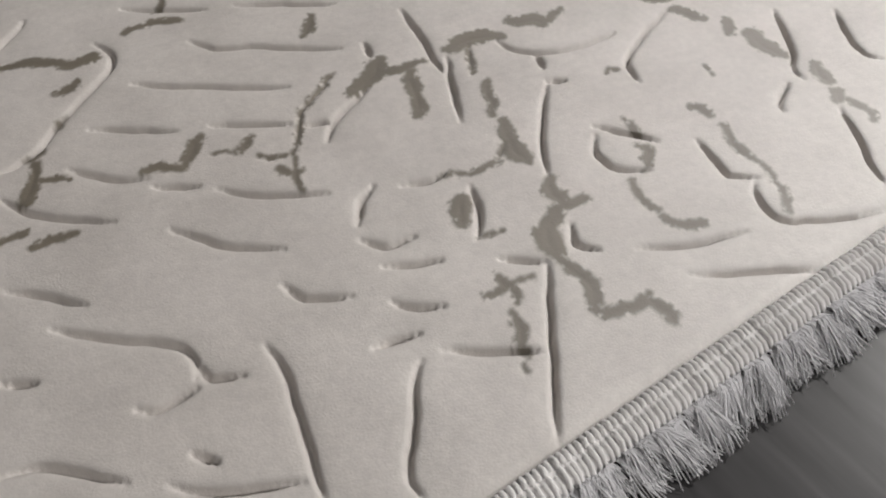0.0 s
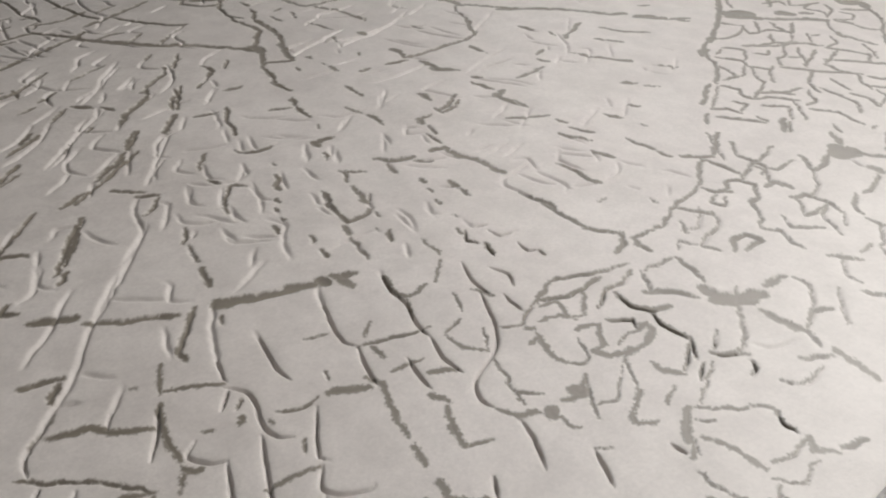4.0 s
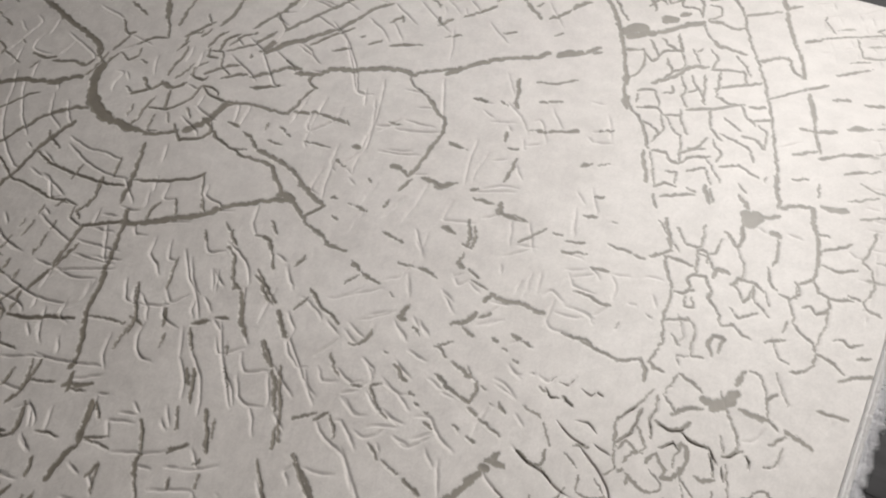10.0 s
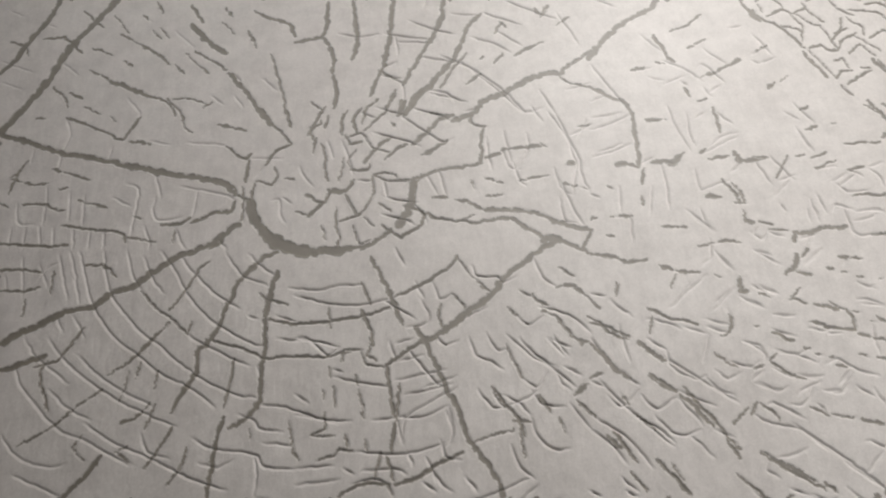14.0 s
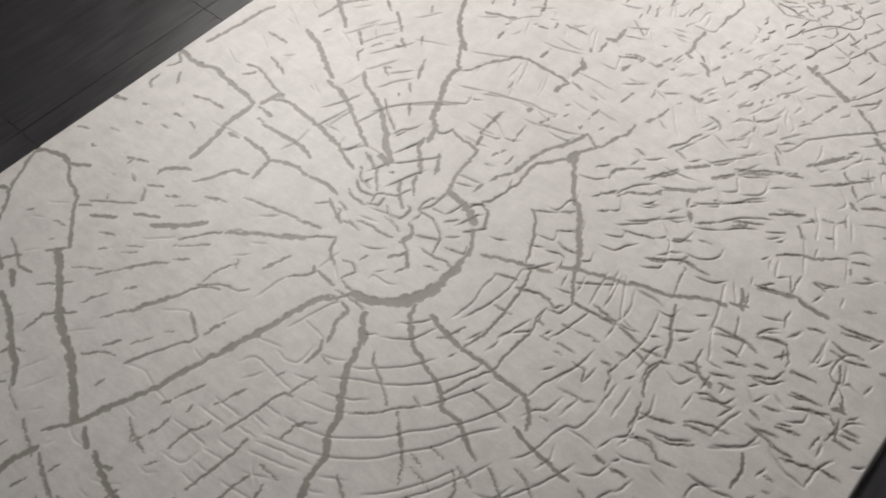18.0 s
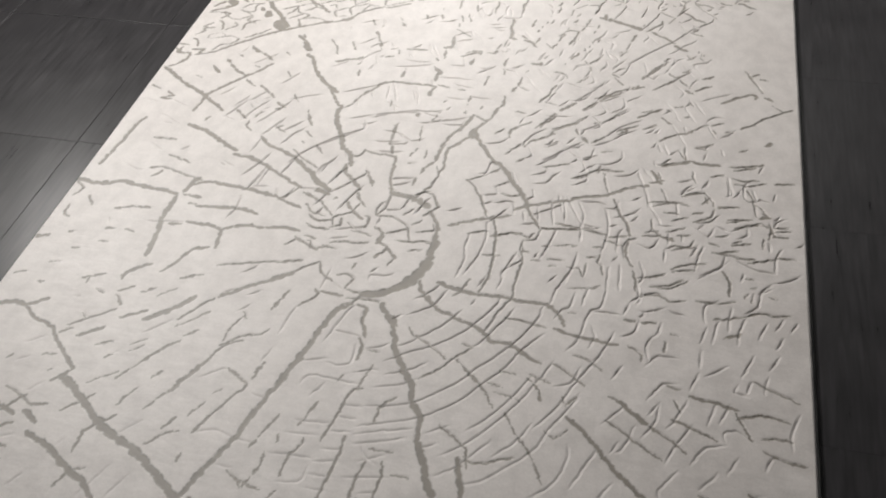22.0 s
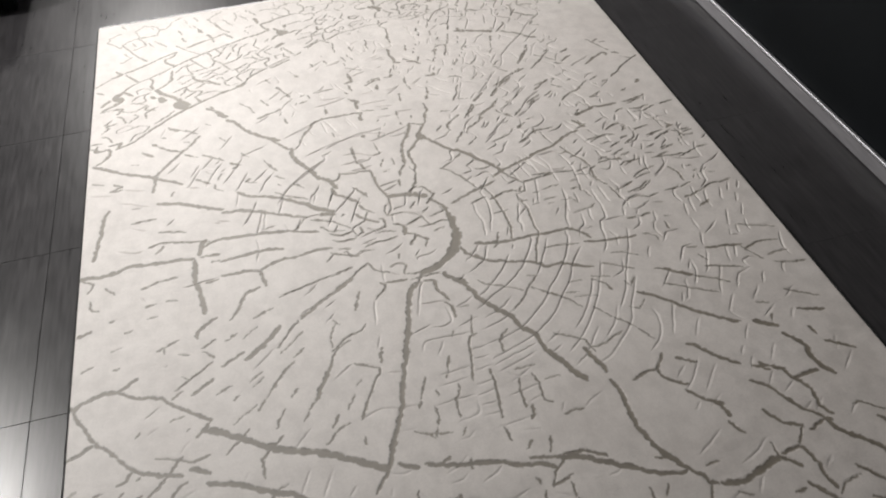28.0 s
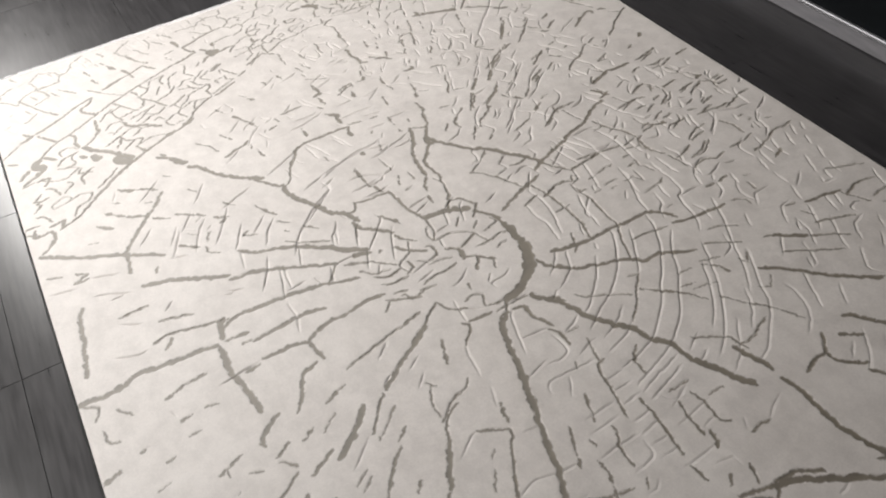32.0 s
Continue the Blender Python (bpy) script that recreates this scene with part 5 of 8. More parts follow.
vein(6, (0.355, 1.341), (0.365, 1.348))
vein(6, (0.368, 1.350), (0.386, 1.358), (0.387, 1.364), (0.375, 1.376))
vein(15, (0.429, 1.307), (0.433, 1.313))
vein(7, (0.415, 1.304), (0.399, 1.313))
vein(6, (0.427, 1.318), (0.431, 1.329), (0.427, 1.337))
vein(4, (0.328, 1.360), (0.351, 1.369))
vein(8, (0.341, 1.383), (0.358, 1.392), (0.376, 1.403))
vein(5, (0.361, 1.394), (0.377, 1.411), (0.390, 1.417))
vein(4, (0.338, 1.385), (0.320, 1.404), (0.295, 1.423), (0.291, 1.435))
vein(5, (0.291, 1.435), (0.301, 1.450), (0.300, 1.459))
vein(4, (0.350, 1.394), (0.340, 1.407))
vein(7, (0.364, 1.409), (0.357, 1.428), (0.355, 1.451), (0.356, 1.463))
vein(4, (0.372, 1.407), (0.381, 1.416))
vein(3, (0.346, 1.463), (0.325, 1.469), (0.300, 1.468))
vein(7, (0.300, 1.468), (0.309, 1.478), (0.297, 1.493))
vein(2, (0.361, 1.470), (0.344, 1.489), (0.327, 1.484), (0.318, 1.487))
vein(4, (0.397, 1.427), (0.401, 1.444), (0.397, 1.459))
vein(4, (0.397, 1.459), (0.393, 1.474), (0.378, 1.483), (0.362, 1.478))
vein(11, (0.415, 1.451), (0.431, 1.460))
vein(3, (0.401, 1.471), (0.390, 1.473))
vein(5, (0.370, 1.482), (0.372, 1.496), (0.376, 1.503))
groove((0.228, 1.376), (0.218, 1.392), (0.191, 1.402))
vein(6, (0.175, 1.403), (0.184, 1.419))
vein(5, (0.214, 1.415), (0.189, 1.435))
vein(3, (0.254, 1.418), (0.240, 1.435), (0.208, 1.436))
vein(4, (0.100, 1.347), (0.101, 1.367), (0.138, 1.388), (0.167, 1.399))
vein(8, (0.144, 1.388), (0.123, 1.400))
vein(4, (0.248, 1.386), (0.255, 1.396), (0.266, 1.397))
groove((0.387, 1.398), (0.387, 1.410))
groove((0.437, 1.359), (0.449, 1.382), (0.456, 1.392))
vein(2, (0.435, 1.360), (0.426, 1.369))
vein(10, (0.548, 1.301), (0.552, 1.313))
vein(7, (0.554, 1.316), (0.547, 1.328), (0.534, 1.337))
groove((0.516, 1.324), (0.528, 1.341))
vein(7, (0.678, 0.550), (0.662, 0.561), (0.652, 0.570))
groove((0.677, 0.615), (0.665, 0.599), (0.655, 0.586))
dash(7, (0.675, 0.601), (0.664, 0.608))
dash(7, (0.705, 0.629), (0.683, 0.621))
groove((0.691, 0.587), (0.681, 0.607), (0.669, 0.625), (0.656, 0.641))
vein(8, (0.515, 0.739), (0.495, 0.752))
vein(5, (0.498, 0.757), (0.515, 0.778), (0.528, 0.783))
groove((0.512, 0.740), (0.527, 0.756), (0.536, 0.776), (0.540, 0.797), (0.546, 0.816), (0.560, 0.832), (0.577, 0.847), (0.591, 0.859))
groove((0.502, 0.768), (0.497, 0.780), (0.513, 0.808), (0.526, 0.824))
groove((0.453, 0.753), (0.437, 0.774))
vein(6, (0.432, 0.758), (0.426, 0.776))
groove((0.426, 0.776), (0.407, 0.786), (0.390, 0.768))
groove((0.458, 0.762), (0.476, 0.792), (0.469, 0.813))
vein(5, (0.458, 0.845), (0.449, 0.824), (0.428, 0.798), (0.418, 0.791), (0.407, 0.806))
groove((0.433, 0.794), (0.455, 0.826))
groove((0.501, 0.808), (0.504, 0.824), (0.495, 0.841), (0.467, 0.858))
vein(5, (0.508, 0.841), (0.517, 0.858), (0.526, 0.870))
groove((0.505, 0.857), (0.517, 0.865))
vein(4, (0.525, 0.877), (0.528, 0.899), (0.529, 0.912))
groove((0.480, 0.872), (0.482, 0.904))
groove((0.447, 0.833), (0.453, 0.856), (0.453, 0.877))
vein(5, (0.722, 0.853), (0.706, 0.870))
vein(10, (0.597, 0.759), (0.610, 0.786), (0.627, 0.808))
vein(6, (0.627, 0.808), (0.638, 0.822))
vein(3, (0.580, 0.740), (0.594, 0.761))
groove((0.629, 0.762), (0.611, 0.745), (0.594, 0.754))
groove((0.594, 0.768), (0.589, 0.799), (0.581, 0.819))
groove((0.647, 0.777), (0.659, 0.804))
vein(7, (0.714, 0.724), (0.700, 0.735), (0.690, 0.750))
vein(7, (0.687, 0.767), (0.675, 0.761), (0.655, 0.776))
groove((0.696, 0.667), (0.705, 0.692), (0.695, 0.708), (0.672, 0.729))
vein(10, (0.727, 0.691), (0.709, 0.702))
groove((0.646, 0.712), (0.661, 0.728), (0.675, 0.745), (0.688, 0.764), (0.696, 0.775))
vein(7, (0.695, 0.787), (0.707, 0.794), (0.718, 0.806))
groove((0.728, 0.769), (0.711, 0.796), (0.697, 0.820))
vein(2, (0.718, 0.718), (0.731, 0.749), (0.741, 0.762))
groove((0.745, 0.792), (0.734, 0.808), (0.726, 0.831), (0.746, 0.839), (0.765, 0.846), (0.777, 0.865))
vein(6, (0.705, 0.851), (0.722, 0.866), (0.730, 0.873))
groove((0.723, 0.855), (0.706, 0.875))
dash(4, (0.751, 0.854), (0.741, 0.863))
dash(3, (0.770, 0.859), (0.776, 0.860))
groove((0.746, 0.875), (0.747, 0.893))
groove((0.737, 0.886), (0.739, 0.901))
vein(6, (0.755, 0.886), (0.749, 0.876))
groove((0.301, 0.784), (0.312, 0.798))
groove((0.271, 0.800), (0.288, 0.828))
dash(6, (0.283, 0.798), (0.293, 0.816))
dash(3, (0.350, 0.775), (0.352, 0.783))
vein(8, (0.365, 0.808), (0.383, 0.839))
groove((0.359, 0.806), (0.371, 0.835), (0.375, 0.846))
groove((0.330, 0.815), (0.335, 0.852))
groove((0.404, 0.805), (0.409, 0.839), (0.428, 0.872))
dash(5, (0.398, 0.856), (0.401, 0.865))
dash(5, (0.411, 0.874), (0.413, 0.883))
dash(8, (0.418, 0.896), (0.417, 0.903))
groove((0.432, 0.889), (0.422, 0.909), (0.435, 0.926), (0.447, 0.944), (0.459, 0.973))
dash(6, (0.435, 0.907), (0.440, 0.923))
groove((0.470, 0.902), (0.444, 0.928))
vein(6, (0.414, 0.951), (0.423, 0.964))
vein(7, (0.425, 0.982), (0.426, 0.993))
vein(5, (0.296, 0.855), (0.312, 0.881))
dash(6, (0.303, 0.852), (0.279, 0.874))
vein(9, (0.315, 0.894), (0.321, 0.919), (0.327, 0.936))
vein(5, (0.310, 0.922), (0.325, 0.938))
groove((0.362, 0.874), (0.368, 0.905))
vein(6, (0.348, 0.879), (0.361, 0.912), (0.367, 0.936))
groove((0.374, 0.907), (0.374, 0.929))
vein(7, (0.367, 0.936), (0.369, 0.954), (0.350, 0.958), (0.329, 0.949))
vein(9, (0.378, 0.960), (0.382, 0.976))
vein(6, (0.386, 0.985), (0.392, 1.006), (0.398, 1.027))
groove((0.327, 0.936), (0.329, 0.949))
groove((0.420, 0.986), (0.386, 0.985), (0.360, 0.990))
groove((0.227, 0.849), (0.198, 0.811))
vein(11, (0.248, 0.856), (0.233, 0.879), (0.210, 0.886))
groove((0.217, 0.894), (0.190, 0.910), (0.169, 0.920))
vein(8, (0.214, 0.896), (0.195, 0.909))
vein(8, (0.183, 0.886), (0.162, 0.891))
vein(9, (0.246, 0.876), (0.254, 0.902))
groove((0.231, 0.898), (0.205, 0.925))
vein(5, (0.150, 0.846), (0.155, 0.879))
vein(11, (0.162, 0.891), (0.165, 0.916), (0.157, 0.940), (0.155, 0.968))
vein(9, (0.155, 0.968), (0.155, 0.993))
groove((0.159, 0.997), (0.177, 1.013), (0.177, 1.037), (0.175, 1.053), (0.177, 1.074))
vein(7, (0.177, 1.037), (0.177, 1.059), (0.170, 1.081), (0.177, 1.096))
dash(8, (0.242, 0.934), (0.244, 0.944))
dash(7, (0.218, 0.959), (0.224, 0.985))
vein(5, (0.224, 0.985), (0.226, 1.006))
groove((0.236, 0.967), (0.223, 0.979))
dash(6, (0.251, 0.961), (0.252, 0.967))
dash(8, (0.265, 0.986), (0.265, 0.996))
groove((0.276, 0.983), (0.286, 1.003), (0.282, 1.013))
dash(4, (0.272, 1.022), (0.271, 1.031))
dash(5, (0.289, 1.048), (0.291, 1.059))
groove((0.270, 1.039), (0.273, 1.056), (0.260, 1.066))
groove((0.310, 0.974), (0.311, 0.994), (0.326, 1.021))
vein(8, (0.348, 1.001), (0.358, 1.017))
dash(3, (0.354, 0.988), (0.355, 0.994))
dash(4, (0.333, 0.959), (0.334, 0.970))
groove((0.353, 1.035), (0.365, 1.054))
vein(4, (0.331, 1.036), (0.336, 1.050))
vein(5, (0.334, 1.052), (0.338, 1.074))
vein(6, (0.286, 1.090), (0.296, 1.111))
vein(4, (0.285, 1.058), (0.297, 1.074), (0.293, 1.084))
groove((0.260, 1.114), (0.264, 1.130), (0.254, 1.138))
groove((0.266, 1.076), (0.264, 1.091), (0.244, 1.096))
groove((0.254, 1.138), (0.257, 1.148))
groove((0.146, 1.009), (0.137, 1.049), (0.127, 1.055))
groove((0.178, 1.004), (0.112, 0.999))
groove((0.141, 0.946), (0.089, 0.939))
vein(6, (0.018, 0.966), (0.004, 1.008))
vein(6, (-0.036, 1.036), (-0.036, 1.082))
dash(7, (-0.033, 1.088), (-0.034, 1.110))
groove((0.051, 0.993), (0.035, 1.023))
dash(8, (0.028, 1.032), (0.022, 1.059))
groove((0.028, 1.032), (0.044, 1.053))
vein(6, (0.087, 1.022), (0.085, 1.048), (0.091, 1.076), (0.088, 1.091))
groove((0.024, 1.071), (0.015, 1.100))
groove((0.027, 1.068), (0.045, 1.086), (0.075, 1.090))
groove((0.005, 1.123), (-0.004, 1.139), (-0.004, 1.155))
groove((0.121, 1.072), (0.088, 1.091))
groove((0.125, 1.053), (0.126, 1.076))
dash(3, (0.074, 1.153), (0.078, 1.164))
groove((0.069, 1.120), (0.066, 1.131))
groove((0.035, 1.151), (0.054, 1.164))
dash(3, (0.129, 1.118), (0.113, 1.118))
vein(8, (0.177, 1.074), (0.177, 1.096), (0.181, 1.120), (0.181, 1.141))
vein(5, (0.185, 1.144), (0.172, 1.162), (0.161, 1.179))
vein(8, (-0.139, 1.113), (-0.113, 1.125), (-0.081, 1.141))
vein(8, (-0.044, 1.116), (-0.073, 1.146))
vein(7, (-0.058, 1.138), (-0.028, 1.153), (0.001, 1.175))
vein(6, (0.001, 1.175), (0.036, 1.181), (0.061, 1.181), (0.084, 1.188))
vein(5, (0.084, 1.188), (0.111, 1.198), (0.136, 1.196))
vein(5, (0.136, 1.196), (0.160, 1.193))
vein(8, (0.164, 1.176), (0.179, 1.193), (0.197, 1.198))
vein(9, (0.162, 1.195), (0.169, 1.204))
vein(8, (0.169, 1.204), (0.169, 1.222))
vein(7, (-0.058, 1.146), (-0.060, 1.182), (-0.057, 1.196))
vein(6, (-0.046, 1.202), (-0.096, 1.190), (-0.096, 1.206), (-0.076, 1.213))
vein(4, (-0.129, 1.102), (-0.075, 1.161))
vein(5, (-0.128, 1.138), (-0.100, 1.167), (-0.107, 1.192), (-0.155, 1.182))
vein(6, (-0.005, 1.203), (-0.036, 1.193), (-0.046, 1.218), (-0.025, 1.237), (-0.005, 1.241), (0.016, 1.264), (0.040, 1.277))
vein(7, (0.008, 1.183), (0.003, 1.196), (-0.009, 1.212))
vein(5, (0.007, 1.200), (0.030, 1.209), (0.025, 1.221), (0.008, 1.214))
vein(4, (0.049, 1.220), (0.060, 1.237), (0.080, 1.244), (0.100, 1.245), (0.118, 1.250), (0.112, 1.272))
vein(6, (0.070, 1.187), (0.059, 1.211), (0.054, 1.223))
vein(4, (0.093, 1.208), (0.107, 1.222), (0.109, 1.227))
vein(2, (0.109, 1.220), (0.086, 1.228), (0.050, 1.205))
vein(2, (0.145, 1.240), (0.128, 1.229), (0.120, 1.249))
vein(7, (0.101, 1.281), (0.082, 1.269), (0.064, 1.272), (0.062, 1.289), (0.091, 1.288))
vein(6, (0.040, 1.277), (0.027, 1.295), (0.038, 1.312), (0.042, 1.329))
vein(6, (0.035, 1.355), (0.024, 1.372), (0.016, 1.381))
vein(5, (-0.090, 1.193), (-0.090, 1.210), (-0.070, 1.224), (-0.067, 1.245))
vein(10, (-0.051, 1.231), (-0.073, 1.234), (-0.070, 1.255))
vein(5, (-0.138, 1.220), (-0.101, 1.219), (-0.096, 1.206))
vein(8, (-0.158, 1.221), (-0.133, 1.249), (-0.156, 1.253), (-0.186, 1.246))
vein(4, (-0.139, 1.246), (-0.093, 1.277), (-0.064, 1.280))
vein(7, (-0.048, 1.266), (-0.067, 1.275), (-0.071, 1.302), (-0.060, 1.321))
vein(5, (-0.054, 1.271), (-0.028, 1.298), (-0.058, 1.304))
vein(5, (-0.001, 1.280), (0.011, 1.297), (-0.011, 1.324))
vein(4, (-0.071, 1.302), (-0.040, 1.310), (-0.026, 1.330), (-0.014, 1.346))
vein(3, (-0.063, 1.323), (-0.035, 1.339))
vein(5, (-0.116, 1.313), (-0.083, 1.328), (-0.074, 1.341))
vein(30, (-0.211, 1.242), (-0.197, 1.257), (-0.218, 1.258))
vein(10, (-0.186, 1.246), (-0.168, 1.247))
vein(12, (-0.218, 1.258), (-0.218, 1.276))
vein(11, (-0.252, 1.215), (-0.229, 1.241))
vein(3, (0.023, 1.363), (0.055, 1.381), (0.059, 1.400))
vein(3, (0.084, 1.389), (0.112, 1.405), (0.135, 1.424))
groove((-0.193, 1.270), (-0.187, 1.290))
vein(8, (-0.824, 0.663), (-0.773, 0.685), (-0.733, 0.720), (-0.717, 0.734))
vein(11, (-0.717, 0.734), (-0.687, 0.762), (-0.649, 0.795), (-0.610, 0.822), (-0.562, 0.850), (-0.506, 0.879))
vein(10, (-0.506, 0.879), (-0.467, 0.898))
vein(14, (-0.467, 0.898), (-0.443, 0.908))
vein(14, (-0.405, 0.925), (-0.390, 0.932))
vein(8, (-0.390, 0.932), (-0.374, 0.950), (-0.359, 0.970), (-0.329, 0.993), (-0.290, 1.015))
vein(10, (-0.278, 1.010), (-0.238, 1.028), (-0.207, 1.045))
vein(4, (-0.284, 1.020), (-0.241, 1.045), (-0.209, 1.059))
vein(7, (-0.182, 1.067), (-0.154, 1.086))
vein(11, (-0.819, 0.666), (-0.806, 0.696), (-0.843, 0.691))
vein(6, (-0.779, 0.693), (-0.763, 0.728), (-0.723, 0.743))
vein(6, (-0.732, 0.737), (-0.715, 0.768), (-0.747, 0.780), (-0.789, 0.767))
vein(2, (-0.788, 0.765), (-0.822, 0.759), (-0.821, 0.777), (-0.789, 0.794), (-0.767, 0.784), (-0.788, 0.765))
vein(8, (-0.836, 0.710), (-0.848, 0.740), (-0.869, 0.751))
vein(7, (-0.870, 0.773), (-0.848, 0.799), (-0.859, 0.808), (-0.823, 0.819))
vein(8, (-0.832, 0.814), (-0.862, 0.820), (-0.840, 0.846))
vein(7, (-0.698, 0.778), (-0.658, 0.807), (-0.631, 0.836))
vein(7, (-0.781, 0.812), (-0.752, 0.841), (-0.762, 0.857))
vein(8, (-0.794, 0.813), (-0.805, 0.849), (-0.825, 0.860))
vein(8, (-0.725, 0.820), (-0.725, 0.855), (-0.685, 0.883))
vein(6, (-0.723, 0.905), (-0.763, 0.877), (-0.788, 0.879), (-0.834, 0.911))
vein(7, (-0.723, 0.905), (-0.745, 0.921), (-0.776, 0.932))
vein(9, (-0.823, 0.875), (-0.805, 0.905), (-0.840, 0.909))
vein(11, (-0.873, 0.914), (-0.828, 0.939))
vein(19, (-0.829, 0.941), (-0.808, 0.962))
vein(14, (-0.880, 0.944), (-0.851, 0.974))
vein(30, (-0.809, 0.964), (-0.829, 0.988))
vein(22, (-0.835, 0.985), (-0.815, 1.008))
vein(14, (-0.770, 0.982), (-0.797, 1.009), (-0.809, 1.017))
vein(7, (-0.879, 0.904), (-0.847, 0.912))
vein(7, (-0.774, 0.947), (-0.754, 0.970), (-0.716, 0.981))
vein(8, (-0.815, 1.008), (-0.789, 1.039), (-0.760, 1.062))
vein(6, (-0.760, 1.062), (-0.710, 1.086), (-0.663, 1.110), (-0.620, 1.138), (-0.563, 1.169), (-0.520, 1.189), (-0.464, 1.214), (-0.409, 1.235), (-0.356, 1.256), (-0.318, 1.271))
vein(30, (-0.591, 0.844), (-0.616, 0.864), (-0.614, 0.886))
vein(20, (-0.578, 0.858), (-0.598, 0.881), (-0.620, 0.910))
vein(16, (-0.618, 0.911), (-0.653, 0.946), (-0.681, 0.978), (-0.691, 0.993))
vein(24, (-0.673, 0.906), (-0.671, 0.924))
vein(20, (-0.661, 0.915), (-0.675, 0.935))
vein(17, (-0.696, 0.940), (-0.708, 0.952))
vein(8, (-0.695, 0.864), (-0.726, 0.875), (-0.719, 0.899))
vein(6, (-0.760, 0.926), (-0.727, 0.929), (-0.730, 0.968), (-0.708, 0.985))
vein(5, (-0.752, 0.984), (-0.757, 1.008), (-0.731, 1.020), (-0.706, 0.999))
vein(11, (-0.701, 1.001), (-0.706, 1.031), (-0.699, 1.053), (-0.710, 1.080))
vein(6, (-0.691, 0.993), (-0.653, 1.017), (-0.639, 1.043))
vein(11, (-0.643, 1.035), (-0.626, 1.055))
vein(9, (-0.634, 1.052), (-0.634, 1.083), (-0.631, 1.109))
vein(9, (-0.536, 0.860), (-0.550, 0.886), (-0.555, 0.904))
vein(7, (-0.555, 0.904), (-0.530, 0.930), (-0.548, 0.940), (-0.589, 0.906))
vein(6, (-0.547, 0.908), (-0.513, 0.920), (-0.480, 0.917), (-0.463, 0.907))
vein(7, (-0.548, 0.940), (-0.573, 0.947), (-0.585, 0.980))
vein(8, (-0.605, 0.930), (-0.588, 0.952), (-0.585, 0.980), (-0.633, 0.956))
vein(5, (-0.593, 0.976), (-0.539, 1.003), (-0.515, 0.983), (-0.476, 0.971))
vein(6, (-0.550, 0.959), (-0.515, 0.983))
vein(11, (-0.467, 0.957), (-0.497, 0.986), (-0.517, 1.001), (-0.545, 1.012), (-0.560, 1.049))
vein(5, (-0.598, 0.999), (-0.566, 1.028))
vein(5, (-0.611, 1.018), (-0.597, 1.012))
vein(5, (-0.613, 1.036), (-0.596, 1.057), (-0.556, 1.057))
vein(6, (-0.558, 1.075), (-0.507, 1.087), (-0.482, 1.092))
vein(7, (-0.556, 1.057), (-0.570, 1.094), (-0.578, 1.120), (-0.548, 1.134))
vein(5, (-0.618, 1.090), (-0.597, 1.118), (-0.570, 1.136))
vein(7, (-0.433, 0.937), (-0.448, 0.967), (-0.412, 0.992))
vein(4, (-0.426, 0.940), (-0.401, 0.947))
vein(7, (-0.387, 0.955), (-0.402, 0.991), (-0.388, 1.011))
vein(6, (-0.447, 0.986), (-0.460, 1.005), (-0.475, 0.997))
vein(6, (-0.510, 1.005), (-0.476, 1.028), (-0.455, 1.026), (-0.430, 1.045))
vein(6, (-0.522, 1.024), (-0.496, 1.043), (-0.473, 1.066), (-0.452, 1.077))
vein(6, (-0.538, 1.047), (-0.491, 1.064), (-0.459, 1.073))
vein(8, (-0.503, 1.082), (-0.525, 1.108), (-0.560, 1.164))
vein(6, (-0.472, 1.036), (-0.492, 1.051))
vein(7, (-0.482, 1.092), (-0.476, 1.125), (-0.484, 1.151))
vein(8, (-0.423, 1.048), (-0.437, 1.078), (-0.453, 1.106), (-0.478, 1.136))
vein(7, (-0.356, 0.979), (-0.352, 0.999), (-0.338, 1.019))
vein(5, (-0.385, 1.007), (-0.351, 1.025), (-0.328, 1.018), (-0.309, 1.016))
vein(6, (-0.388, 1.011), (-0.400, 1.042), (-0.375, 1.060), (-0.358, 1.075))
vein(5, (-0.417, 1.039), (-0.379, 1.052))
vein(5, (-0.384, 1.019), (-0.356, 1.046), (-0.349, 1.062), (-0.307, 1.077))
vein(6, (-0.444, 1.092), (-0.406, 1.105), (-0.382, 1.122), (-0.369, 1.140))
vein(6, (-0.432, 1.128), (-0.420, 1.151), (-0.413, 1.166))
vein(6, (-0.481, 1.146), (-0.456, 1.163), (-0.438, 1.189))
vein(8, (-0.451, 1.183), (-0.466, 1.211))
vein(8, (-0.483, 1.163), (-0.495, 1.192))
vein(6, (-0.388, 1.131), (-0.380, 1.169), (-0.372, 1.196), (-0.343, 1.214))
vein(8, (-0.399, 1.172), (-0.401, 1.200), (-0.384, 1.224))
vein(5, (-0.441, 1.193), (-0.429, 1.215), (-0.390, 1.221))
vein(7, (-0.289, 1.027), (-0.295, 1.048), (-0.276, 1.070), (-0.279, 1.086))
vein(6, (-0.279, 1.086), (-0.307, 1.077), (-0.335, 1.105), (-0.367, 1.112))
vein(7, (-0.323, 1.087), (-0.334, 1.116))
vein(7, (-0.279, 1.086), (-0.303, 1.097), (-0.321, 1.135))
vein(5, (-0.315, 1.126), (-0.296, 1.147), (-0.265, 1.173))
vein(6, (-0.366, 1.124), (-0.333, 1.152), (-0.314, 1.149))
vein(6, (-0.248, 1.067), (-0.254, 1.087), (-0.226, 1.096))
vein(7, (-0.266, 1.104), (-0.289, 1.133))
vein(6, (-0.305, 1.160), (-0.323, 1.190), (-0.312, 1.217), (-0.309, 1.235))
vein(8, (-0.203, 1.062), (-0.221, 1.076), (-0.220, 1.099))
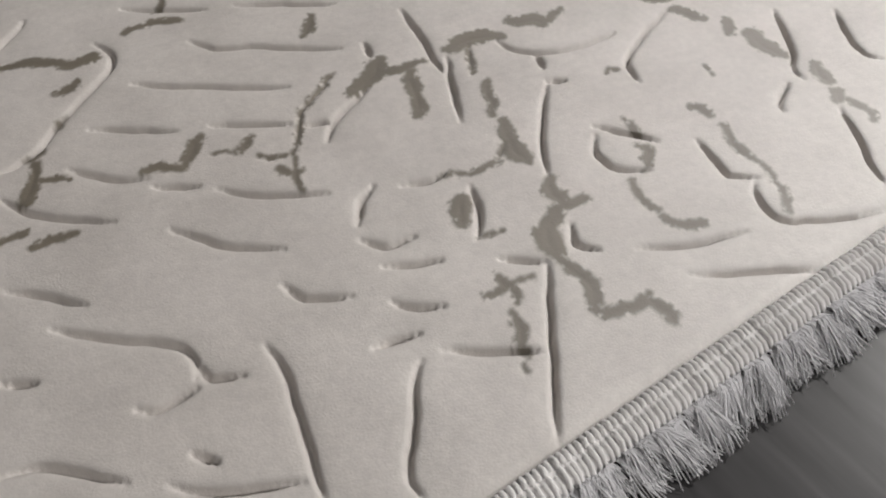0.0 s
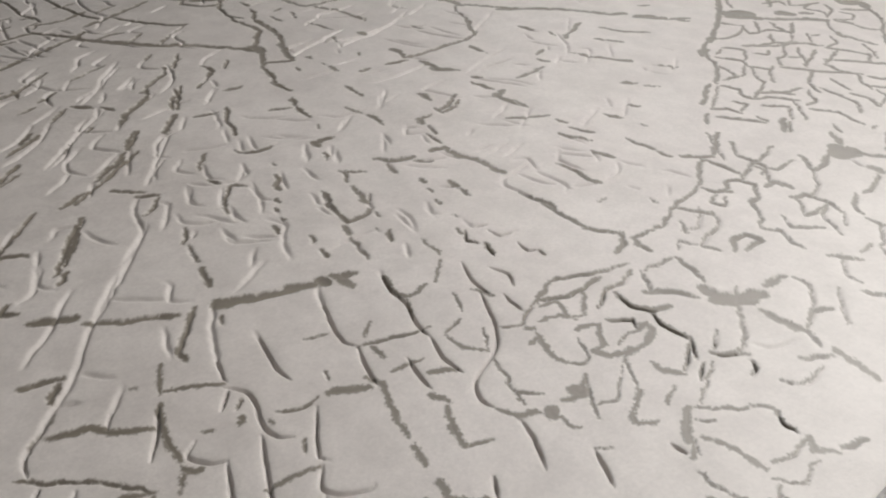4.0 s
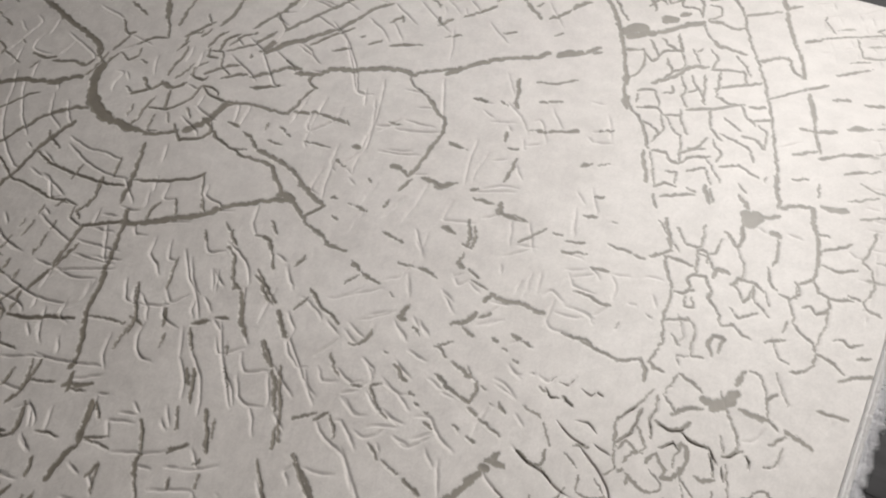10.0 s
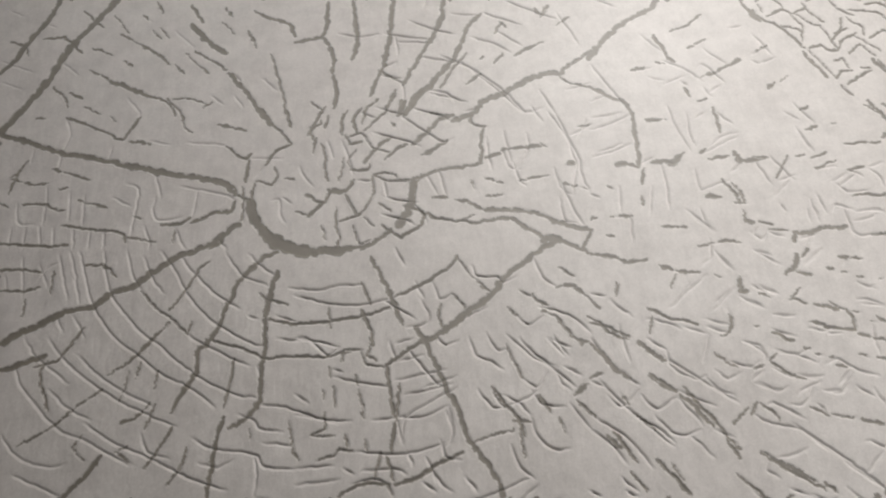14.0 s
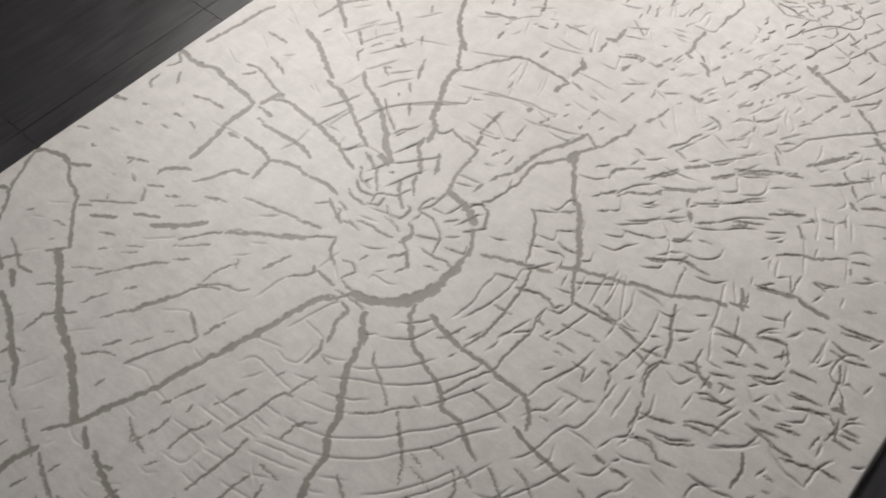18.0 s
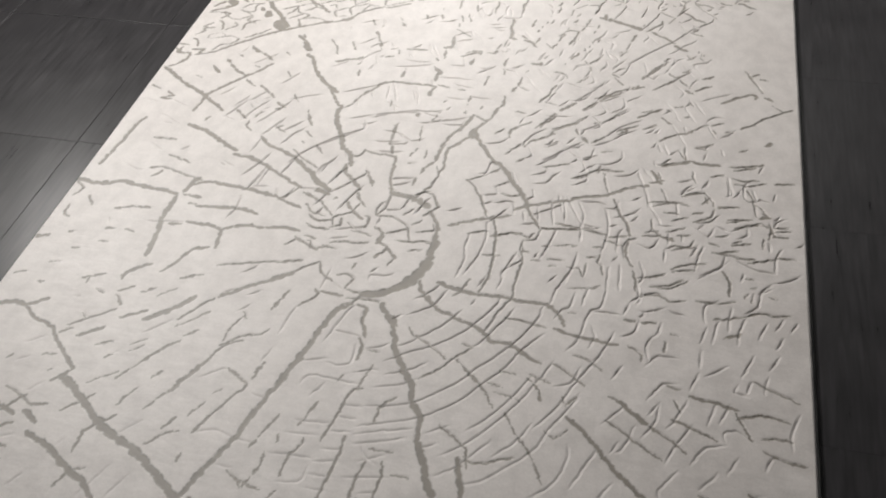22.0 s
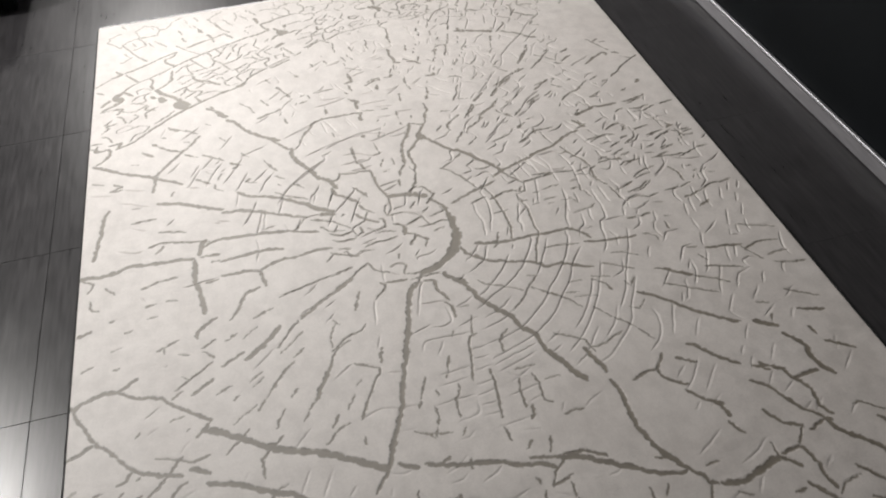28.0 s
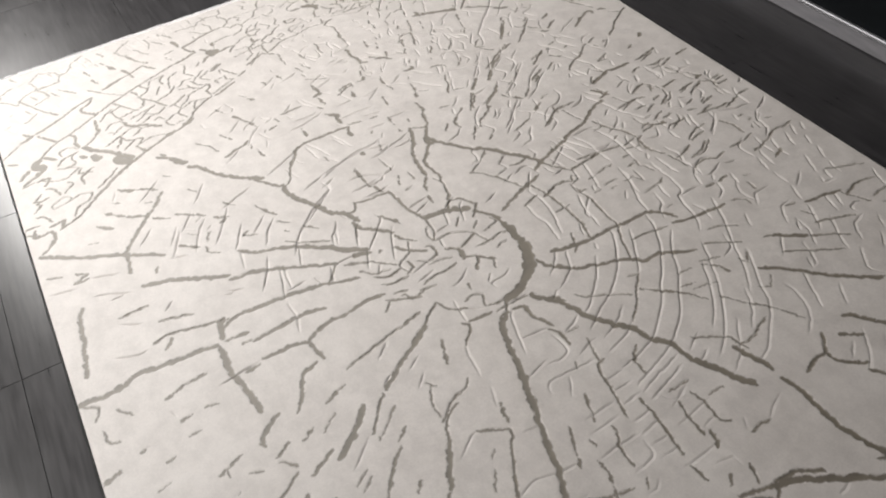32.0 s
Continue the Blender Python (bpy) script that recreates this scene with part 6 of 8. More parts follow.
vein(5, (-0.287, 1.134), (-0.253, 1.157))
vein(7, (-0.185, 1.083), (-0.205, 1.113), (-0.217, 1.141))
vein(6, (-0.223, 1.138), (-0.226, 1.119))
vein(10, (-0.246, 1.149), (-0.228, 1.159), (-0.207, 1.171))
vein(7, (-0.241, 1.163), (-0.213, 1.176))
vein(6, (-0.279, 1.205), (-0.263, 1.225))
vein(5, (-0.302, 1.249), (-0.317, 1.248))
vein(10, (-0.325, 1.261), (-0.291, 1.278), (-0.254, 1.292))
vein(11, (-0.257, 1.296), (-0.274, 1.320))
dash(13, (-0.274, 1.320), (-0.281, 1.347))
vein(15, (-0.290, 1.364), (-0.299, 1.408))
vein(10, (-0.220, 1.276), (-0.236, 1.299))
vein(15, (-0.191, 1.299), (-0.189, 1.310))
vein(6, (-0.186, 1.311), (-0.166, 1.316), (-0.146, 1.320), (-0.121, 1.320))
vein(5, (-0.067, 1.349), (-0.065, 1.365), (-0.038, 1.381), (-0.021, 1.384))
vein(5, (-0.068, 1.368), (-0.088, 1.379), (-0.106, 1.366))
vein(5, (-0.021, 1.384), (-0.005, 1.405), (0.001, 1.422), (0.017, 1.433))
vein(4, (0.003, 1.375), (-0.021, 1.375))
vein(4, (0.017, 1.433), (-0.007, 1.432), (-0.026, 1.433))
vein(5, (0.020, 1.436), (0.042, 1.439))
vein(4, (0.061, 1.429), (0.042, 1.439))
vein(6, (0.072, 1.407), (0.061, 1.429))
vein(11, (-0.279, 1.348), (-0.243, 1.360), (-0.222, 1.372))
vein(9, (-0.222, 1.372), (-0.188, 1.384), (-0.151, 1.391))
vein(7, (-0.151, 1.391), (-0.125, 1.392), (-0.104, 1.372))
vein(6, (-0.120, 1.394), (-0.102, 1.406), (-0.098, 1.427))
vein(6, (-0.098, 1.427), (-0.106, 1.447), (-0.111, 1.464))
vein(6, (-0.098, 1.427), (-0.075, 1.432), (-0.057, 1.416), (-0.067, 1.402), (-0.059, 1.391))
vein(4, (-0.075, 1.432), (-0.041, 1.436), (-0.021, 1.435))
vein(6, (-0.162, 1.396), (-0.160, 1.421), (-0.177, 1.455))
vein(6, (-0.227, 1.369), (-0.230, 1.393))
vein(5, (-0.189, 1.385), (-0.213, 1.415), (-0.231, 1.434))
vein(5, (-0.096, 1.371), (-0.073, 1.376))
vein(8, (0.054, 1.485), (0.035, 1.503), (0.020, 1.530))
vein(6, (0.019, 1.438), (0.024, 1.463), (0.036, 1.486))
vein(5, (-0.018, 1.455), (-0.028, 1.469), (-0.019, 1.482), (-0.032, 1.499))
vein(6, (-0.001, 1.498), (-0.011, 1.518))
vein(5, (-0.119, 1.456), (-0.116, 1.478))
vein(10, (-0.897, 1.044), (-0.875, 1.027))
vein(6, (-0.908, 1.078), (-0.869, 1.107), (-0.847, 1.126))
vein(12, (-0.847, 1.126), (-0.805, 1.146))
vein(11, (-0.796, 1.149), (-0.747, 1.172), (-0.701, 1.197))
vein(9, (-0.701, 1.197), (-0.658, 1.222), (-0.612, 1.241))
vein(8, (-0.658, 1.193), (-0.623, 1.213), (-0.609, 1.236))
vein(11, (-0.756, 1.073), (-0.775, 1.102), (-0.795, 1.137))
vein(11, (-0.810, 1.144), (-0.833, 1.171))
vein(11, (-0.620, 1.138), (-0.649, 1.173), (-0.650, 1.196))
vein(8, (-0.720, 1.210), (-0.741, 1.240))
vein(5, (-0.522, 1.192), (-0.564, 1.232), (-0.586, 1.257))
vein(8, (-0.583, 1.258), (-0.612, 1.289))
vein(12, (-0.570, 1.261), (-0.528, 1.280), (-0.500, 1.291))
vein(7, (-0.500, 1.291), (-0.458, 1.305), (-0.420, 1.323))
vein(9, (-0.397, 1.279), (-0.423, 1.316))
vein(7, (-0.404, 1.324), (-0.431, 1.358))
vein(9, (-0.468, 1.271), (-0.471, 1.286), (-0.473, 1.302), (-0.488, 1.337))
vein(5, (-0.334, 1.294), (-0.345, 1.321))
vein(5, (-0.344, 1.342), (-0.311, 1.351))
groove((-0.399, 1.245), (-0.435, 1.285))
groove((-0.202, 1.324), (-0.200, 1.351))
groove((-0.210, 1.435), (-0.204, 1.445))
vein(13, (-0.617, 0.411), (-0.665, 0.446), (-0.700, 0.468), (-0.749, 0.496), (-0.800, 0.523), (-0.845, 0.555), (-0.890, 0.586))
vein(11, (-0.706, 0.395), (-0.700, 0.443), (-0.700, 0.468))
vein(11, (-0.700, 0.468), (-0.674, 0.506), (-0.640, 0.549), (-0.597, 0.596))
vein(11, (-0.590, 0.604), (-0.565, 0.636), (-0.551, 0.657))
groove((-0.716, 0.326), (-0.772, 0.358), (-0.804, 0.367))
groove((-0.728, 0.411), (-0.802, 0.438))
vein(10, (-0.802, 0.438), (-0.835, 0.438), (-0.801, 0.455), (-0.824, 0.472))
groove((-0.827, 0.418), (-0.898, 0.432))
vein(7, (-0.857, 0.480), (-0.890, 0.497))
groove((-0.738, 0.332), (-0.771, 0.331))
dash(7, (-0.749, 0.553), (-0.771, 0.561))
dash(11, (-0.704, 0.587), (-0.738, 0.616))
dash(9, (-0.564, 0.537), (-0.601, 0.564))
vein(8, (-0.502, 0.510), (-0.547, 0.543))
dash(9, (-0.615, 0.584), (-0.652, 0.603), (-0.705, 0.656))
dash(8, (-0.658, 0.675), (-0.680, 0.689))
groove((-0.660, 0.475), (-0.618, 0.526))
groove((-0.591, 0.433), (-0.558, 0.493))
groove((-0.616, 0.646), (-0.546, 0.713))
groove((-0.675, 0.693), (-0.668, 0.712), (-0.659, 0.734))
dash(11, (-0.556, 0.669), (-0.571, 0.683), (-0.587, 0.697), (-0.604, 0.705), (-0.623, 0.711), (-0.639, 0.725), (-0.652, 0.736))
dash(9, (-0.512, 0.710), (-0.527, 0.720))
dash(8, (-0.587, 0.630), (-0.604, 0.639))
vein(8, (-0.471, 0.601), (-0.487, 0.624))
vein(21, (-0.456, 0.741), (-0.469, 0.757), (-0.481, 0.774), (-0.488, 0.785))
vein(12, (-0.485, 0.787), (-0.502, 0.800), (-0.520, 0.813))
vein(9, (-0.497, 0.807), (-0.507, 0.821))
groove((-0.265, 0.897), (-0.256, 0.912))
groove((-0.338, 0.912), (-0.319, 0.923), (-0.300, 0.932), (-0.277, 0.943))
dash(9, (-0.292, 0.910), (-0.304, 0.934))
groove((-0.283, 0.902), (-0.292, 0.917))
groove((-0.256, 0.912), (-0.270, 0.946))
vein(11, (-0.880, 0.593), (-0.842, 0.636), (-0.845, 0.672), (-0.886, 0.667), (-0.884, 0.698))
vein(8, (-0.876, 0.673), (-0.894, 0.684), (-0.912, 0.695), (-0.904, 0.713), (-0.886, 0.714), (-0.869, 0.712))
dash(10, (-0.187, 0.913), (-0.202, 0.933))
dash(7, (-0.205, 0.944), (-0.219, 0.964))
dash(9, (-0.131, 0.970), (-0.134, 0.986))
groove((-0.146, 0.957), (-0.096, 0.988), (-0.085, 0.987))
groove((-0.125, 0.936), (-0.103, 0.960))
dash(9, (-0.077, 0.969), (-0.081, 0.991))
dash(9, (-0.085, 1.018), (-0.088, 1.033))
groove((-0.085, 0.950), (-0.045, 0.964), (-0.019, 0.973))
dash(10, (-0.014, 0.933), (-0.015, 0.951))
dash(9, (-0.007, 0.964), (-0.019, 0.997))
vein(7, (0.132, 0.830), (0.140, 0.853))
groove((0.146, 0.824), (0.160, 0.811))
dash(9, (-0.020, 0.849), (-0.015, 0.880))
vein(6, (0.034, 0.885), (-0.017, 0.918))
groove((0.042, 0.886), (0.032, 0.922))
vein(7, (0.707, 0.108), (0.678, 0.117), (0.658, 0.137))
groove((0.706, 0.156), (0.671, 0.153))
groove((0.716, 0.192), (0.708, 0.246))
vein(6, (0.716, 0.202), (0.682, 0.200))
vein(6, (0.712, 0.242), (0.672, 0.237), (0.641, 0.231))
vein(4, (0.685, 0.242), (0.676, 0.269), (0.668, 0.286))
groove((0.657, 0.196), (0.648, 0.215), (0.640, 0.235), (0.636, 0.251))
vein(9, (0.641, 0.303), (0.660, 0.312), (0.672, 0.317))
vein(9, (0.666, 0.305), (0.656, 0.323), (0.642, 0.348))
groove((0.651, 0.372), (0.644, 0.387))
groove((0.659, 0.430), (0.648, 0.458))
vein(7, (0.652, 0.472), (0.669, 0.488), (0.687, 0.502), (0.702, 0.511))
groove((0.651, 0.372), (0.676, 0.380), (0.698, 0.392))
vein(12, (0.667, 0.373), (0.702, 0.388), (0.735, 0.403))
vein(11, (0.735, 0.403), (0.772, 0.397), (0.813, 0.399))
vein(4, (0.725, 0.405), (0.719, 0.434), (0.720, 0.456))
groove((0.719, 0.465), (0.712, 0.484), (0.704, 0.503), (0.695, 0.521), (0.679, 0.546))
groove((0.700, 0.564), (0.691, 0.582))
vein(5, (0.710, 0.582), (0.727, 0.587))
groove((0.744, 0.563), (0.719, 0.608), (0.711, 0.629))
groove((0.711, 0.629), (0.723, 0.645), (0.721, 0.668))
vein(4, (0.733, 0.634), (0.725, 0.655))
groove((0.762, 0.606), (0.736, 0.657))
vein(9, (0.702, 0.511), (0.720, 0.516), (0.736, 0.528))
groove((0.720, 0.516), (0.714, 0.543))
vein(4, (0.728, 0.522), (0.755, 0.545), (0.776, 0.559))
groove((0.772, 0.570), (0.789, 0.593), (0.817, 0.594))
vein(6, (0.785, 0.557), (0.816, 0.573))
groove((0.798, 0.504), (0.777, 0.551))
vein(7, (0.798, 0.524), (0.790, 0.538))
groove((0.809, 0.507), (0.831, 0.525), (0.850, 0.546))
vein(5, (0.792, 0.481), (0.764, 0.465), (0.747, 0.460))
groove((0.769, 0.453), (0.786, 0.480))
groove((0.821, 0.439), (0.812, 0.462))
vein(6, (0.822, 0.535), (0.838, 0.539))
vein(6, (0.723, 0.266), (0.751, 0.281), (0.775, 0.290))
groove((0.719, 0.270), (0.733, 0.299), (0.748, 0.310))
vein(4, (0.753, 0.321), (0.744, 0.346), (0.742, 0.364))
groove((0.771, 0.303), (0.785, 0.337))
groove((0.770, 0.414), (0.776, 0.438))
vein(12, (0.707, 0.108), (0.692, 0.112))
vein(5, (0.652, 0.172), (0.655, 0.130))
vein(14, (-0.909, 0.063), (-0.886, 0.061), (-0.842, 0.056), (-0.805, 0.061), (-0.779, 0.077), (-0.733, 0.069), (-0.691, 0.065), (-0.642, 0.063), (-0.597, 0.054))
vein(16, (-0.580, 0.068), (-0.572, 0.107), (-0.557, 0.125))
vein(16, (-0.594, 0.050), (-0.596, 0.004), (-0.597, -0.041), (-0.585, -0.090), (-0.580, -0.130), (-0.575, -0.169))
vein(9, (-0.572, 0.095), (-0.553, 0.104), (-0.534, 0.112), (-0.518, 0.114))
vein(8, (-0.722, 0.140), (-0.680, 0.149), (-0.619, 0.133), (-0.585, 0.125), (-0.551, 0.117))
groove((-0.810, 0.150), (-0.762, 0.129), (-0.733, 0.130))
vein(9, (-0.698, 0.109), (-0.679, 0.135))
vein(7, (-0.690, 0.199), (-0.654, 0.191), (-0.615, 0.178))
vein(8, (-0.768, 0.262), (-0.701, 0.266))
groove((-0.771, 0.240), (-0.722, 0.215))
vein(15, (-0.691, 0.334), (-0.629, 0.316), (-0.579, 0.287), (-0.531, 0.259))
vein(13, (-0.531, 0.259), (-0.504, 0.249))
vein(12, (-0.874, 0.129), (-0.870, 0.150), (-0.867, 0.171), (-0.864, 0.192), (-0.861, 0.213), (-0.858, 0.234), (-0.855, 0.255), (-0.853, 0.276), (-0.851, 0.297), (-0.850, 0.318), (-0.837, 0.345))
dash(8, (-0.575, 0.420), (-0.532, 0.386))
vein(7, (-0.518, 0.379), (-0.519, 0.357), (-0.505, 0.344), (-0.495, 0.337))
dash(7, (-0.651, 0.360), (-0.643, 0.377))
groove((-0.613, 0.390), (-0.562, 0.373))
groove((-0.668, 0.222), (-0.645, 0.245))
groove((-0.531, 0.192), (-0.512, 0.185))
dash(10, (-0.580, 0.057), (-0.560, 0.055), (-0.540, 0.053), (-0.524, 0.051))
dash(9, (-0.548, 0.026), (-0.527, 0.026))
groove((-0.631, -0.056), (-0.610, -0.053), (-0.590, -0.049), (-0.569, -0.046), (-0.548, -0.044), (-0.535, -0.043))
dash(10, (-0.568, -0.054), (-0.548, -0.051), (-0.535, -0.049))
vein(12, (-0.603, -0.243), (-0.592, -0.226), (-0.577, -0.211), (-0.560, -0.198), (-0.549, -0.193))
vein(9, (-0.607, -0.239), (-0.599, -0.254))
dash(9, (-0.700, -0.268), (-0.648, -0.244))
vein(7, (-0.685, -0.265), (-0.685, -0.281))
vein(7, (-0.901, 0.054), (-0.870, 0.031), (-0.884, 0.001))
vein(6, (-0.840, 0.008), (-0.811, -0.026))
vein(7, (-0.876, -0.031), (-0.874, -0.066), (-0.852, -0.079))
dash(11, (-0.906, -0.161), (-0.869, -0.148))
dash(9, (-0.819, -0.127), (-0.802, -0.124))
dash(10, (-0.726, -0.100), (-0.703, -0.094))
dash(8, (-0.675, -0.094), (-0.648, -0.097))
dash(8, (-0.740, -0.028), (-0.696, -0.012), (-0.643, -0.006))
groove((-0.740, -0.062), (-0.733, -0.081))
dash(7, (-0.726, -0.144), (-0.700, -0.143))
dash(7, (-0.817, -0.235), (-0.785, -0.227))
dash(7, (-0.887, -0.283), (-0.858, -0.273))
dash(7, (-0.812, -0.300), (-0.795, -0.298))
dash(7, (-0.781, -0.180), (-0.764, -0.177))
dash(7, (-0.692, -0.328), (-0.679, -0.322))
vein(6, (-0.649, -0.294), (-0.622, -0.304))
vein(7, (-0.590, -0.290), (-0.572, -0.280), (-0.555, -0.270))
vein(15, (-0.874, -0.383), (-0.831, -0.369), (-0.798, -0.373))
vein(11, (-0.798, -0.373), (-0.778, -0.364), (-0.750, -0.345))
vein(10, (-0.798, -0.373), (-0.781, -0.385), (-0.770, -0.392))
vein(11, (-0.773, -0.393), (-0.757, -0.404), (-0.737, -0.410), (-0.716, -0.413), (-0.695, -0.421), (-0.680, -0.437), (-0.665, -0.453), (-0.649, -0.466), (-0.633, -0.479), (-0.616, -0.492), (-0.600, -0.506), (-0.580, -0.522))
vein(13, (-0.181, -0.760), (-0.162, -0.772), (-0.144, -0.782))
dash(9, (-0.613, -0.560), (-0.598, -0.544), (-0.581, -0.524))
groove((-0.655, -0.597), (-0.631, -0.568))
dash(6, (-0.674, -0.499), (-0.644, -0.493))
groove((-0.727, -0.527), (-0.702, -0.507))
dash(7, (-0.636, -0.537), (-0.630, -0.530))
dash(7, (-0.627, -0.625), (-0.590, -0.618))
groove((-0.733, -0.476), (-0.696, -0.449))
vein(7, (-0.660, -0.410), (-0.643, -0.398), (-0.626, -0.386), (-0.609, -0.374), (-0.592, -0.362), (-0.575, -0.350), (-0.565, -0.343))
vein(7, (-0.587, -0.303), (-0.573, -0.318), (-0.563, -0.330))
dash(4, (-0.645, -0.369), (-0.620, -0.386))
dash(9, (-0.667, -0.432), (-0.646, -0.416))
vein(11, (-0.622, -0.436), (-0.604, -0.424), (-0.587, -0.412), (-0.569, -0.400))
vein(9, (-0.205, -0.766), (-0.216, -0.783), (-0.229, -0.798), (-0.245, -0.817))
vein(7, (-0.418, -0.829), (-0.400, -0.807))
groove((-0.302, -0.812), (-0.285, -0.790))
vein(4, (-0.385, -0.806), (-0.357, -0.819), (-0.318, -0.827))
vein(7, (-0.294, -0.828), (-0.266, -0.842))
groove((-0.210, -0.774), (-0.184, -0.787), (-0.146, -0.781))
vein(8, (0.735, 0.706), (0.752, 0.717), (0.769, 0.728), (0.779, 0.734))
groove((0.752, 0.659), (0.770, 0.671), (0.787, 0.682), (0.806, 0.691), (0.826, 0.700), (0.841, 0.707))
vein(10, (0.810, 0.661), (0.882, 0.709), (0.903, 0.703), (0.899, 0.691))
vein(7, (0.862, 0.554), (0.878, 0.565), (0.894, 0.578), (0.908, 0.592), (0.923, 0.606), (0.940, 0.618), (0.957, 0.630), (0.975, 0.642), (0.999, 0.657))
vein(8, (0.871, 0.821), (0.881, 0.802), (0.890, 0.782), (0.897, 0.766))
vein(6, (0.897, 0.766), (0.920, 0.722))
vein(8, (0.754, 0.762), (0.772, 0.774), (0.782, 0.781))
vein(8, (0.891, 0.796), (0.908, 0.808))
vein(8, (0.914, 0.785), (0.935, 0.783))
dash(9, (0.944, 0.669), (0.968, 0.649))
vein(10, (0.924, 0.702), (0.946, 0.691))
vein(7, (0.835, 0.396), (0.856, 0.398), (0.876, 0.402), (0.896, 0.408), (0.920, 0.414))
dash(9, (0.860, 0.459), (0.881, 0.471))
vein(12, (0.927, 0.496), (0.939, 0.503))
vein(6, (0.750, 0.207), (0.774, 0.215))
vein(6, (0.772, 0.246), (0.790, 0.272))
vein(6, (0.779, 0.271), (0.785, 0.252))
groove((0.834, 0.275), (0.837, 0.311), (0.831, 0.335))
groove((0.876, 0.278), (0.872, 0.319), (0.884, 0.351))
vein(6, (0.812, 0.238), (0.859, 0.249))
vein(7, (0.846, 0.352), (0.872, 0.346), (0.908, 0.354))
vein(7, (0.947, 0.346), (0.994, 0.354))
vein(5, (0.754, 0.177), (0.796, 0.205), (0.801, 0.233))
vein(6, (0.717, 0.125), (0.748, 0.132))
groove((0.766, 0.157), (0.780, 0.173))
groove((0.731, 0.108), (0.729, 0.132))
vein(6, (0.711, 0.090), (0.743, 0.089), (0.765, 0.095))
groove((0.692, 0.033), (0.692, 0.053), (0.691, 0.069))
groove((0.694, 0.076), (0.716, 0.093))
vein(6, (0.791, 0.112), (0.817, 0.108))
vein(7, (0.845, 0.114), (0.890, 0.128))
groove((0.845, 0.162), (0.886, 0.190), (0.922, 0.191))
groove((0.857, 0.136), (0.882, 0.156), (0.882, 0.180))
vein(6, (0.835, 0.199), (0.893, 0.210))
groove((0.899, 0.263), (0.911, 0.286), (0.939, 0.273))
vein(11, (0.909, 0.218), (0.937, 0.226))
vein(5, (0.880, 0.314), (0.893, 0.286), (0.902, 0.222))
vein(6, (0.931, 0.203), (0.946, 0.163))
groove((0.941, 0.184), (0.952, 0.213), (0.974, 0.224))
vein(6, (0.948, 0.179), (0.982, 0.183))
vein(6, (0.941, 0.160), (0.976, 0.161))
groove((1.013, 0.148), (0.994, 0.131))
vein(4, (0.916, 0.117), (0.920, 0.150))
groove((0.634, -0.034), (0.643, -0.076), (0.637, -0.094))
vein(6, (0.623, -0.010), (0.630, -0.029), (0.632, -0.050), (0.633, -0.066))
vein(5, (0.665, -0.050), (0.709, -0.037), (0.738, -0.015))
vein(5, (0.666, -0.019), (0.698, -0.004))
vein(5, (0.713, 0.007), (0.764, 0.020))
groove((0.764, 0.020), (0.772, 0.071), (0.782, 0.100))
groove((0.772, -0.006), (0.810, 0.027), (0.841, 0.065))
vein(8, (0.827, 0.028), (0.842, -0.002), (0.844, -0.045))
vein(5, (0.817, 0.085), (0.861, 0.098))
vein(6, (0.856, 0.073), (0.902, 0.079))
vein(6, (0.883, 0.062), (0.947, 0.086))
groove((0.858, 0.066), (0.898, 0.047), (0.946, 0.041))
groove((0.946, 0.041), (0.947, 0.086), (0.961, 0.123))
vein(6, (0.945, 0.092), (0.991, 0.092))
groove((0.869, 0.004), (0.874, 0.028))
dash(6, (0.878, 0.015), (0.895, 0.013))
dash(5, (0.891, -0.015), (0.901, -0.010))
groove((0.616, -0.141), (0.621, -0.120), (0.624, -0.108))
groove((0.624, -0.108), (0.645, -0.082), (0.682, -0.065), (0.704, -0.076))
vein(7, (0.650, -0.080), (0.684, -0.071), (0.713, -0.087))
groove((0.648, -0.125), (0.666, -0.124), (0.707, -0.104))
vein(6, (0.713, -0.087), (0.746, -0.078))
groove((0.650, -0.146), (0.661, -0.127))
groove((0.613, -0.207), (0.641, -0.187), (0.652, -0.152))
vein(6, (0.654, -0.159), (0.687, -0.150))
vein(7, (0.617, -0.155), (0.642, -0.157))
vein(5, (0.769, -0.074), (0.821, -0.071), (0.858, -0.060))
groove((0.793, -0.133), (0.790, -0.086), (0.824, -0.062))
vein(6, (0.811, -0.117), (0.833, -0.114), (0.870, -0.103))
groove((0.878, -0.092), (0.905, -0.065), (0.915, -0.018), (0.937, 0.007))
vein(6, (0.870, -0.103), (0.909, -0.084), (0.944, -0.087), (0.975, -0.079))
groove((0.942, 0.010), (0.982, 0.029), (1.001, 0.046))
groove((0.906, -0.029), (0.935, -0.008))
dash(5, (0.930, -0.032), (0.948, -0.037))
dash(5, (0.876, -0.044), (0.885, -0.032))
groove((0.784, -0.193), (0.797, -0.145))
groove((0.810, -0.186), (0.816, -0.150), (0.823, -0.119))
groove((0.844, -0.150), (0.846, -0.100), (0.851, -0.077))
groove((0.864, -0.180), (0.868, -0.138), (0.881, -0.104))
groove((0.907, -0.158), (0.927, -0.109))
groove((0.943, -0.128), (0.961, -0.092))
groove((0.975, -0.125), (0.990, -0.098))
groove((0.945, -0.179), (0.959, -0.146))
dash(6, (0.833, -0.169), (0.872, -0.149))
groove((0.789, -0.210), (0.787, -0.256))
groove((0.690, -0.191), (0.700, -0.151))
groove((0.679, -0.257), (0.671, -0.220), (0.688, -0.185))
vein(5, (0.632, -0.226), (0.663, -0.245), (0.664, -0.264))
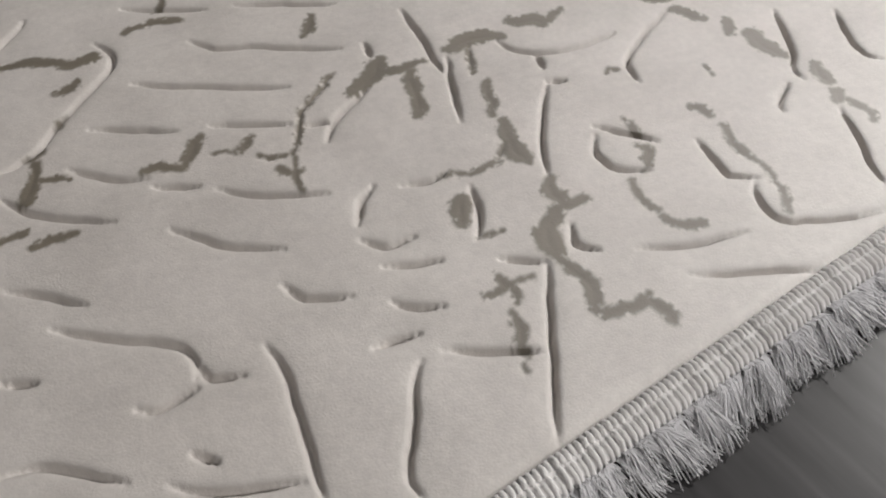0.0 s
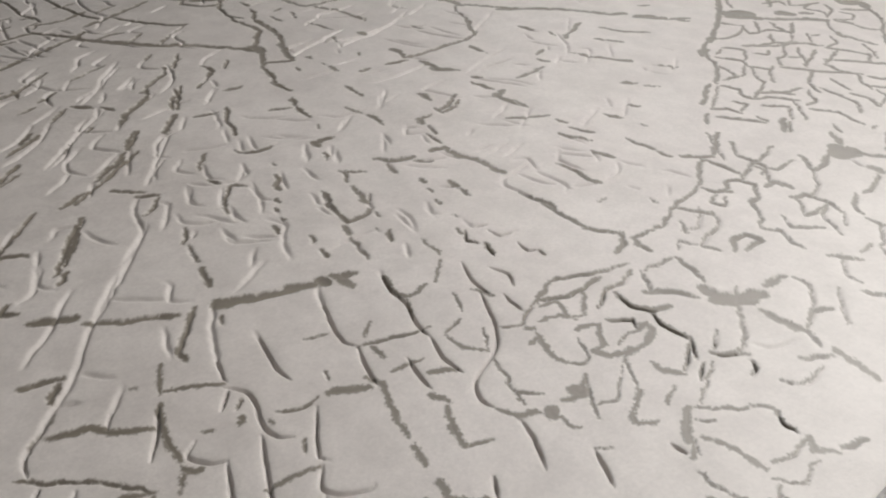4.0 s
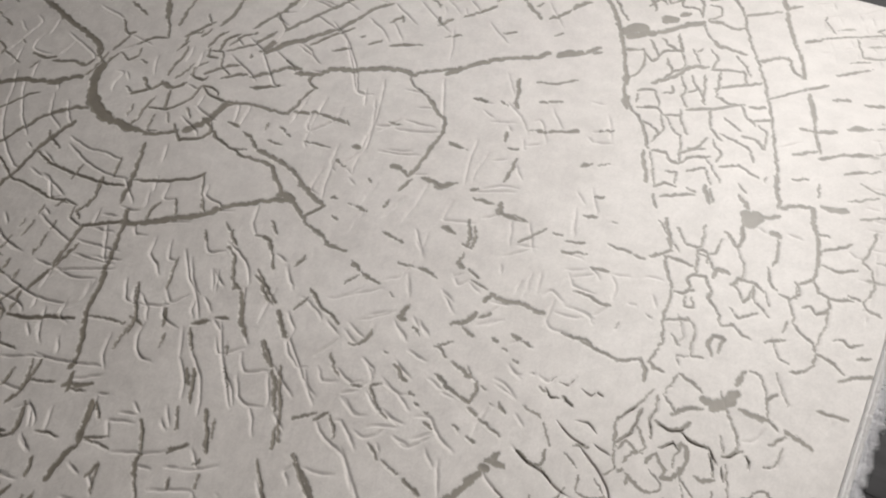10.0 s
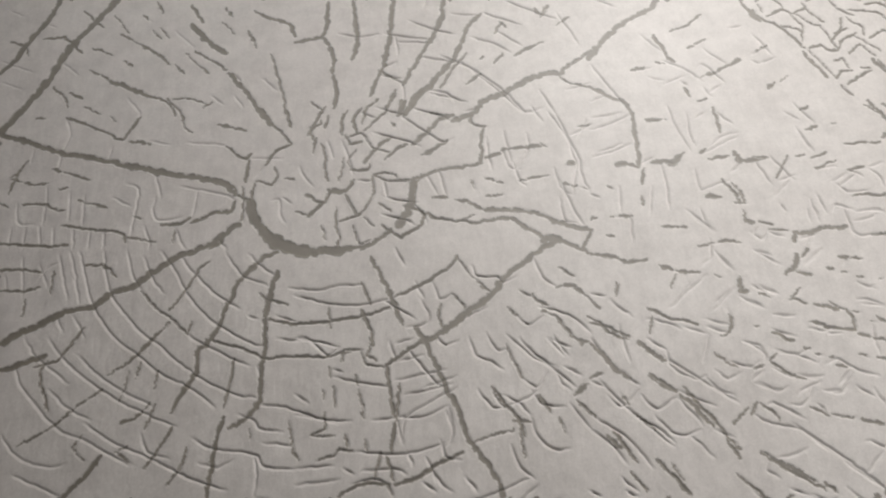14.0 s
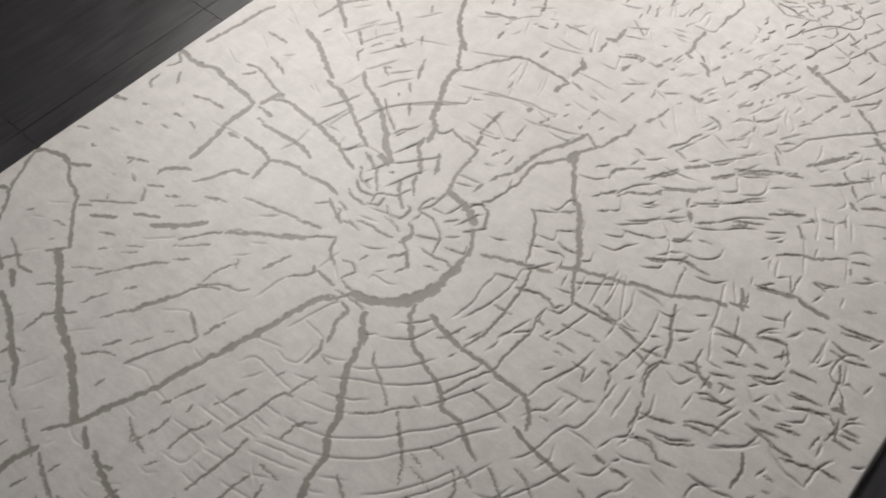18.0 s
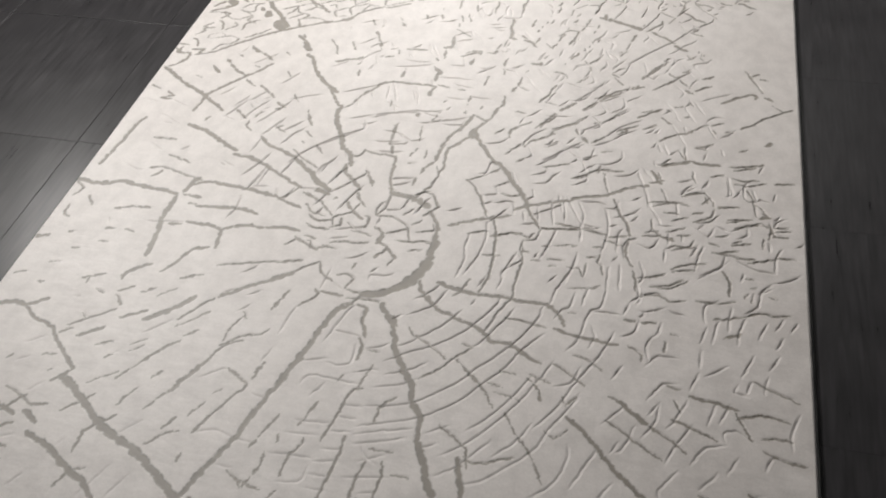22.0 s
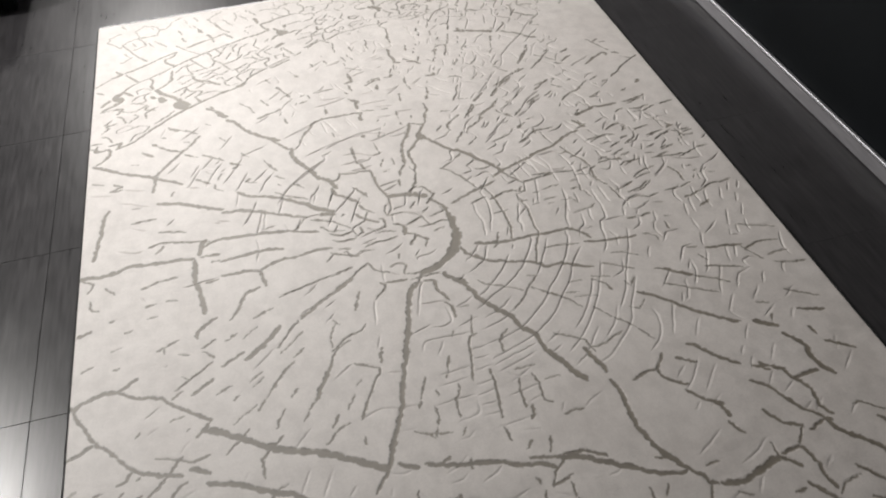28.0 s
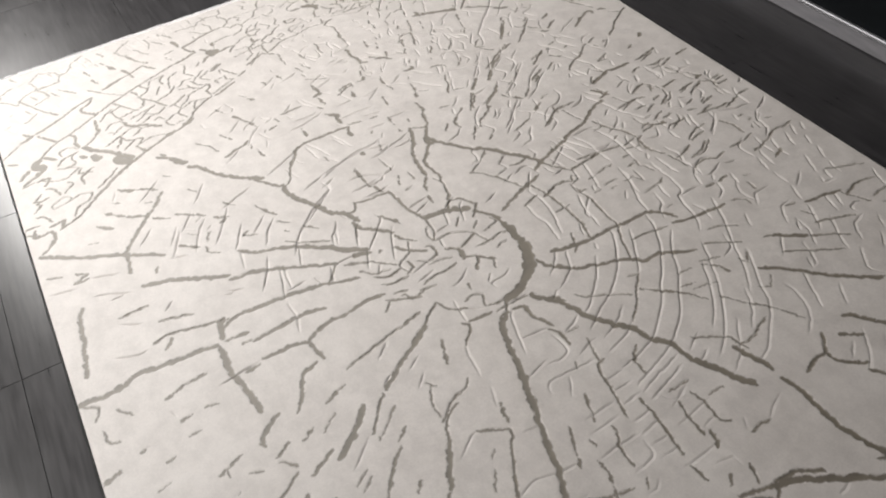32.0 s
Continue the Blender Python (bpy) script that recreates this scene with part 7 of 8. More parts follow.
vein(6, (0.711, -0.201), (0.710, -0.229))
groove((0.673, -0.273), (0.697, -0.242), (0.742, -0.240))
dash(5, (0.720, -0.176), (0.739, -0.180))
groove((0.717, -0.114), (0.748, -0.120))
groove((0.683, -0.359), (0.711, -0.313), (0.742, -0.304))
groove((0.769, -0.316), (0.786, -0.270))
vein(6, (0.723, -0.314), (0.748, -0.320))
groove((0.799, -0.276), (0.844, -0.242))
groove((0.873, -0.265), (0.898, -0.202))
groove((0.929, -0.237), (0.950, -0.196))
dash(4, (0.895, -0.028), (0.891, -0.058))
vein(9, (0.770, -0.331), (0.791, -0.335), (0.811, -0.336), (0.832, -0.339), (0.852, -0.343), (0.868, -0.347))
vein(5, (0.605, -0.364), (0.625, -0.371), (0.643, -0.384), (0.660, -0.396))
vein(12, (0.625, -0.371), (0.660, -0.396), (0.688, -0.414))
groove((0.626, -0.281), (0.617, -0.299), (0.608, -0.318))
groove((0.643, -0.376), (0.630, -0.393), (0.617, -0.410), (0.602, -0.430))
vein(6, (0.608, -0.422), (0.647, -0.445), (0.692, -0.474), (0.724, -0.491))
groove((0.665, -0.423), (0.647, -0.479), (0.630, -0.494))
groove((0.707, -0.363), (0.696, -0.382), (0.689, -0.393))
groove((0.711, -0.360), (0.708, -0.381), (0.706, -0.401), (0.697, -0.420), (0.687, -0.438), (0.681, -0.449))
vein(6, (0.737, -0.347), (0.753, -0.372))
vein(6, (0.694, -0.420), (0.738, -0.443), (0.770, -0.466))
groove((0.766, -0.342), (0.740, -0.402), (0.728, -0.417))
groove((0.780, -0.398), (0.748, -0.455), (0.730, -0.497))
vein(6, (0.734, -0.395), (0.773, -0.405), (0.828, -0.427))
groove((0.824, -0.337), (0.808, -0.395))
groove((0.852, -0.334), (0.831, -0.386))
groove((0.779, -0.491), (0.804, -0.449), (0.844, -0.432))
groove((0.866, -0.285), (0.861, -0.304), (0.889, -0.309))
groove((0.884, -0.302), (0.891, -0.282), (0.894, -0.271))
groove((0.927, -0.254), (0.923, -0.274), (0.919, -0.298))
vein(5, (0.899, -0.271), (0.943, -0.289), (0.986, -0.306))
vein(5, (0.862, -0.354), (0.895, -0.413))
groove((0.844, -0.425), (0.841, -0.405), (0.864, -0.396), (0.895, -0.413))
vein(6, (0.866, -0.368), (0.913, -0.349), (0.968, -0.358))
groove((0.988, -0.335), (0.971, -0.378), (0.973, -0.419))
vein(5, (0.912, -0.405), (0.973, -0.399))
vein(5, (0.915, -0.431), (0.956, -0.447), (0.998, -0.449))
groove((0.936, -0.436), (0.920, -0.476))
groove((0.869, -0.456), (0.849, -0.497))
vein(12, (0.599, -0.494), (0.613, -0.509), (0.629, -0.525), (0.645, -0.540), (0.661, -0.552), (0.678, -0.565), (0.694, -0.577), (0.710, -0.590), (0.720, -0.597))
groove((0.636, -0.467), (0.624, -0.495))
groove((0.797, -0.540), (0.832, -0.498))
vein(6, (0.888, -0.530), (0.922, -0.551), (0.959, -0.576))
groove((0.880, -0.555), (0.914, -0.527))
groove((0.741, -0.595), (0.721, -0.561), (0.756, -0.507))
groove((0.602, -0.610), (0.635, -0.558))
groove((0.836, -0.572), (0.792, -0.603))
vein(7, (0.689, -0.576), (0.730, -0.598))
vein(5, (0.796, -0.552), (0.827, -0.561))
vein(15, (-0.917, -0.382), (-0.899, -0.396), (-0.879, -0.383))
vein(12, (-0.125, -0.776), (-0.105, -0.784), (-0.086, -0.791), (-0.066, -0.797), (-0.047, -0.801), (-0.027, -0.805))
vein(10, (-0.899, -0.396), (-0.893, -0.425), (-0.873, -0.459), (-0.857, -0.492), (-0.841, -0.516), (-0.807, -0.548), (-0.791, -0.569))
vein(12, (-0.791, -0.572), (-0.770, -0.598), (-0.748, -0.618), (-0.697, -0.641), (-0.650, -0.655))
vein(14, (-0.628, -0.642), (-0.611, -0.653), (-0.594, -0.664))
vein(11, (-0.916, -0.544), (-0.885, -0.535), (-0.853, -0.518))
dash(7, (-0.754, -0.525), (-0.744, -0.513))
vein(8, (-0.650, -0.603), (-0.663, -0.620), (-0.676, -0.638), (-0.690, -0.655), (-0.705, -0.671), (-0.720, -0.685), (-0.729, -0.694))
vein(6, (-0.708, -0.596), (-0.686, -0.598), (-0.666, -0.606), (-0.647, -0.617), (-0.624, -0.628))
vein(9, (-0.760, -0.611), (-0.781, -0.639), (-0.791, -0.641))
dash(8, (-0.744, -0.633), (-0.751, -0.638))
groove((-0.621, -0.700), (-0.647, -0.710), (-0.662, -0.725))
vein(7, (-0.641, -0.675), (-0.662, -0.688), (-0.678, -0.711))
vein(7, (-0.678, -0.715), (-0.662, -0.725), (-0.621, -0.730))
dash(8, (-0.778, -0.663), (-0.788, -0.673))
dash(9, (-0.819, -0.651), (-0.843, -0.654))
dash(8, (-0.739, -0.681), (-0.759, -0.694))
groove((-0.426, -0.826), (-0.438, -0.847))
groove((-0.416, -0.835), (-0.429, -0.851))
vein(10, (-0.419, -0.831), (-0.435, -0.851))
groove((-0.209, -0.816), (-0.214, -0.833))
vein(15, (-0.221, -0.845), (-0.233, -0.878), (-0.237, -0.913), (-0.236, -0.945))
vein(5, (-0.261, -0.844), (-0.242, -0.851), (-0.223, -0.858), (-0.212, -0.862))
vein(8, (-0.207, -0.849), (-0.162, -0.870), (-0.116, -0.885), (-0.067, -0.896))
vein(5, (-0.281, -0.877), (-0.287, -0.904))
groove((-0.314, -0.879), (-0.289, -0.881))
vein(6, (-0.184, -0.894), (-0.195, -0.926))
vein(5, (-0.156, -0.837), (-0.161, -0.859))
groove((-0.086, -0.814), (-0.052, -0.798), (-0.031, -0.782))
vein(8, (-0.028, -0.792), (-0.032, -0.816))
vein(9, (-0.066, -0.799), (-0.040, -0.803))
vein(8, (-0.098, -0.792), (-0.070, -0.775))
groove((-0.084, -0.840), (-0.055, -0.837), (-0.044, -0.827))
vein(6, (-0.106, -0.877), (-0.073, -0.877))
vein(8, (-0.070, -0.871), (-0.084, -0.919), (-0.087, -0.940))
vein(5, (-0.137, -0.904), (-0.089, -0.916))
vein(7, (-0.121, -0.923), (-0.145, -0.971))
groove((-0.168, -0.916), (-0.172, -0.958), (-0.173, -0.975))
groove((-0.033, -0.738), (-0.012, -0.736), (0.002, -0.724))
vein(15, (-0.027, -0.805), (0.012, -0.812), (0.059, -0.831), (0.076, -0.839))
vein(15, (0.076, -0.839), (0.120, -0.850), (0.146, -0.868))
vein(15, (0.159, -0.844), (0.198, -0.851), (0.236, -0.874), (0.280, -0.899), (0.312, -0.918))
vein(12, (0.312, -0.918), (0.344, -0.939), (0.387, -0.951), (0.408, -0.953))
vein(9, (0.162, -0.851), (0.175, -0.839), (0.217, -0.842), (0.261, -0.869))
vein(8, (0.096, -0.827), (0.128, -0.834), (0.159, -0.844))
vein(6, (0.168, -0.853), (0.142, -0.875), (0.123, -0.907))
vein(7, (0.123, -0.907), (0.158, -0.899), (0.173, -0.890))
vein(6, (0.165, -0.911), (0.162, -0.943))
groove((0.124, -0.924), (0.166, -0.948))
vein(6, (0.161, -0.945), (0.188, -0.971))
groove((0.172, -0.963), (0.161, -0.982), (0.138, -0.987))
vein(6, (0.104, -0.914), (0.089, -0.963))
dash(8, (0.095, -0.877), (0.099, -0.891))
vein(9, (0.149, -0.696), (0.145, -0.716), (0.136, -0.730))
groove((0.140, -0.723), (0.078, -0.729), (0.057, -0.728))
vein(7, (0.069, -0.734), (0.073, -0.772))
dash(9, (0.184, -0.689), (0.197, -0.699))
groove((0.110, -0.754), (0.143, -0.761), (0.147, -0.781))
vein(6, (0.159, -0.787), (0.147, -0.825))
dash(6, (0.101, -0.803), (0.117, -0.784))
vein(6, (0.213, -0.740), (0.239, -0.734), (0.261, -0.735))
groove((0.261, -0.735), (0.286, -0.718), (0.317, -0.704))
groove((0.211, -0.729), (0.223, -0.706))
groove((-0.016, -0.857), (0.019, -0.840), (0.040, -0.825))
groove((-0.006, -0.909), (0.033, -0.912), (0.074, -0.900))
groove((0.018, -0.944), (0.071, -0.946), (0.086, -0.930))
groove((-0.062, -0.883), (-0.025, -0.892))
groove((-0.076, -0.915), (-0.034, -0.912))
dash(6, (0.132, -0.960), (0.127, -0.981))
vein(12, (0.347, -0.678), (0.358, -0.714), (0.356, -0.743), (0.355, -0.772))
vein(12, (0.355, -0.772), (0.354, -0.800), (0.358, -0.830), (0.369, -0.863))
vein(14, (0.369, -0.863), (0.379, -0.895), (0.399, -0.922), (0.413, -0.946))
vein(10, (0.413, -0.946), (0.435, -0.969), (0.444, -0.988), (0.459, -0.999))
vein(7, (0.359, -0.903), (0.390, -0.913))
groove((0.282, -0.909), (0.247, -0.918))
vein(7, (0.318, -0.969), (0.317, -0.993), (0.322, -1.019), (0.311, -1.046))
vein(6, (0.319, -1.034), (0.356, -1.044), (0.391, -1.045), (0.423, -1.041))
groove((0.352, -1.042), (0.338, -1.059))
vein(5, (0.241, -1.036), (0.274, -1.028), (0.293, -1.042))
vein(4, (0.246, -1.038), (0.239, -1.050))
vein(6, (0.341, -0.996), (0.359, -0.972))
groove((0.361, -1.014), (0.381, -1.016))
vein(15, (0.467, -0.999), (0.504, -1.009), (0.541, -1.000))
vein(18, (0.541, -1.000), (0.582, -0.985), (0.611, -0.978))
vein(11, (0.614, -0.974), (0.637, -0.994), (0.649, -1.009))
vein(7, (0.617, -0.939), (0.615, -0.983))
vein(10, (0.625, -0.970), (0.668, -0.964), (0.680, -0.979))
vein(10, (0.680, -0.979), (0.687, -1.010), (0.684, -1.044), (0.691, -1.074))
vein(11, (0.543, -0.796), (0.562, -0.816), (0.565, -0.846))
vein(9, (0.555, -0.861), (0.575, -0.899))
vein(10, (0.665, -0.896), (0.706, -0.916))
vein(6, (0.706, -0.916), (0.674, -0.957))
vein(9, (0.718, -0.932), (0.763, -0.915))
vein(14, (0.763, -0.915), (0.781, -0.954), (0.816, -0.990))
vein(12, (0.816, -0.990), (0.839, -1.011), (0.844, -1.042), (0.850, -1.063))
vein(11, (0.844, -1.069), (0.855, -1.093), (0.877, -1.121))
vein(6, (0.872, -1.074), (0.910, -1.046), (0.943, -1.014))
vein(11, (0.880, -0.944), (0.911, -0.975), (0.931, -1.009), (0.967, -1.042))
vein(9, (0.760, -1.037), (0.783, -1.066), (0.805, -1.095))
vein(5, (0.755, -1.061), (0.717, -1.069), (0.691, -1.091))
vein(8, (0.751, -1.112), (0.786, -1.134), (0.825, -1.160), (0.850, -1.181))
vein(10, (0.641, -1.049), (0.664, -1.078), (0.685, -1.108))
vein(11, (0.685, -1.108), (0.699, -1.145), (0.706, -1.181), (0.710, -1.202))
groove((0.722, -1.197), (0.693, -1.222))
vein(7, (0.590, -1.084), (0.593, -1.119), (0.601, -1.146))
vein(6, (0.537, -1.115), (0.571, -1.137), (0.599, -1.149))
vein(9, (0.599, -1.149), (0.604, -1.179), (0.606, -1.203))
vein(6, (0.450, -0.991), (0.425, -1.037))
vein(7, (0.425, -1.037), (0.433, -1.057))
groove((0.462, -1.047), (0.486, -1.034), (0.506, -1.027))
vein(6, (0.491, -1.027), (0.517, -1.043))
vein(7, (0.365, -1.040), (0.395, -1.039), (0.425, -1.037))
groove((0.450, -1.074), (0.423, -1.092), (0.390, -1.089))
groove((0.495, -1.092), (0.451, -1.114))
vein(7, (0.489, -1.100), (0.493, -1.134))
groove((0.527, -1.119), (0.499, -1.137))
groove((0.551, -1.106), (0.576, -1.089))
groove((0.534, -1.074), (0.557, -1.060))
groove((0.528, -0.876), (0.487, -0.903), (0.457, -0.924))
groove((0.610, -0.926), (0.579, -0.948), (0.532, -0.970))
vein(5, (0.455, -0.950), (0.487, -0.948))
groove((0.557, -1.008), (0.534, -1.040))
dash(7, (0.599, -1.063), (0.625, -1.059))
groove((0.726, -1.002), (0.699, -1.025))
groove((0.822, -1.085), (0.773, -1.123))
groove((0.817, -1.152), (0.774, -1.182))
vein(6, (0.845, -0.896), (0.863, -0.895), (0.892, -0.920), (0.945, -0.956))
groove((0.827, -0.918), (0.851, -0.899))
groove((0.791, -0.859), (0.757, -0.892))
vein(10, (0.779, -0.832), (0.774, -0.881), (0.786, -0.907))
vein(10, (0.658, -0.771), (0.689, -0.797), (0.708, -0.838))
vein(11, (0.708, -0.838), (0.739, -0.884), (0.775, -0.921))
vein(11, (0.645, -0.857), (0.665, -0.896))
vein(11, (0.760, -0.791), (0.779, -0.832))
groove((0.719, -0.823), (0.754, -0.799))
groove((0.762, -0.865), (0.733, -0.881))
vein(11, (0.704, -0.730), (0.747, -0.763), (0.757, -0.796), (0.796, -0.788), (0.821, -0.789))
vein(16, (0.820, -0.688), (0.839, -0.709), (0.833, -0.751), (0.839, -0.777), (0.857, -0.808))
vein(15, (0.805, -0.662), (0.824, -0.683))
vein(17, (0.762, -0.609), (0.779, -0.620), (0.796, -0.631), (0.806, -0.637))
vein(12, (0.568, -0.629), (0.586, -0.639), (0.598, -0.656), (0.611, -0.673), (0.625, -0.689), (0.642, -0.703), (0.661, -0.720))
dash(9, (0.812, -0.601), (0.801, -0.620))
groove((0.874, -0.595), (0.863, -0.613), (0.856, -0.624))
groove((0.741, -0.610), (0.730, -0.628), (0.718, -0.645), (0.711, -0.656))
groove((0.695, -0.671), (0.678, -0.695))
vein(9, (0.467, -0.676), (0.471, -0.709), (0.515, -0.742))
vein(9, (0.499, -0.638), (0.467, -0.676), (0.433, -0.680), (0.400, -0.695))
vein(9, (0.505, -0.757), (0.531, -0.790), (0.562, -0.816))
groove((0.574, -0.676), (0.535, -0.731), (0.503, -0.756))
groove((0.606, -0.703), (0.549, -0.769))
groove((0.533, -0.688), (0.503, -0.715))
groove((0.571, -0.790), (0.539, -0.814))
groove((0.520, -0.795), (0.500, -0.814))
dash(11, (0.525, -0.662), (0.567, -0.687))
vein(9, (0.686, -0.732), (0.719, -0.755))
groove((0.770, -0.686), (0.740, -0.727))
groove((0.700, -0.707), (0.680, -0.740))
groove((0.723, -0.762), (0.698, -0.792))
vein(11, (0.878, -0.659), (0.884, -0.686))
groove((0.922, -0.705), (0.904, -0.743))
groove((0.933, -0.757), (0.888, -0.802))
vein(10, (0.890, -0.712), (0.946, -0.752))
vein(10, (0.885, -0.602), (0.944, -0.620))
dash(7, (-0.647, 1.296), (-0.671, 1.328), (-0.696, 1.360))
dash(8, (-0.573, 1.308), (-0.581, 1.326), (-0.586, 1.337))
vein(7, (-0.585, 1.370), (-0.596, 1.401))
dash(12, (-0.508, 1.356), (-0.526, 1.398))
dash(12, (-0.432, 1.360), (-0.441, 1.379), (-0.450, 1.398), (-0.457, 1.413))
vein(6, (-0.388, 1.379), (-0.403, 1.399), (-0.412, 1.417))
dash(6, (-0.325, 1.402), (-0.339, 1.423))
groove((-0.390, 0.119), (-0.384, 0.170), (-0.379, 0.201))
groove((-0.339, 0.218), (-0.318, 0.261), (-0.277, 0.308), (-0.221, 0.360), (-0.168, 0.396), (-0.176, 0.430))
groove((-0.236, 0.193), (-0.221, 0.241), (-0.206, 0.271))
groove((-0.181, 0.268), (-0.188, 0.296))
groove((-0.199, 0.155), (-0.177, 0.211), (-0.159, 0.236))
groove((-0.402, 0.118), (-0.354, 0.124))
groove((-0.299, 0.080), (-0.283, 0.133))
groove((-0.450, 0.150), (-0.414, 0.216), (-0.400, 0.254))
groove((-0.387, 0.290), (-0.362, 0.345), (-0.334, 0.375))
groove((-0.461, 0.248), (-0.450, 0.309))
groove((-0.400, 0.348), (-0.352, 0.402))
groove((-0.486, 0.184), (-0.523, 0.199))
groove((-0.490, 0.371), (-0.455, 0.430), (-0.421, 0.487))
groove((-0.543, 0.373), (-0.514, 0.444), (-0.487, 0.479))
groove((-0.601, 0.382), (-0.556, 0.471))
groove((-0.457, 0.320), (-0.413, 0.404))
groove((-0.553, 0.465), (-0.508, 0.528))
groove((-0.490, 0.556), (-0.444, 0.625))
groove((-0.558, 0.396), (-0.526, 0.386))
groove((-0.122, 0.345), (-0.045, 0.356))
groove((-0.113, 0.394), (-0.070, 0.392), (-0.016, 0.359))
groove((-0.158, 0.460), (-0.098, 0.478), (-0.041, 0.496), (-0.003, 0.497), (0.036, 0.508))
groove((-0.224, 0.431), (-0.158, 0.460))
groove((0.008, 0.453), (0.072, 0.470), (0.115, 0.487))
groove((0.036, 0.508), (0.028, 0.493))
groove((-0.042, 0.525), (-0.056, 0.573), (-0.070, 0.607))
groove((-0.112, 0.528), (-0.126, 0.577), (-0.143, 0.616))
groove((-0.282, 0.549), (-0.220, 0.581), (-0.160, 0.611))
groove((-0.139, 0.522), (-0.092, 0.499))
groove((-0.043, 0.726), (-0.110, 0.705), (-0.160, 0.696))
groove((-0.032, 0.748), (-0.058, 0.796), (-0.071, 0.827))
groove((-0.283, 0.703), (-0.255, 0.750), (-0.219, 0.781))
groove((-0.361, 0.665), (-0.307, 0.708))
groove((-0.255, 0.777), (-0.265, 0.792), (-0.213, 0.827))
groove((-0.190, 0.793), (-0.206, 0.816))
groove((-0.123, 0.750), (-0.139, 0.773))
groove((-0.308, 0.798), (-0.261, 0.841))
groove((-0.136, 0.795), (-0.103, 0.824))
groove((0.041, 0.474), (-0.028, 0.491))
groove((-0.220, 0.489), (-0.234, 0.540))
groove((-0.260, 0.640), (-0.266, 0.679))
groove((-0.239, 0.669), (-0.229, 0.698))
groove((0.116, 0.705), (0.141, 0.738))
groove((0.163, 0.729), (0.198, 0.724), (0.221, 0.703))
groove((0.204, 0.736), (0.233, 0.760))
groove((0.300, 0.635), (0.267, 0.674), (0.241, 0.707))
groove((0.317, 0.705), (0.272, 0.753))
groove((0.296, 0.773), (0.316, 0.803))
groove((0.268, 0.802), (0.289, 0.832))
groove((0.193, 0.806), (0.207, 0.836))
groove((0.153, 0.807), (0.170, 0.827), (0.150, 0.843))
groove((0.158, 0.843), (0.169, 0.870))
groove((0.227, 0.907), (0.200, 0.935))
groove((0.383, 0.758), (0.398, 0.784))
groove((0.347, 0.692), (0.360, 0.724))
groove((0.398, 0.803), (0.410, 0.839), (0.403, 0.858))
groove((0.459, 0.755), (0.473, 0.788), (0.472, 0.807))
groove((0.450, 0.837), (0.458, 0.868))
groove((0.481, 0.877), (0.485, 0.904), (0.447, 0.931))
groove((0.352, 0.883), (0.364, 0.911), (0.370, 0.928))
groove((0.281, 0.988), (0.290, 1.012))
groove((0.318, 0.981), (0.326, 1.021))
groove((0.121, 0.976), (0.105, 0.988), (0.120, 1.016))
groove((0.125, 1.019), (0.121, 1.062), (0.137, 1.078))
groove((0.055, 0.997), (0.077, 1.017), (0.077, 1.057))
groove((0.068, 0.999), (0.033, 1.047))
groove((0.168, 0.931), (0.176, 0.900))
groove((0.112, 0.928), (0.140, 0.929))
groove((0.079, 0.953), (0.122, 0.964))
groove((-0.010, 0.849), (0.052, 0.873))
groove((-0.018, 0.882), (0.044, 0.918))
groove((0.077, 0.872), (0.039, 0.914))
groove((-0.060, 0.954), (-0.025, 0.970))
groove((0.019, 0.974), (0.017, 1.008))
groove((0.484, 0.824), (0.461, 0.871))
groove((0.506, 0.794), (0.529, 0.828))
groove((0.476, 0.932), (0.496, 0.955))
groove((0.095, 0.879), (0.113, 0.885))
vein(7, (0.030, 0.776), (0.061, 0.795), (0.090, 0.802))
groove((0.095, 0.694), (0.148, 0.742))
vein(6, (0.204, 0.431), (0.226, 0.457))
vein(7, (0.251, 0.538), (0.271, 0.532))
groove((0.281, 0.517), (0.317, 0.558))
vein(6, (0.325, 0.475), (0.334, 0.508), (0.357, 0.545))
vein(7, (0.370, 0.560), (0.408, 0.598))
vein(8, (0.431, 0.572), (0.465, 0.615))
vein(7, (0.458, 0.627), (0.542, 0.685))
vein(7, (0.557, 0.686), (0.590, 0.702))
groove((0.398, 0.601), (0.450, 0.666), (0.494, 0.720))
groove((0.536, 0.805), (0.591, 0.868), (0.667, 0.946))
vein(7, (0.584, 0.741), (0.618, 0.785), (0.650, 0.833))
vein(6, (0.617, 0.692), (0.677, 0.751), (0.717, 0.795))
groove((0.339, 0.317), (0.384, 0.363), (0.411, 0.401), (0.448, 0.437))
vein(6, (0.471, 0.435), (0.503, 0.465))
vein(8, (0.536, 0.495), (0.588, 0.526))
groove((0.504, 0.463), (0.549, 0.520), (0.601, 0.553))
vein(8, (0.584, 0.559), (0.646, 0.610))
dash(7, (0.652, 0.574), (0.670, 0.548))
vein(5, (0.603, 0.513), (0.638, 0.536))
groove((0.347, 0.406), (0.386, 0.428))
groove((0.436, 0.479), (0.500, 0.531), (0.564, 0.595))
dash(7, (0.311, 0.414), (0.368, 0.456))
groove((0.352, 0.130), (0.421, 0.179), (0.435, 0.200))
groove((0.479, 0.199), (0.514, 0.210))
groove((0.414, 0.220), (0.433, 0.161))
groove((0.436, 0.220), (0.483, 0.130), (0.520, 0.117))
vein(6, (0.449, 0.287), (0.496, 0.326), (0.532, 0.337))
groove((0.547, 0.312), (0.583, 0.322), (0.608, 0.347))
vein(6, (0.422, 0.115), (0.469, 0.109), (0.490, 0.110))
groove((0.490, 0.110), (0.533, 0.119))
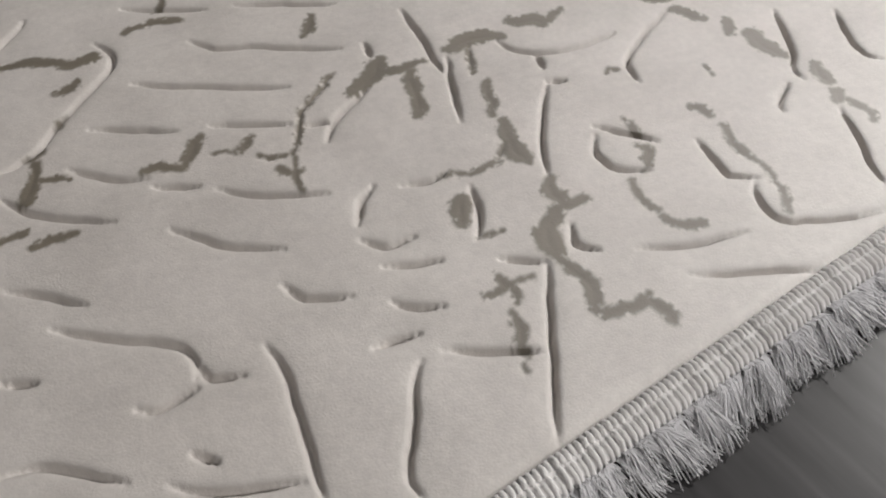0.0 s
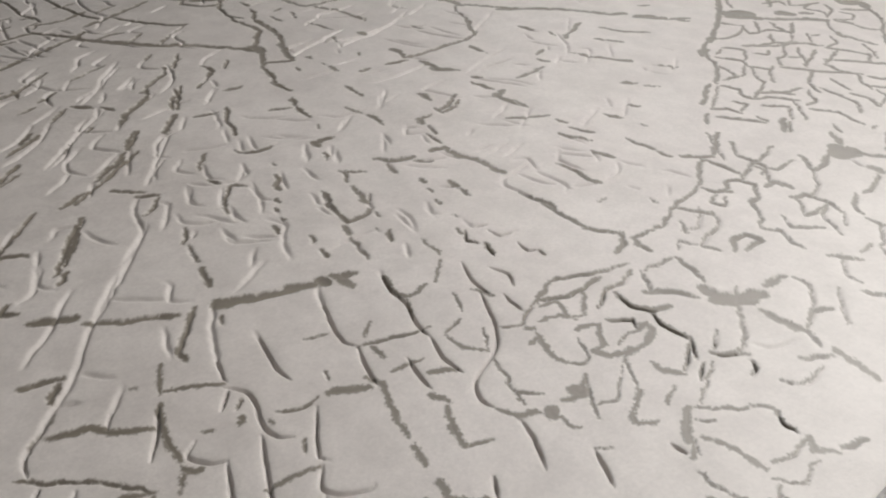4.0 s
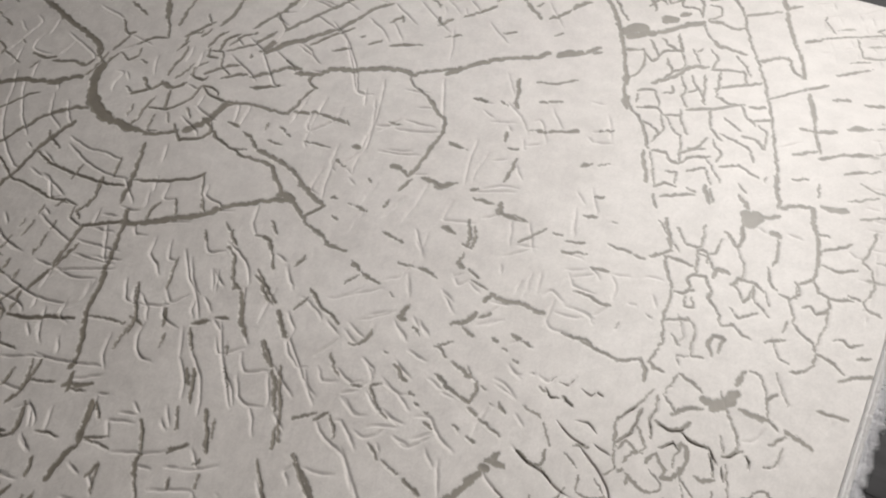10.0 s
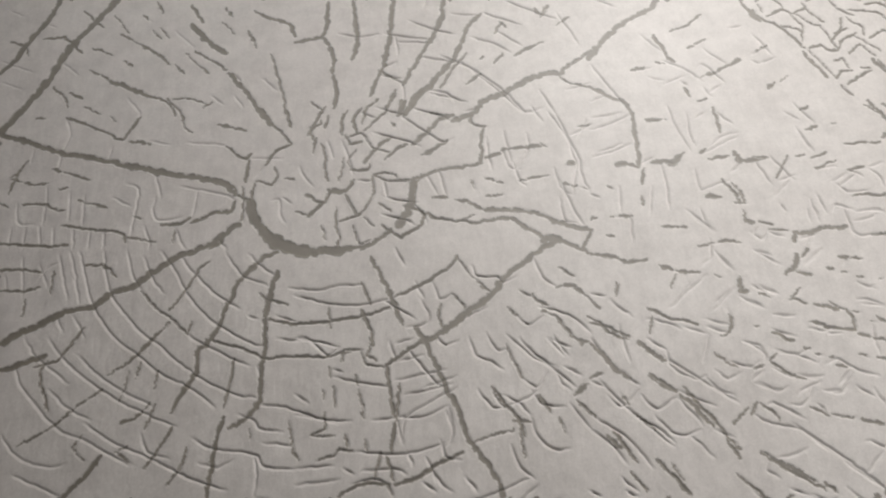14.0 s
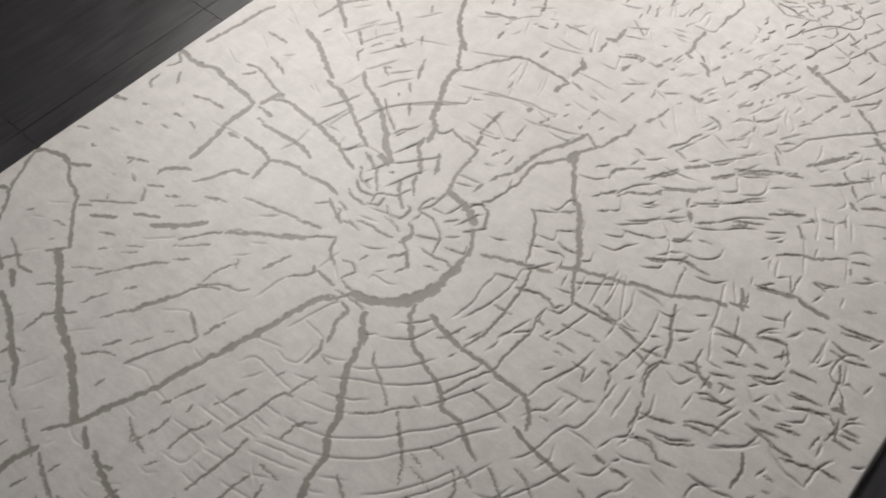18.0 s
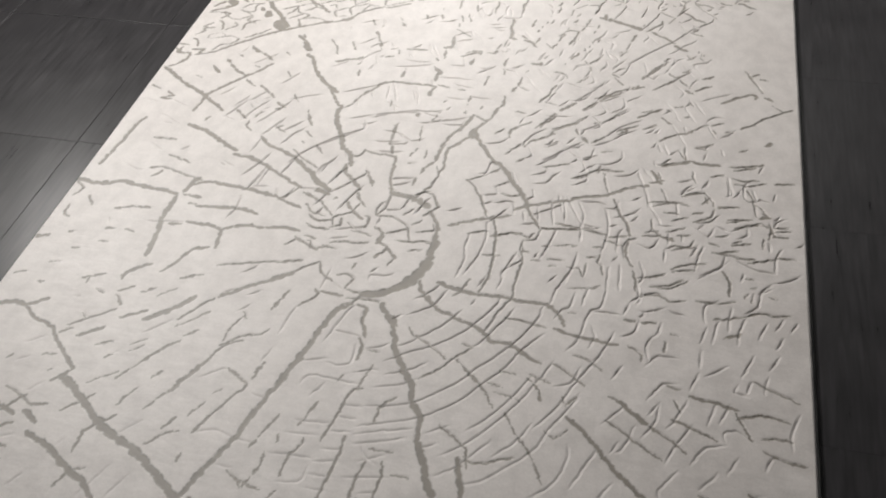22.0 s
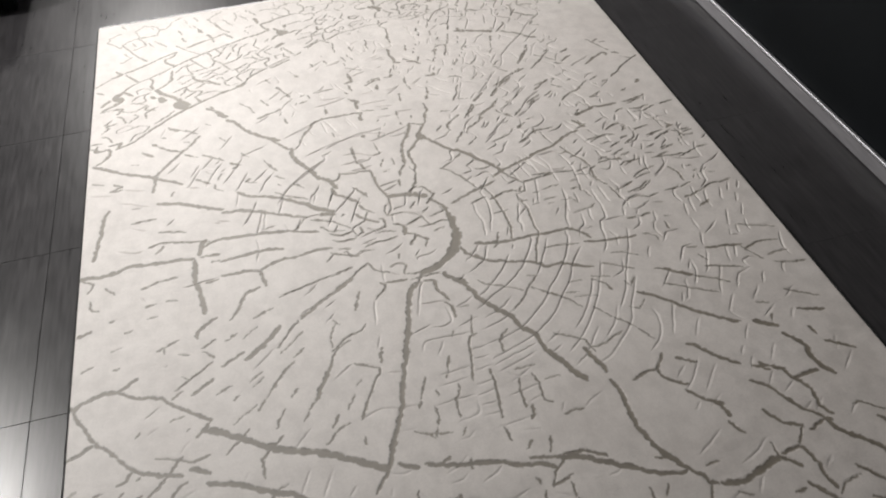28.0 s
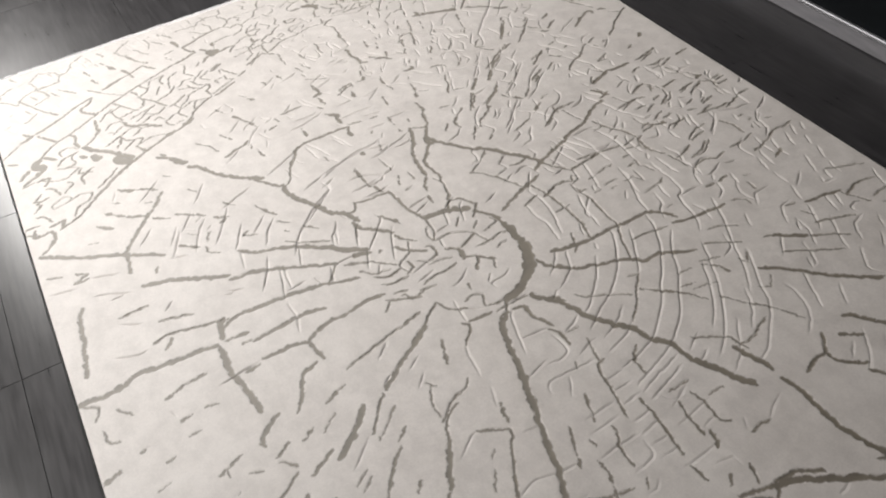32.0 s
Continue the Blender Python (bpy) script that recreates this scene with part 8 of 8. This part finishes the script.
vein(4, (0.560, 0.194), (0.586, 0.163), (0.599, 0.123))
groove((0.561, 0.160), (0.604, 0.178))
groove((0.643, 0.211), (0.635, 0.257), (0.605, 0.341))
vein(5, (0.652, 0.218), (0.710, 0.241), (0.741, 0.233))
groove((0.655, 0.203), (0.677, 0.155))
vein(5, (0.699, 0.173), (0.740, 0.191))
vein(5, (0.639, 0.122), (0.671, 0.133))
groove((0.740, 0.257), (0.722, 0.277), (0.753, 0.303))
vein(5, (0.737, 0.273), (0.774, 0.286), (0.797, 0.256), (0.799, 0.241))
groove((0.776, 0.305), (0.787, 0.332))
vein(6, (0.790, 0.351), (0.822, 0.361))
groove((0.827, 0.281), (0.844, 0.295), (0.833, 0.352))
vein(5, (0.811, 0.242), (0.856, 0.248))
vein(4, (0.761, 0.176), (0.792, 0.186), (0.814, 0.213))
groove((0.759, 0.158), (0.789, 0.136), (0.804, 0.165))
vein(4, (0.691, 0.133), (0.735, 0.154))
groove((0.698, 0.091), (0.698, 0.131))
vein(5, (0.634, 0.110), (0.681, 0.117))
groove((0.627, 0.079), (0.657, 0.073), (0.676, 0.105))
vein(5, (0.600, 0.090), (0.621, 0.099))
groove((0.602, 0.026), (0.594, 0.068), (0.604, 0.093))
vein(5, (0.546, 0.079), (0.594, 0.068))
groove((0.637, 0.023), (0.648, -0.014), (0.637, -0.055))
vein(5, (0.707, 0.075), (0.747, 0.093), (0.757, 0.117))
groove((0.754, 0.060), (0.767, 0.101))
vein(5, (0.708, 0.013), (0.755, 0.038), (0.788, 0.044))
vein(5, (0.632, -0.028), (0.671, -0.018), (0.694, -0.006))
groove((0.642, -0.110), (0.650, -0.074), (0.632, -0.104))
vein(4, (0.671, -0.048), (0.708, -0.047), (0.752, -0.017))
groove((0.776, 0.003), (0.824, 0.044), (0.833, 0.081))
vein(5, (0.801, 0.084), (0.833, 0.081), (0.864, 0.078))
vein(4, (0.846, 0.122), (0.869, 0.134))
groove((0.837, 0.161), (0.813, 0.172))
vein(5, (0.808, 0.136), (0.838, 0.147))
vein(5, (0.849, 0.171), (0.888, 0.188), (0.915, 0.203))
vein(5, (0.918, 0.198), (0.936, 0.184), (0.931, 0.149))
groove((0.932, 0.136), (0.935, 0.109))
groove((0.904, 0.248), (0.897, 0.274), (0.909, 0.285))
vein(7, (0.916, 0.235), (0.932, 0.226))
groove((0.945, 0.283), (0.949, 0.310))
vein(3, (0.912, 0.255), (0.932, 0.226))
vein(5, (0.944, 0.191), (0.976, 0.195))
groove((0.945, 0.213), (0.958, 0.232))
vein(5, (0.833, 0.189), (0.868, 0.203))
vein(5, (0.849, 0.332), (0.886, 0.330), (0.926, 0.347))
vein(6, (0.848, 0.382), (0.900, 0.400))
groove((0.892, 0.319), (0.905, 0.281), (0.923, 0.280))
vein(4, (0.873, 0.286), (0.912, 0.255))
groove((0.909, 0.382), (0.920, 0.409))
groove((0.850, 0.283), (0.865, 0.313))
vein(6, (0.746, 0.458), (0.774, 0.454))
vein(6, (0.664, 0.380), (0.684, 0.403))
groove((0.663, 0.465), (0.680, 0.422), (0.703, 0.441))
vein(5, (0.703, 0.441), (0.724, 0.403))
groove((0.619, 0.353), (0.652, 0.307))
vein(4, (0.656, 0.346), (0.666, 0.318))
groove((0.706, 0.316), (0.748, 0.334))

drawn((-0.611, -0.847), (-0.437, 0.930), (0.659, 0.709), (0.592, -0.603))
drawn((0.878, 1.079), (0.431, 1.416), (0.592, 1.538), (0.820, 1.531), (0.823, 1.532), (0.977, 1.423))
drawn((0.673, 0.794), (0.024, 1.347), (0.357, 1.524), (0.582, 1.329), (0.705, 1.468), (0.875, 1.320))
drawn((0.628, 0.408), (-0.284, 1.246), (0.150, 1.441), (0.786, 0.858))
drawn((-0.823, 0.641), (-1.058, 1.003), (-0.941, 1.164), (0.057, 1.544), (0.265, 1.264))
drawn((-0.773, 0.277), (-1.253, 0.800), (-0.058, 1.445), (0.887, 0.526), (0.668, 0.017), (0.259, 0.432), (0.324, 0.521), (-0.100, 0.854))
drawn((-0.919, -0.339), (-0.899, 0.645), (-0.729, 0.719), (0.168, -0.628), (-0.357, -0.888))
drawn((0.104, 1.079), (0.670, 1.323), (0.916, 1.257), (0.998, 0.593), (1.005, 0.026), (1.007, -0.213), (0.674, -0.378))
drawn((0.392, -0.121), (1.006, -0.069), (1.019, -0.578), (0.430, -0.644))
drawn((-0.909, -0.052), (-0.219, -0.396), (0.410, -0.537), (0.687, -0.302), (1.127, -0.532), (1.011, -1.009), (0.668, -1.374), (-0.944, -0.609))
drawn((-0.656, 1.128), (-0.711, 1.391), (0.395, 1.487), (0.427, 1.384), (-0.034, 1.326), (-0.347, 1.243))
drawn((0.150, 1.441), (0.786, 0.858), (0.930, 0.800), (1.030, 0.800), (1.030, 1.540), (0.150, 1.540))


# crackled band: edges between many small cells
def crackle(x0, x1, y0, y1, size, wanted):
    nx, ny = int((x1 - x0) / size) + 1, int((y1 - y0) / size) + 1
    px = x0 + (np.arange(nx)[None] + 0.5 * (np.arange(ny)[:, None] % 2) + rng.uniform(-0.42, 0.42, (ny, nx))) * size
    py = y0 + (np.arange(ny)[:, None] + rng.uniform(-0.42, 0.42, (ny, nx))) * size
    seeds = np.stack([px.ravel(), py.ravel()], 1)
    step = size / 9
    gx, gy = np.arange(x0, x1, step), np.arange(y0, y1, step)
    spots = np.stack(np.meshgrid(gx, gy), -1).reshape(-1, 2)
    near = np.empty((len(spots), 3), int)
    for k in range(0, len(spots), 4000):
        d = ((spots[k : k + 4000, None] - seeds[None]) ** 2).sum(-1)
        near[k : k + 4000] = np.argpartition(d, 3, 1)[:, :3]
    corners = {}
    for trio, spot in zip(np.sort(near, 1), spots):
        d = np.sqrt(((seeds[trio] - spot) ** 2).sum(1))
        if d.max() - d.min() < step * 0.9:
            corners.setdefault(tuple(trio), []).append(spot)
    nodes = {trio: np.mean(some, 0) for trio, some in corners.items()}
    keys = list(nodes)
    for n, a in enumerate(keys):
        for b in keys[n + 1 :]:
            if len(set(a) & set(b)) == 2 and np.hypot(*(nodes[a] - nodes[b])) < 2.2 * size:
                mid = (nodes[a] + nodes[b]) / 2
                if zone(*mid) != wanted or rng.random() < 0.03:
                    continue
                way = smooth_way([nodes[a], mid + rng.normal(0, size * 0.07, 2), nodes[b]], 0.004, 0.001)
                if busy(way) > (0.0 if wanted == "crackle" else 0.3):
                    continue
                stamp(way, rng.uniform(0.0028, 0.0040), 0.0028, 0.0)
                if rng.random() < 0.9:
                    stamp(way, rng.uniform(0.0034, 0.0050), 0.0, 0.95, 0.2)


crackle(-0.90, 0.44, 0.62, 1.52, 0.034, "crackle")
crackle(-0.90, 0.40, 0.95, 1.52, 0.080, "bark")
crackle(-0.90, 1.01, -1.35, -0.70, 0.100, "bark")


# the net of short cracks along and across the spokes
def walk_line(points, seg, gap, cut, brown):
    """Follows a long faint line and carves it piece by piece; cut and brown are shares of its pieces."""
    way = smooth_way(points, 0.005, 0.0007)
    n = rng.integers(0, 6)
    while n < len(way) - 3:
        m = n + int(rng.uniform(*seg) / 0.005)
        part = way[n : m + 1]
        n = m + max(1, int(rng.uniform(*gap) / 0.005))
        if len(part) < 4:
            continue
        x, y = part[len(part) // 2]
        inside = (part[:, 0] > RX0 + 0.010) & (part[:, 0] < RX1 - 0.010) & (part[:, 1] > RY0 + 0.01) & (part[:, 1] < RY1 - 0.010)
        if not inside.all() or zone(x, y) == "crackle" or (x > 0.52 and y > 1.04) or (x > 0.33 and y > 1.04):
            continue
        rows, cols = cells_of(part)
        if len(rows) < len(part):
            continue
        free = np.flatnonzero(~USED[rows, cols])
        for run in np.split(free, np.flatnonzero(np.diff(free) > 1) + 1):
            if len(run) < 3:
                continue
            piece = part[max(run[0] - 1, 0) : run[-1] + 2]
            dyed = rng.random() < brown
            if rng.random() < cut:
                stamp(piece, rng.uniform(0.0028, 0.0038), rng.uniform(0.0030, 0.0046), 0.0, 0.05)
            elif not dyed:
                continue
            if dyed:
                short = piece[rng.integers(0, max(1, len(piece) // 3)) :]
                stamp(short + rng.normal(0, 0.0006, 2), rng.uniform(0.0040, 0.0060), 0.0, rng.uniform(0.55, 0.9), 0.1, beads(len(short) - 1, 0.5, 1))
            claim(piece, 0.004)


def net(a0, a1, r0, r1, arc_gap, ring_gap, cut_along, brown_along, cut_across, brown_across, seg=(0.020, 0.050), gap=(0.004, 0.020)):
    """Spokes and rings of short cracks between the radii r0 and r1 and the angles a0 and a1."""
    low = r0
    while low < r1:
        high = min(low * 1.45 + 0.03, r1)
        count = max(2, int(math.radians(a1 - a0) * (low + high) / 2 / arc_gap))
        for k in range(count):
            turn = math.radians(a0 + (k + rng.uniform(0.15, 0.85)) * (a1 - a0) / count)
            r = np.linspace(low, high, 4 + int((high - low) / 0.05))
            t = turn + np.cumsum(rng.normal(0, 0.0035, len(r))) / r
            walk_line(np.stack([r * np.cos(t), r * np.sin(t)], 1), seg, gap, cut_along, brown_along)
        low = high
    radius = r0
    while radius < r1:
        t = np.radians(np.linspace(a0, a1, 4 + int(math.radians(a1 - a0) * radius / 0.05)))
        r = radius + np.cumsum(rng.normal(0, 0.0022, len(t)))
        walk_line(np.stack([r * np.cos(t), r * np.sin(t)], 1), seg, gap, cut_across, brown_across)
        radius += ring_gap * rng.uniform(0.8, 1.2)


net(-88, 20, 0.165, 0.70, 0.060, 0.5, 0.6, 0.60, 0.0, 0.0, (0.02, 0.06), (0.01, 0.04))
net(-95, 22, 0.70, 1.75, 0.040, 0.038, 0.85, 0.26, 0.85, 0.08)
net(20, 66, 0.17, 1.75, 0.042, 0.046, 0.85, 0.20, 0.85, 0.05, (0.030, 0.070), (0.004, 0.016))
net(64, 142, 0.17, 1.75, 0.038, 0.040, 0.75, 0.27, 0.85, 0.05, (0.020, 0.050), (0.006, 0.022))
net(140, 200, 0.16, 1.75, 0.040, 0.048, 0.55, 0.16, 0.60, 0.05, (0.016, 0.045), (0.010, 0.034))
net(198, 270, 0.16, 1.75, 0.036, 0.048, 0.60, 0.19, 0.55, 0.05, (0.020, 0.060), (0.008, 0.030))
net(0, 360, 0.055, 0.15, 0.028, 0.035, 0.6, 0.5, 0.5, 0.4, (0.015, 0.04), (0.008, 0.02))


# ---- the rug ----
def heights(xs, ys, low):
    gx, gy = np.meshgrid(xs, ys)
    rim = np.minimum(np.minimum(gx - RX0, RX1 - gx), np.minimum(gy - RY0, RY1 - gy))
    swell = 0.0009 * (np.sin(gx * 5.1 + 1.3 * np.sin(gy * 3.7)) + np.sin(gy * 6.3 + gx * 2.1))
    gz = PILE_H + swell - low - 0.006 * np.clip(1 - rim / 0.007, 0, 1) ** 2
    return np.stack([gx, gy, gz], -1)


def quads_of(index):
    return np.stack([index[:-1, :-1], index[:-1, 1:], index[1:, 1:], index[1:, :-1]], -1)


def rug():
    """The pile as one sheet, with a closer weave of faces in the fringed corner, and its four sides."""
    base = tagged(new("rug"), "cream velvet rug with carved tree ring cracks and brown veins", "rug")
    xs, ys, low, brown = WHOLE
    fx, fy, fine_low, fine_brown = CORNER
    top, close = heights(xs, ys, low), heights(fx, fy, fine_low)
    i, j = int(np.argmin(abs(xs - FINE_X))), int(np.argmin(abs(ys - FINE_Y)))
    index = np.arange(top.shape[0] * top.shape[1]).reshape(top.shape[:2])
    fine = top.shape[0] * top.shape[1] + np.arange(close.shape[0] * close.shape[1]).reshape(close.shape[:2])
    for line, coarse, own, other in ((np.s_[0, :], (j, np.s_[i:]), fx, xs[i:]), (np.s_[:, 0], (np.s_[j:], i), fy, ys[j:])):
        close[line][:, 2] = np.interp(own, other, top[coarse][:, 2])
        same = np.searchsorted(own, other - 1e-6)
        edge = fine[line].copy()
        edge[same] = index[coarse]
        fine[line] = edge
    open_faces = np.ones((top.shape[0] - 1, top.shape[1] - 1), bool)
    open_faces[j:, i:] = False
    faces = np.concatenate([quads_of(index)[open_faces], quads_of(fine).reshape(-1, 4)])
    points = np.concatenate([top.reshape(-1, 3), close.reshape(-1, 3)])
    ink = np.concatenate([brown.ravel(), fine_brown.ravel()])
    ring = np.concatenate([index[0, :-1], index[:j, -1], fine[:-1, -1], fine[-1, :0:-1], index[-1, i:0:-1], index[:0:-1, 0]])
    foot = points[ring].copy()
    foot[:, 2] = 0.0005
    k = np.arange(len(ring))
    after = (k + 1) % len(ring)
    side = np.stack([ring[k], len(points) + k, len(points) + after, ring[after]], 1)
    level = len(faces)
    faces = np.concatenate([faces, side])
    data = bpy.data.meshes.new("velvet_surface")
    data.vertices.add(len(points) + len(foot))
    data.vertices.foreach_set("co", np.concatenate([points, foot]).astype(np.float32).ravel())
    data.loops.add(faces.size)
    data.loops.foreach_set("vertex_index", faces.astype(np.int32).ravel())
    data.polygons.add(len(faces))
    data.polygons.foreach_set("loop_start", np.arange(0, faces.size, 4, dtype=np.int32))
    data.polygons.foreach_set("use_smooth", np.arange(len(faces)) < level)
    data.update(calc_edges=True)
    dyed = data.attributes.new("dye", "FLOAT", "POINT")
    dyed.data.foreach_set("value", np.concatenate([ink, np.zeros(len(foot), np.float32)]).astype(np.float32))
    data.materials.append(PILE)
    ob = new("velvet_surface", data)
    ob.parent = base
    tagged(ob, "cream carved velvet")
    return base


RUG = rug()


def tube(bm, points, radius, sides=4):
    rings = []
    for n, p in enumerate(points):
        a, b = points[max(0, n - 1)], points[min(len(points) - 1, n + 1)]
        ahead = (Vector(b) - Vector(a)).normalized()
        one = ahead.orthogonal().normalized()
        two = ahead.cross(one)
        rings.append([bm.verts.new(Vector(p) + radius * (math.cos(t) * one + math.sin(t) * two)) for t in (k * math.tau / sides for k in range(sides))])
    for a, b in zip(rings, rings[1:]):
        for k in range(sides):
            bm.faces.new((a[k], a[(k + 1) % sides], b[(k + 1) % sides], b[k]))


def joined(name, verts, faces, mat, parent, label, kind=""):
    data = bpy.data.meshes.new(name)
    data.from_pydata(verts, [], faces)
    data.materials.append(mat)
    data.polygons.foreach_set("use_smooth", [True] * len(faces))
    ob = new(name, data)
    ob.parent = parent
    return tagged(ob, label, kind=kind)


def strand(verts, faces, points, radius):
    """A thin three-sided thread."""
    at = len(verts)
    for x, y, z in points:
        verts.extend([(x - radius, y, z - radius * 0.5), (x + radius, y, z - radius * 0.5), (x, y, z + radius)])
    for n in range(len(points) - 1):
        o = at + 3 * n
        faces.extend([(o, o + 1, o + 4, o + 3), (o + 1, o + 2, o + 5, o + 4), (o + 2, o, o + 3, o + 5)])


def ends():
    verts, faces = [], []
    pitch, x = 0.0031, RX0 + 0.004
    while x < RX1 - 0.004:
        y, lean, up = RY1 + 0.0006 * random.random(), 0.0016 + random.gauss(0, 0.0003), random.gauss(0, 0.0003)
        strand(verts, faces, [(x, y - 0.0015, 0.0098), (x + lean * 0.2, y + 0.0010, 0.0118 + up), (x + lean * 0.4, y + 0.0034, 0.0116 + up), (x + lean * 0.45, y + 0.0046, 0.0098 + up)], 0.0016)
        strand(verts, faces, [(x + lean * 0.4, y + 0.0042, 0.0096 + up), (x + lean * 0.6, y + 0.0066, 0.0116 + up), (x + lean * 0.9, y + 0.0112, 0.0112 + up), (x + lean * 1.1, y + 0.0142, 0.0080)], 0.0016)
        x += pitch * random.uniform(0.94, 1.06)
    joined("binding", verts, faces, CORD, RUG, "white ribbed woven binding tape", "stuff")
    solid("backing_tape", box((RX0 + 0.002, RY1 + 0.0008, 0.0006), (RX1 - 0.002, RY1 + 0.0132, 0.0108), 0.002), CORD, RUG, "white backing tape under the ribs")
    verts, faces = [], []
    x = RX0 + 0.006
    while x < RX1 - 0.006:
        drift = 0.006 * math.sin(x * 31 + 2 * math.sin(x * 17)) + random.gauss(0, 0.0035)
        long, lift = random.uniform(0.017, 0.026), random.uniform(0.002, 0.007)
        for n in range(30):
            own, run = random.gauss(0, 0.0034), long * random.uniform(0.80, 1.08)
            root, y = x + random.gauss(0, 0.0011), RY1 + 0.0115
            tip = root + drift + own * 1.6
            bend = random.gauss(0, 0.0009)
            points = [(root, y, 0.0065), (root + drift * 0.2 + own * 0.4, y + run * 0.28, 0.006 + lift * 0.9), (root + drift * 0.6 + own + bend, y + run * 0.66, 0.0035 + lift * 0.7), (tip, y + run, random.uniform(0.0008, 0.004))]
            strand(verts, faces, points, 0.00030)
        x += random.uniform(0.0034, 0.0056)
    joined("fringe", verts, faces, YARN, RUG, "short white silky fringe", "stuff")
    for name, x in (("side_edging", RX0 - 0.0022), ("side_edging", RX1 + 0.0022)):
        bm = bmesh.new()
        tube(bm, [(x + 0.0006 * math.sin(k * 0.9), RY0 + k * (RY1 - RY0) / 160, 0.0045) for k in range(161)], 0.004, 6)
        solid(name, bm, RUBBER, RUG, "dark overlocked edge yarn", True)


ends()


# ---- things beside the rug ----
def skirting():
    base = tagged(new("skirting"), "grey tile skirting along the black wall", "skirting", kind="structure")
    y = JY - 7 * TILE - 0.124
    first = rail = None
    while y < Y1 - 0.1:
        if first is None:
            bm = box((-0.011, 0.0015, 0.0), (0.0, 3 * TILE - 0.0015, 0.0490), 0.003, 2)
            first = piece = solid("skirting_tile", bm, SKIRT, base)
        else:
            piece = new("skirting_tile", first.data)
            piece.parent = base
        piece.location = (X1, y, 0.001)
        if rail is None:
            bm = box((-0.0150, 0.0012, 0.0502), (0.0, 3 * TILE - 0.0012, 0.0625), 0.0040, 3)
            rail = strip = solid("edge_profile", bm, EDGE, base, "bright aluminium edge profile")
        else:
            strip = new("edge_profile", rail.data)
            strip.parent = base
        strip.location = (X1, y, 0.0)
        y += 3 * TILE


skirting()


def ottoman(x, y):
    base = tagged(new("ottoman"), "low black leatherette ottoman standing on the tiles", "ottoman")
    base.location = (x, y, 0)
    solid("cushion", box((-0.35, -0.35, 0.05), (0.35, 0.35, 0.42), 0.05, 4), LEATHER, base, smooth=True)
    for sx in (-0.27, 0.27):
        for sy in (-0.27, 0.27):
            solid("foot", box((sx - 0.025, sy - 0.025, 0.0), (sx + 0.025, sy + 0.025, 0.055), 0.004), BLACK, base)


ottoman(-1.55, 2.15)

# ---- floor tiles ----
slab = None
grid = bpy.data.objects["floor"]
for i in range(-6, 5):
    for j in range(-7, 9):
        x, y = JX + i * TILE, JY + j * TILE
        lo, hi = x + 0.0005, min(x + TILE - 0.0005, X1)
        if hi - lo < 0.05:
            continue
        if hi < X1 and slab is None:
            bm = box((-TILE / 2 + 0.0005, -TILE / 2 + 0.0005, -0.010), (TILE / 2 - 0.0005, TILE / 2 - 0.0005, 0.0), 0.0006)
            slab = tile = solid("floor_tile", bm, FLOOR, grid)
        elif hi < X1:
            tile = new("floor_tile", slab.data)
            tile.parent = grid
        else:
            bm = box((lo - x - TILE / 2, -TILE / 2 + 0.0002, -0.010), (hi - x - TILE / 2, TILE / 2 - 0.0002, 0.0))
            tile = solid("floor_tile", bm, FLOOR, grid)
        tile.location = (x + TILE / 2, y + TILE / 2, 0.0)
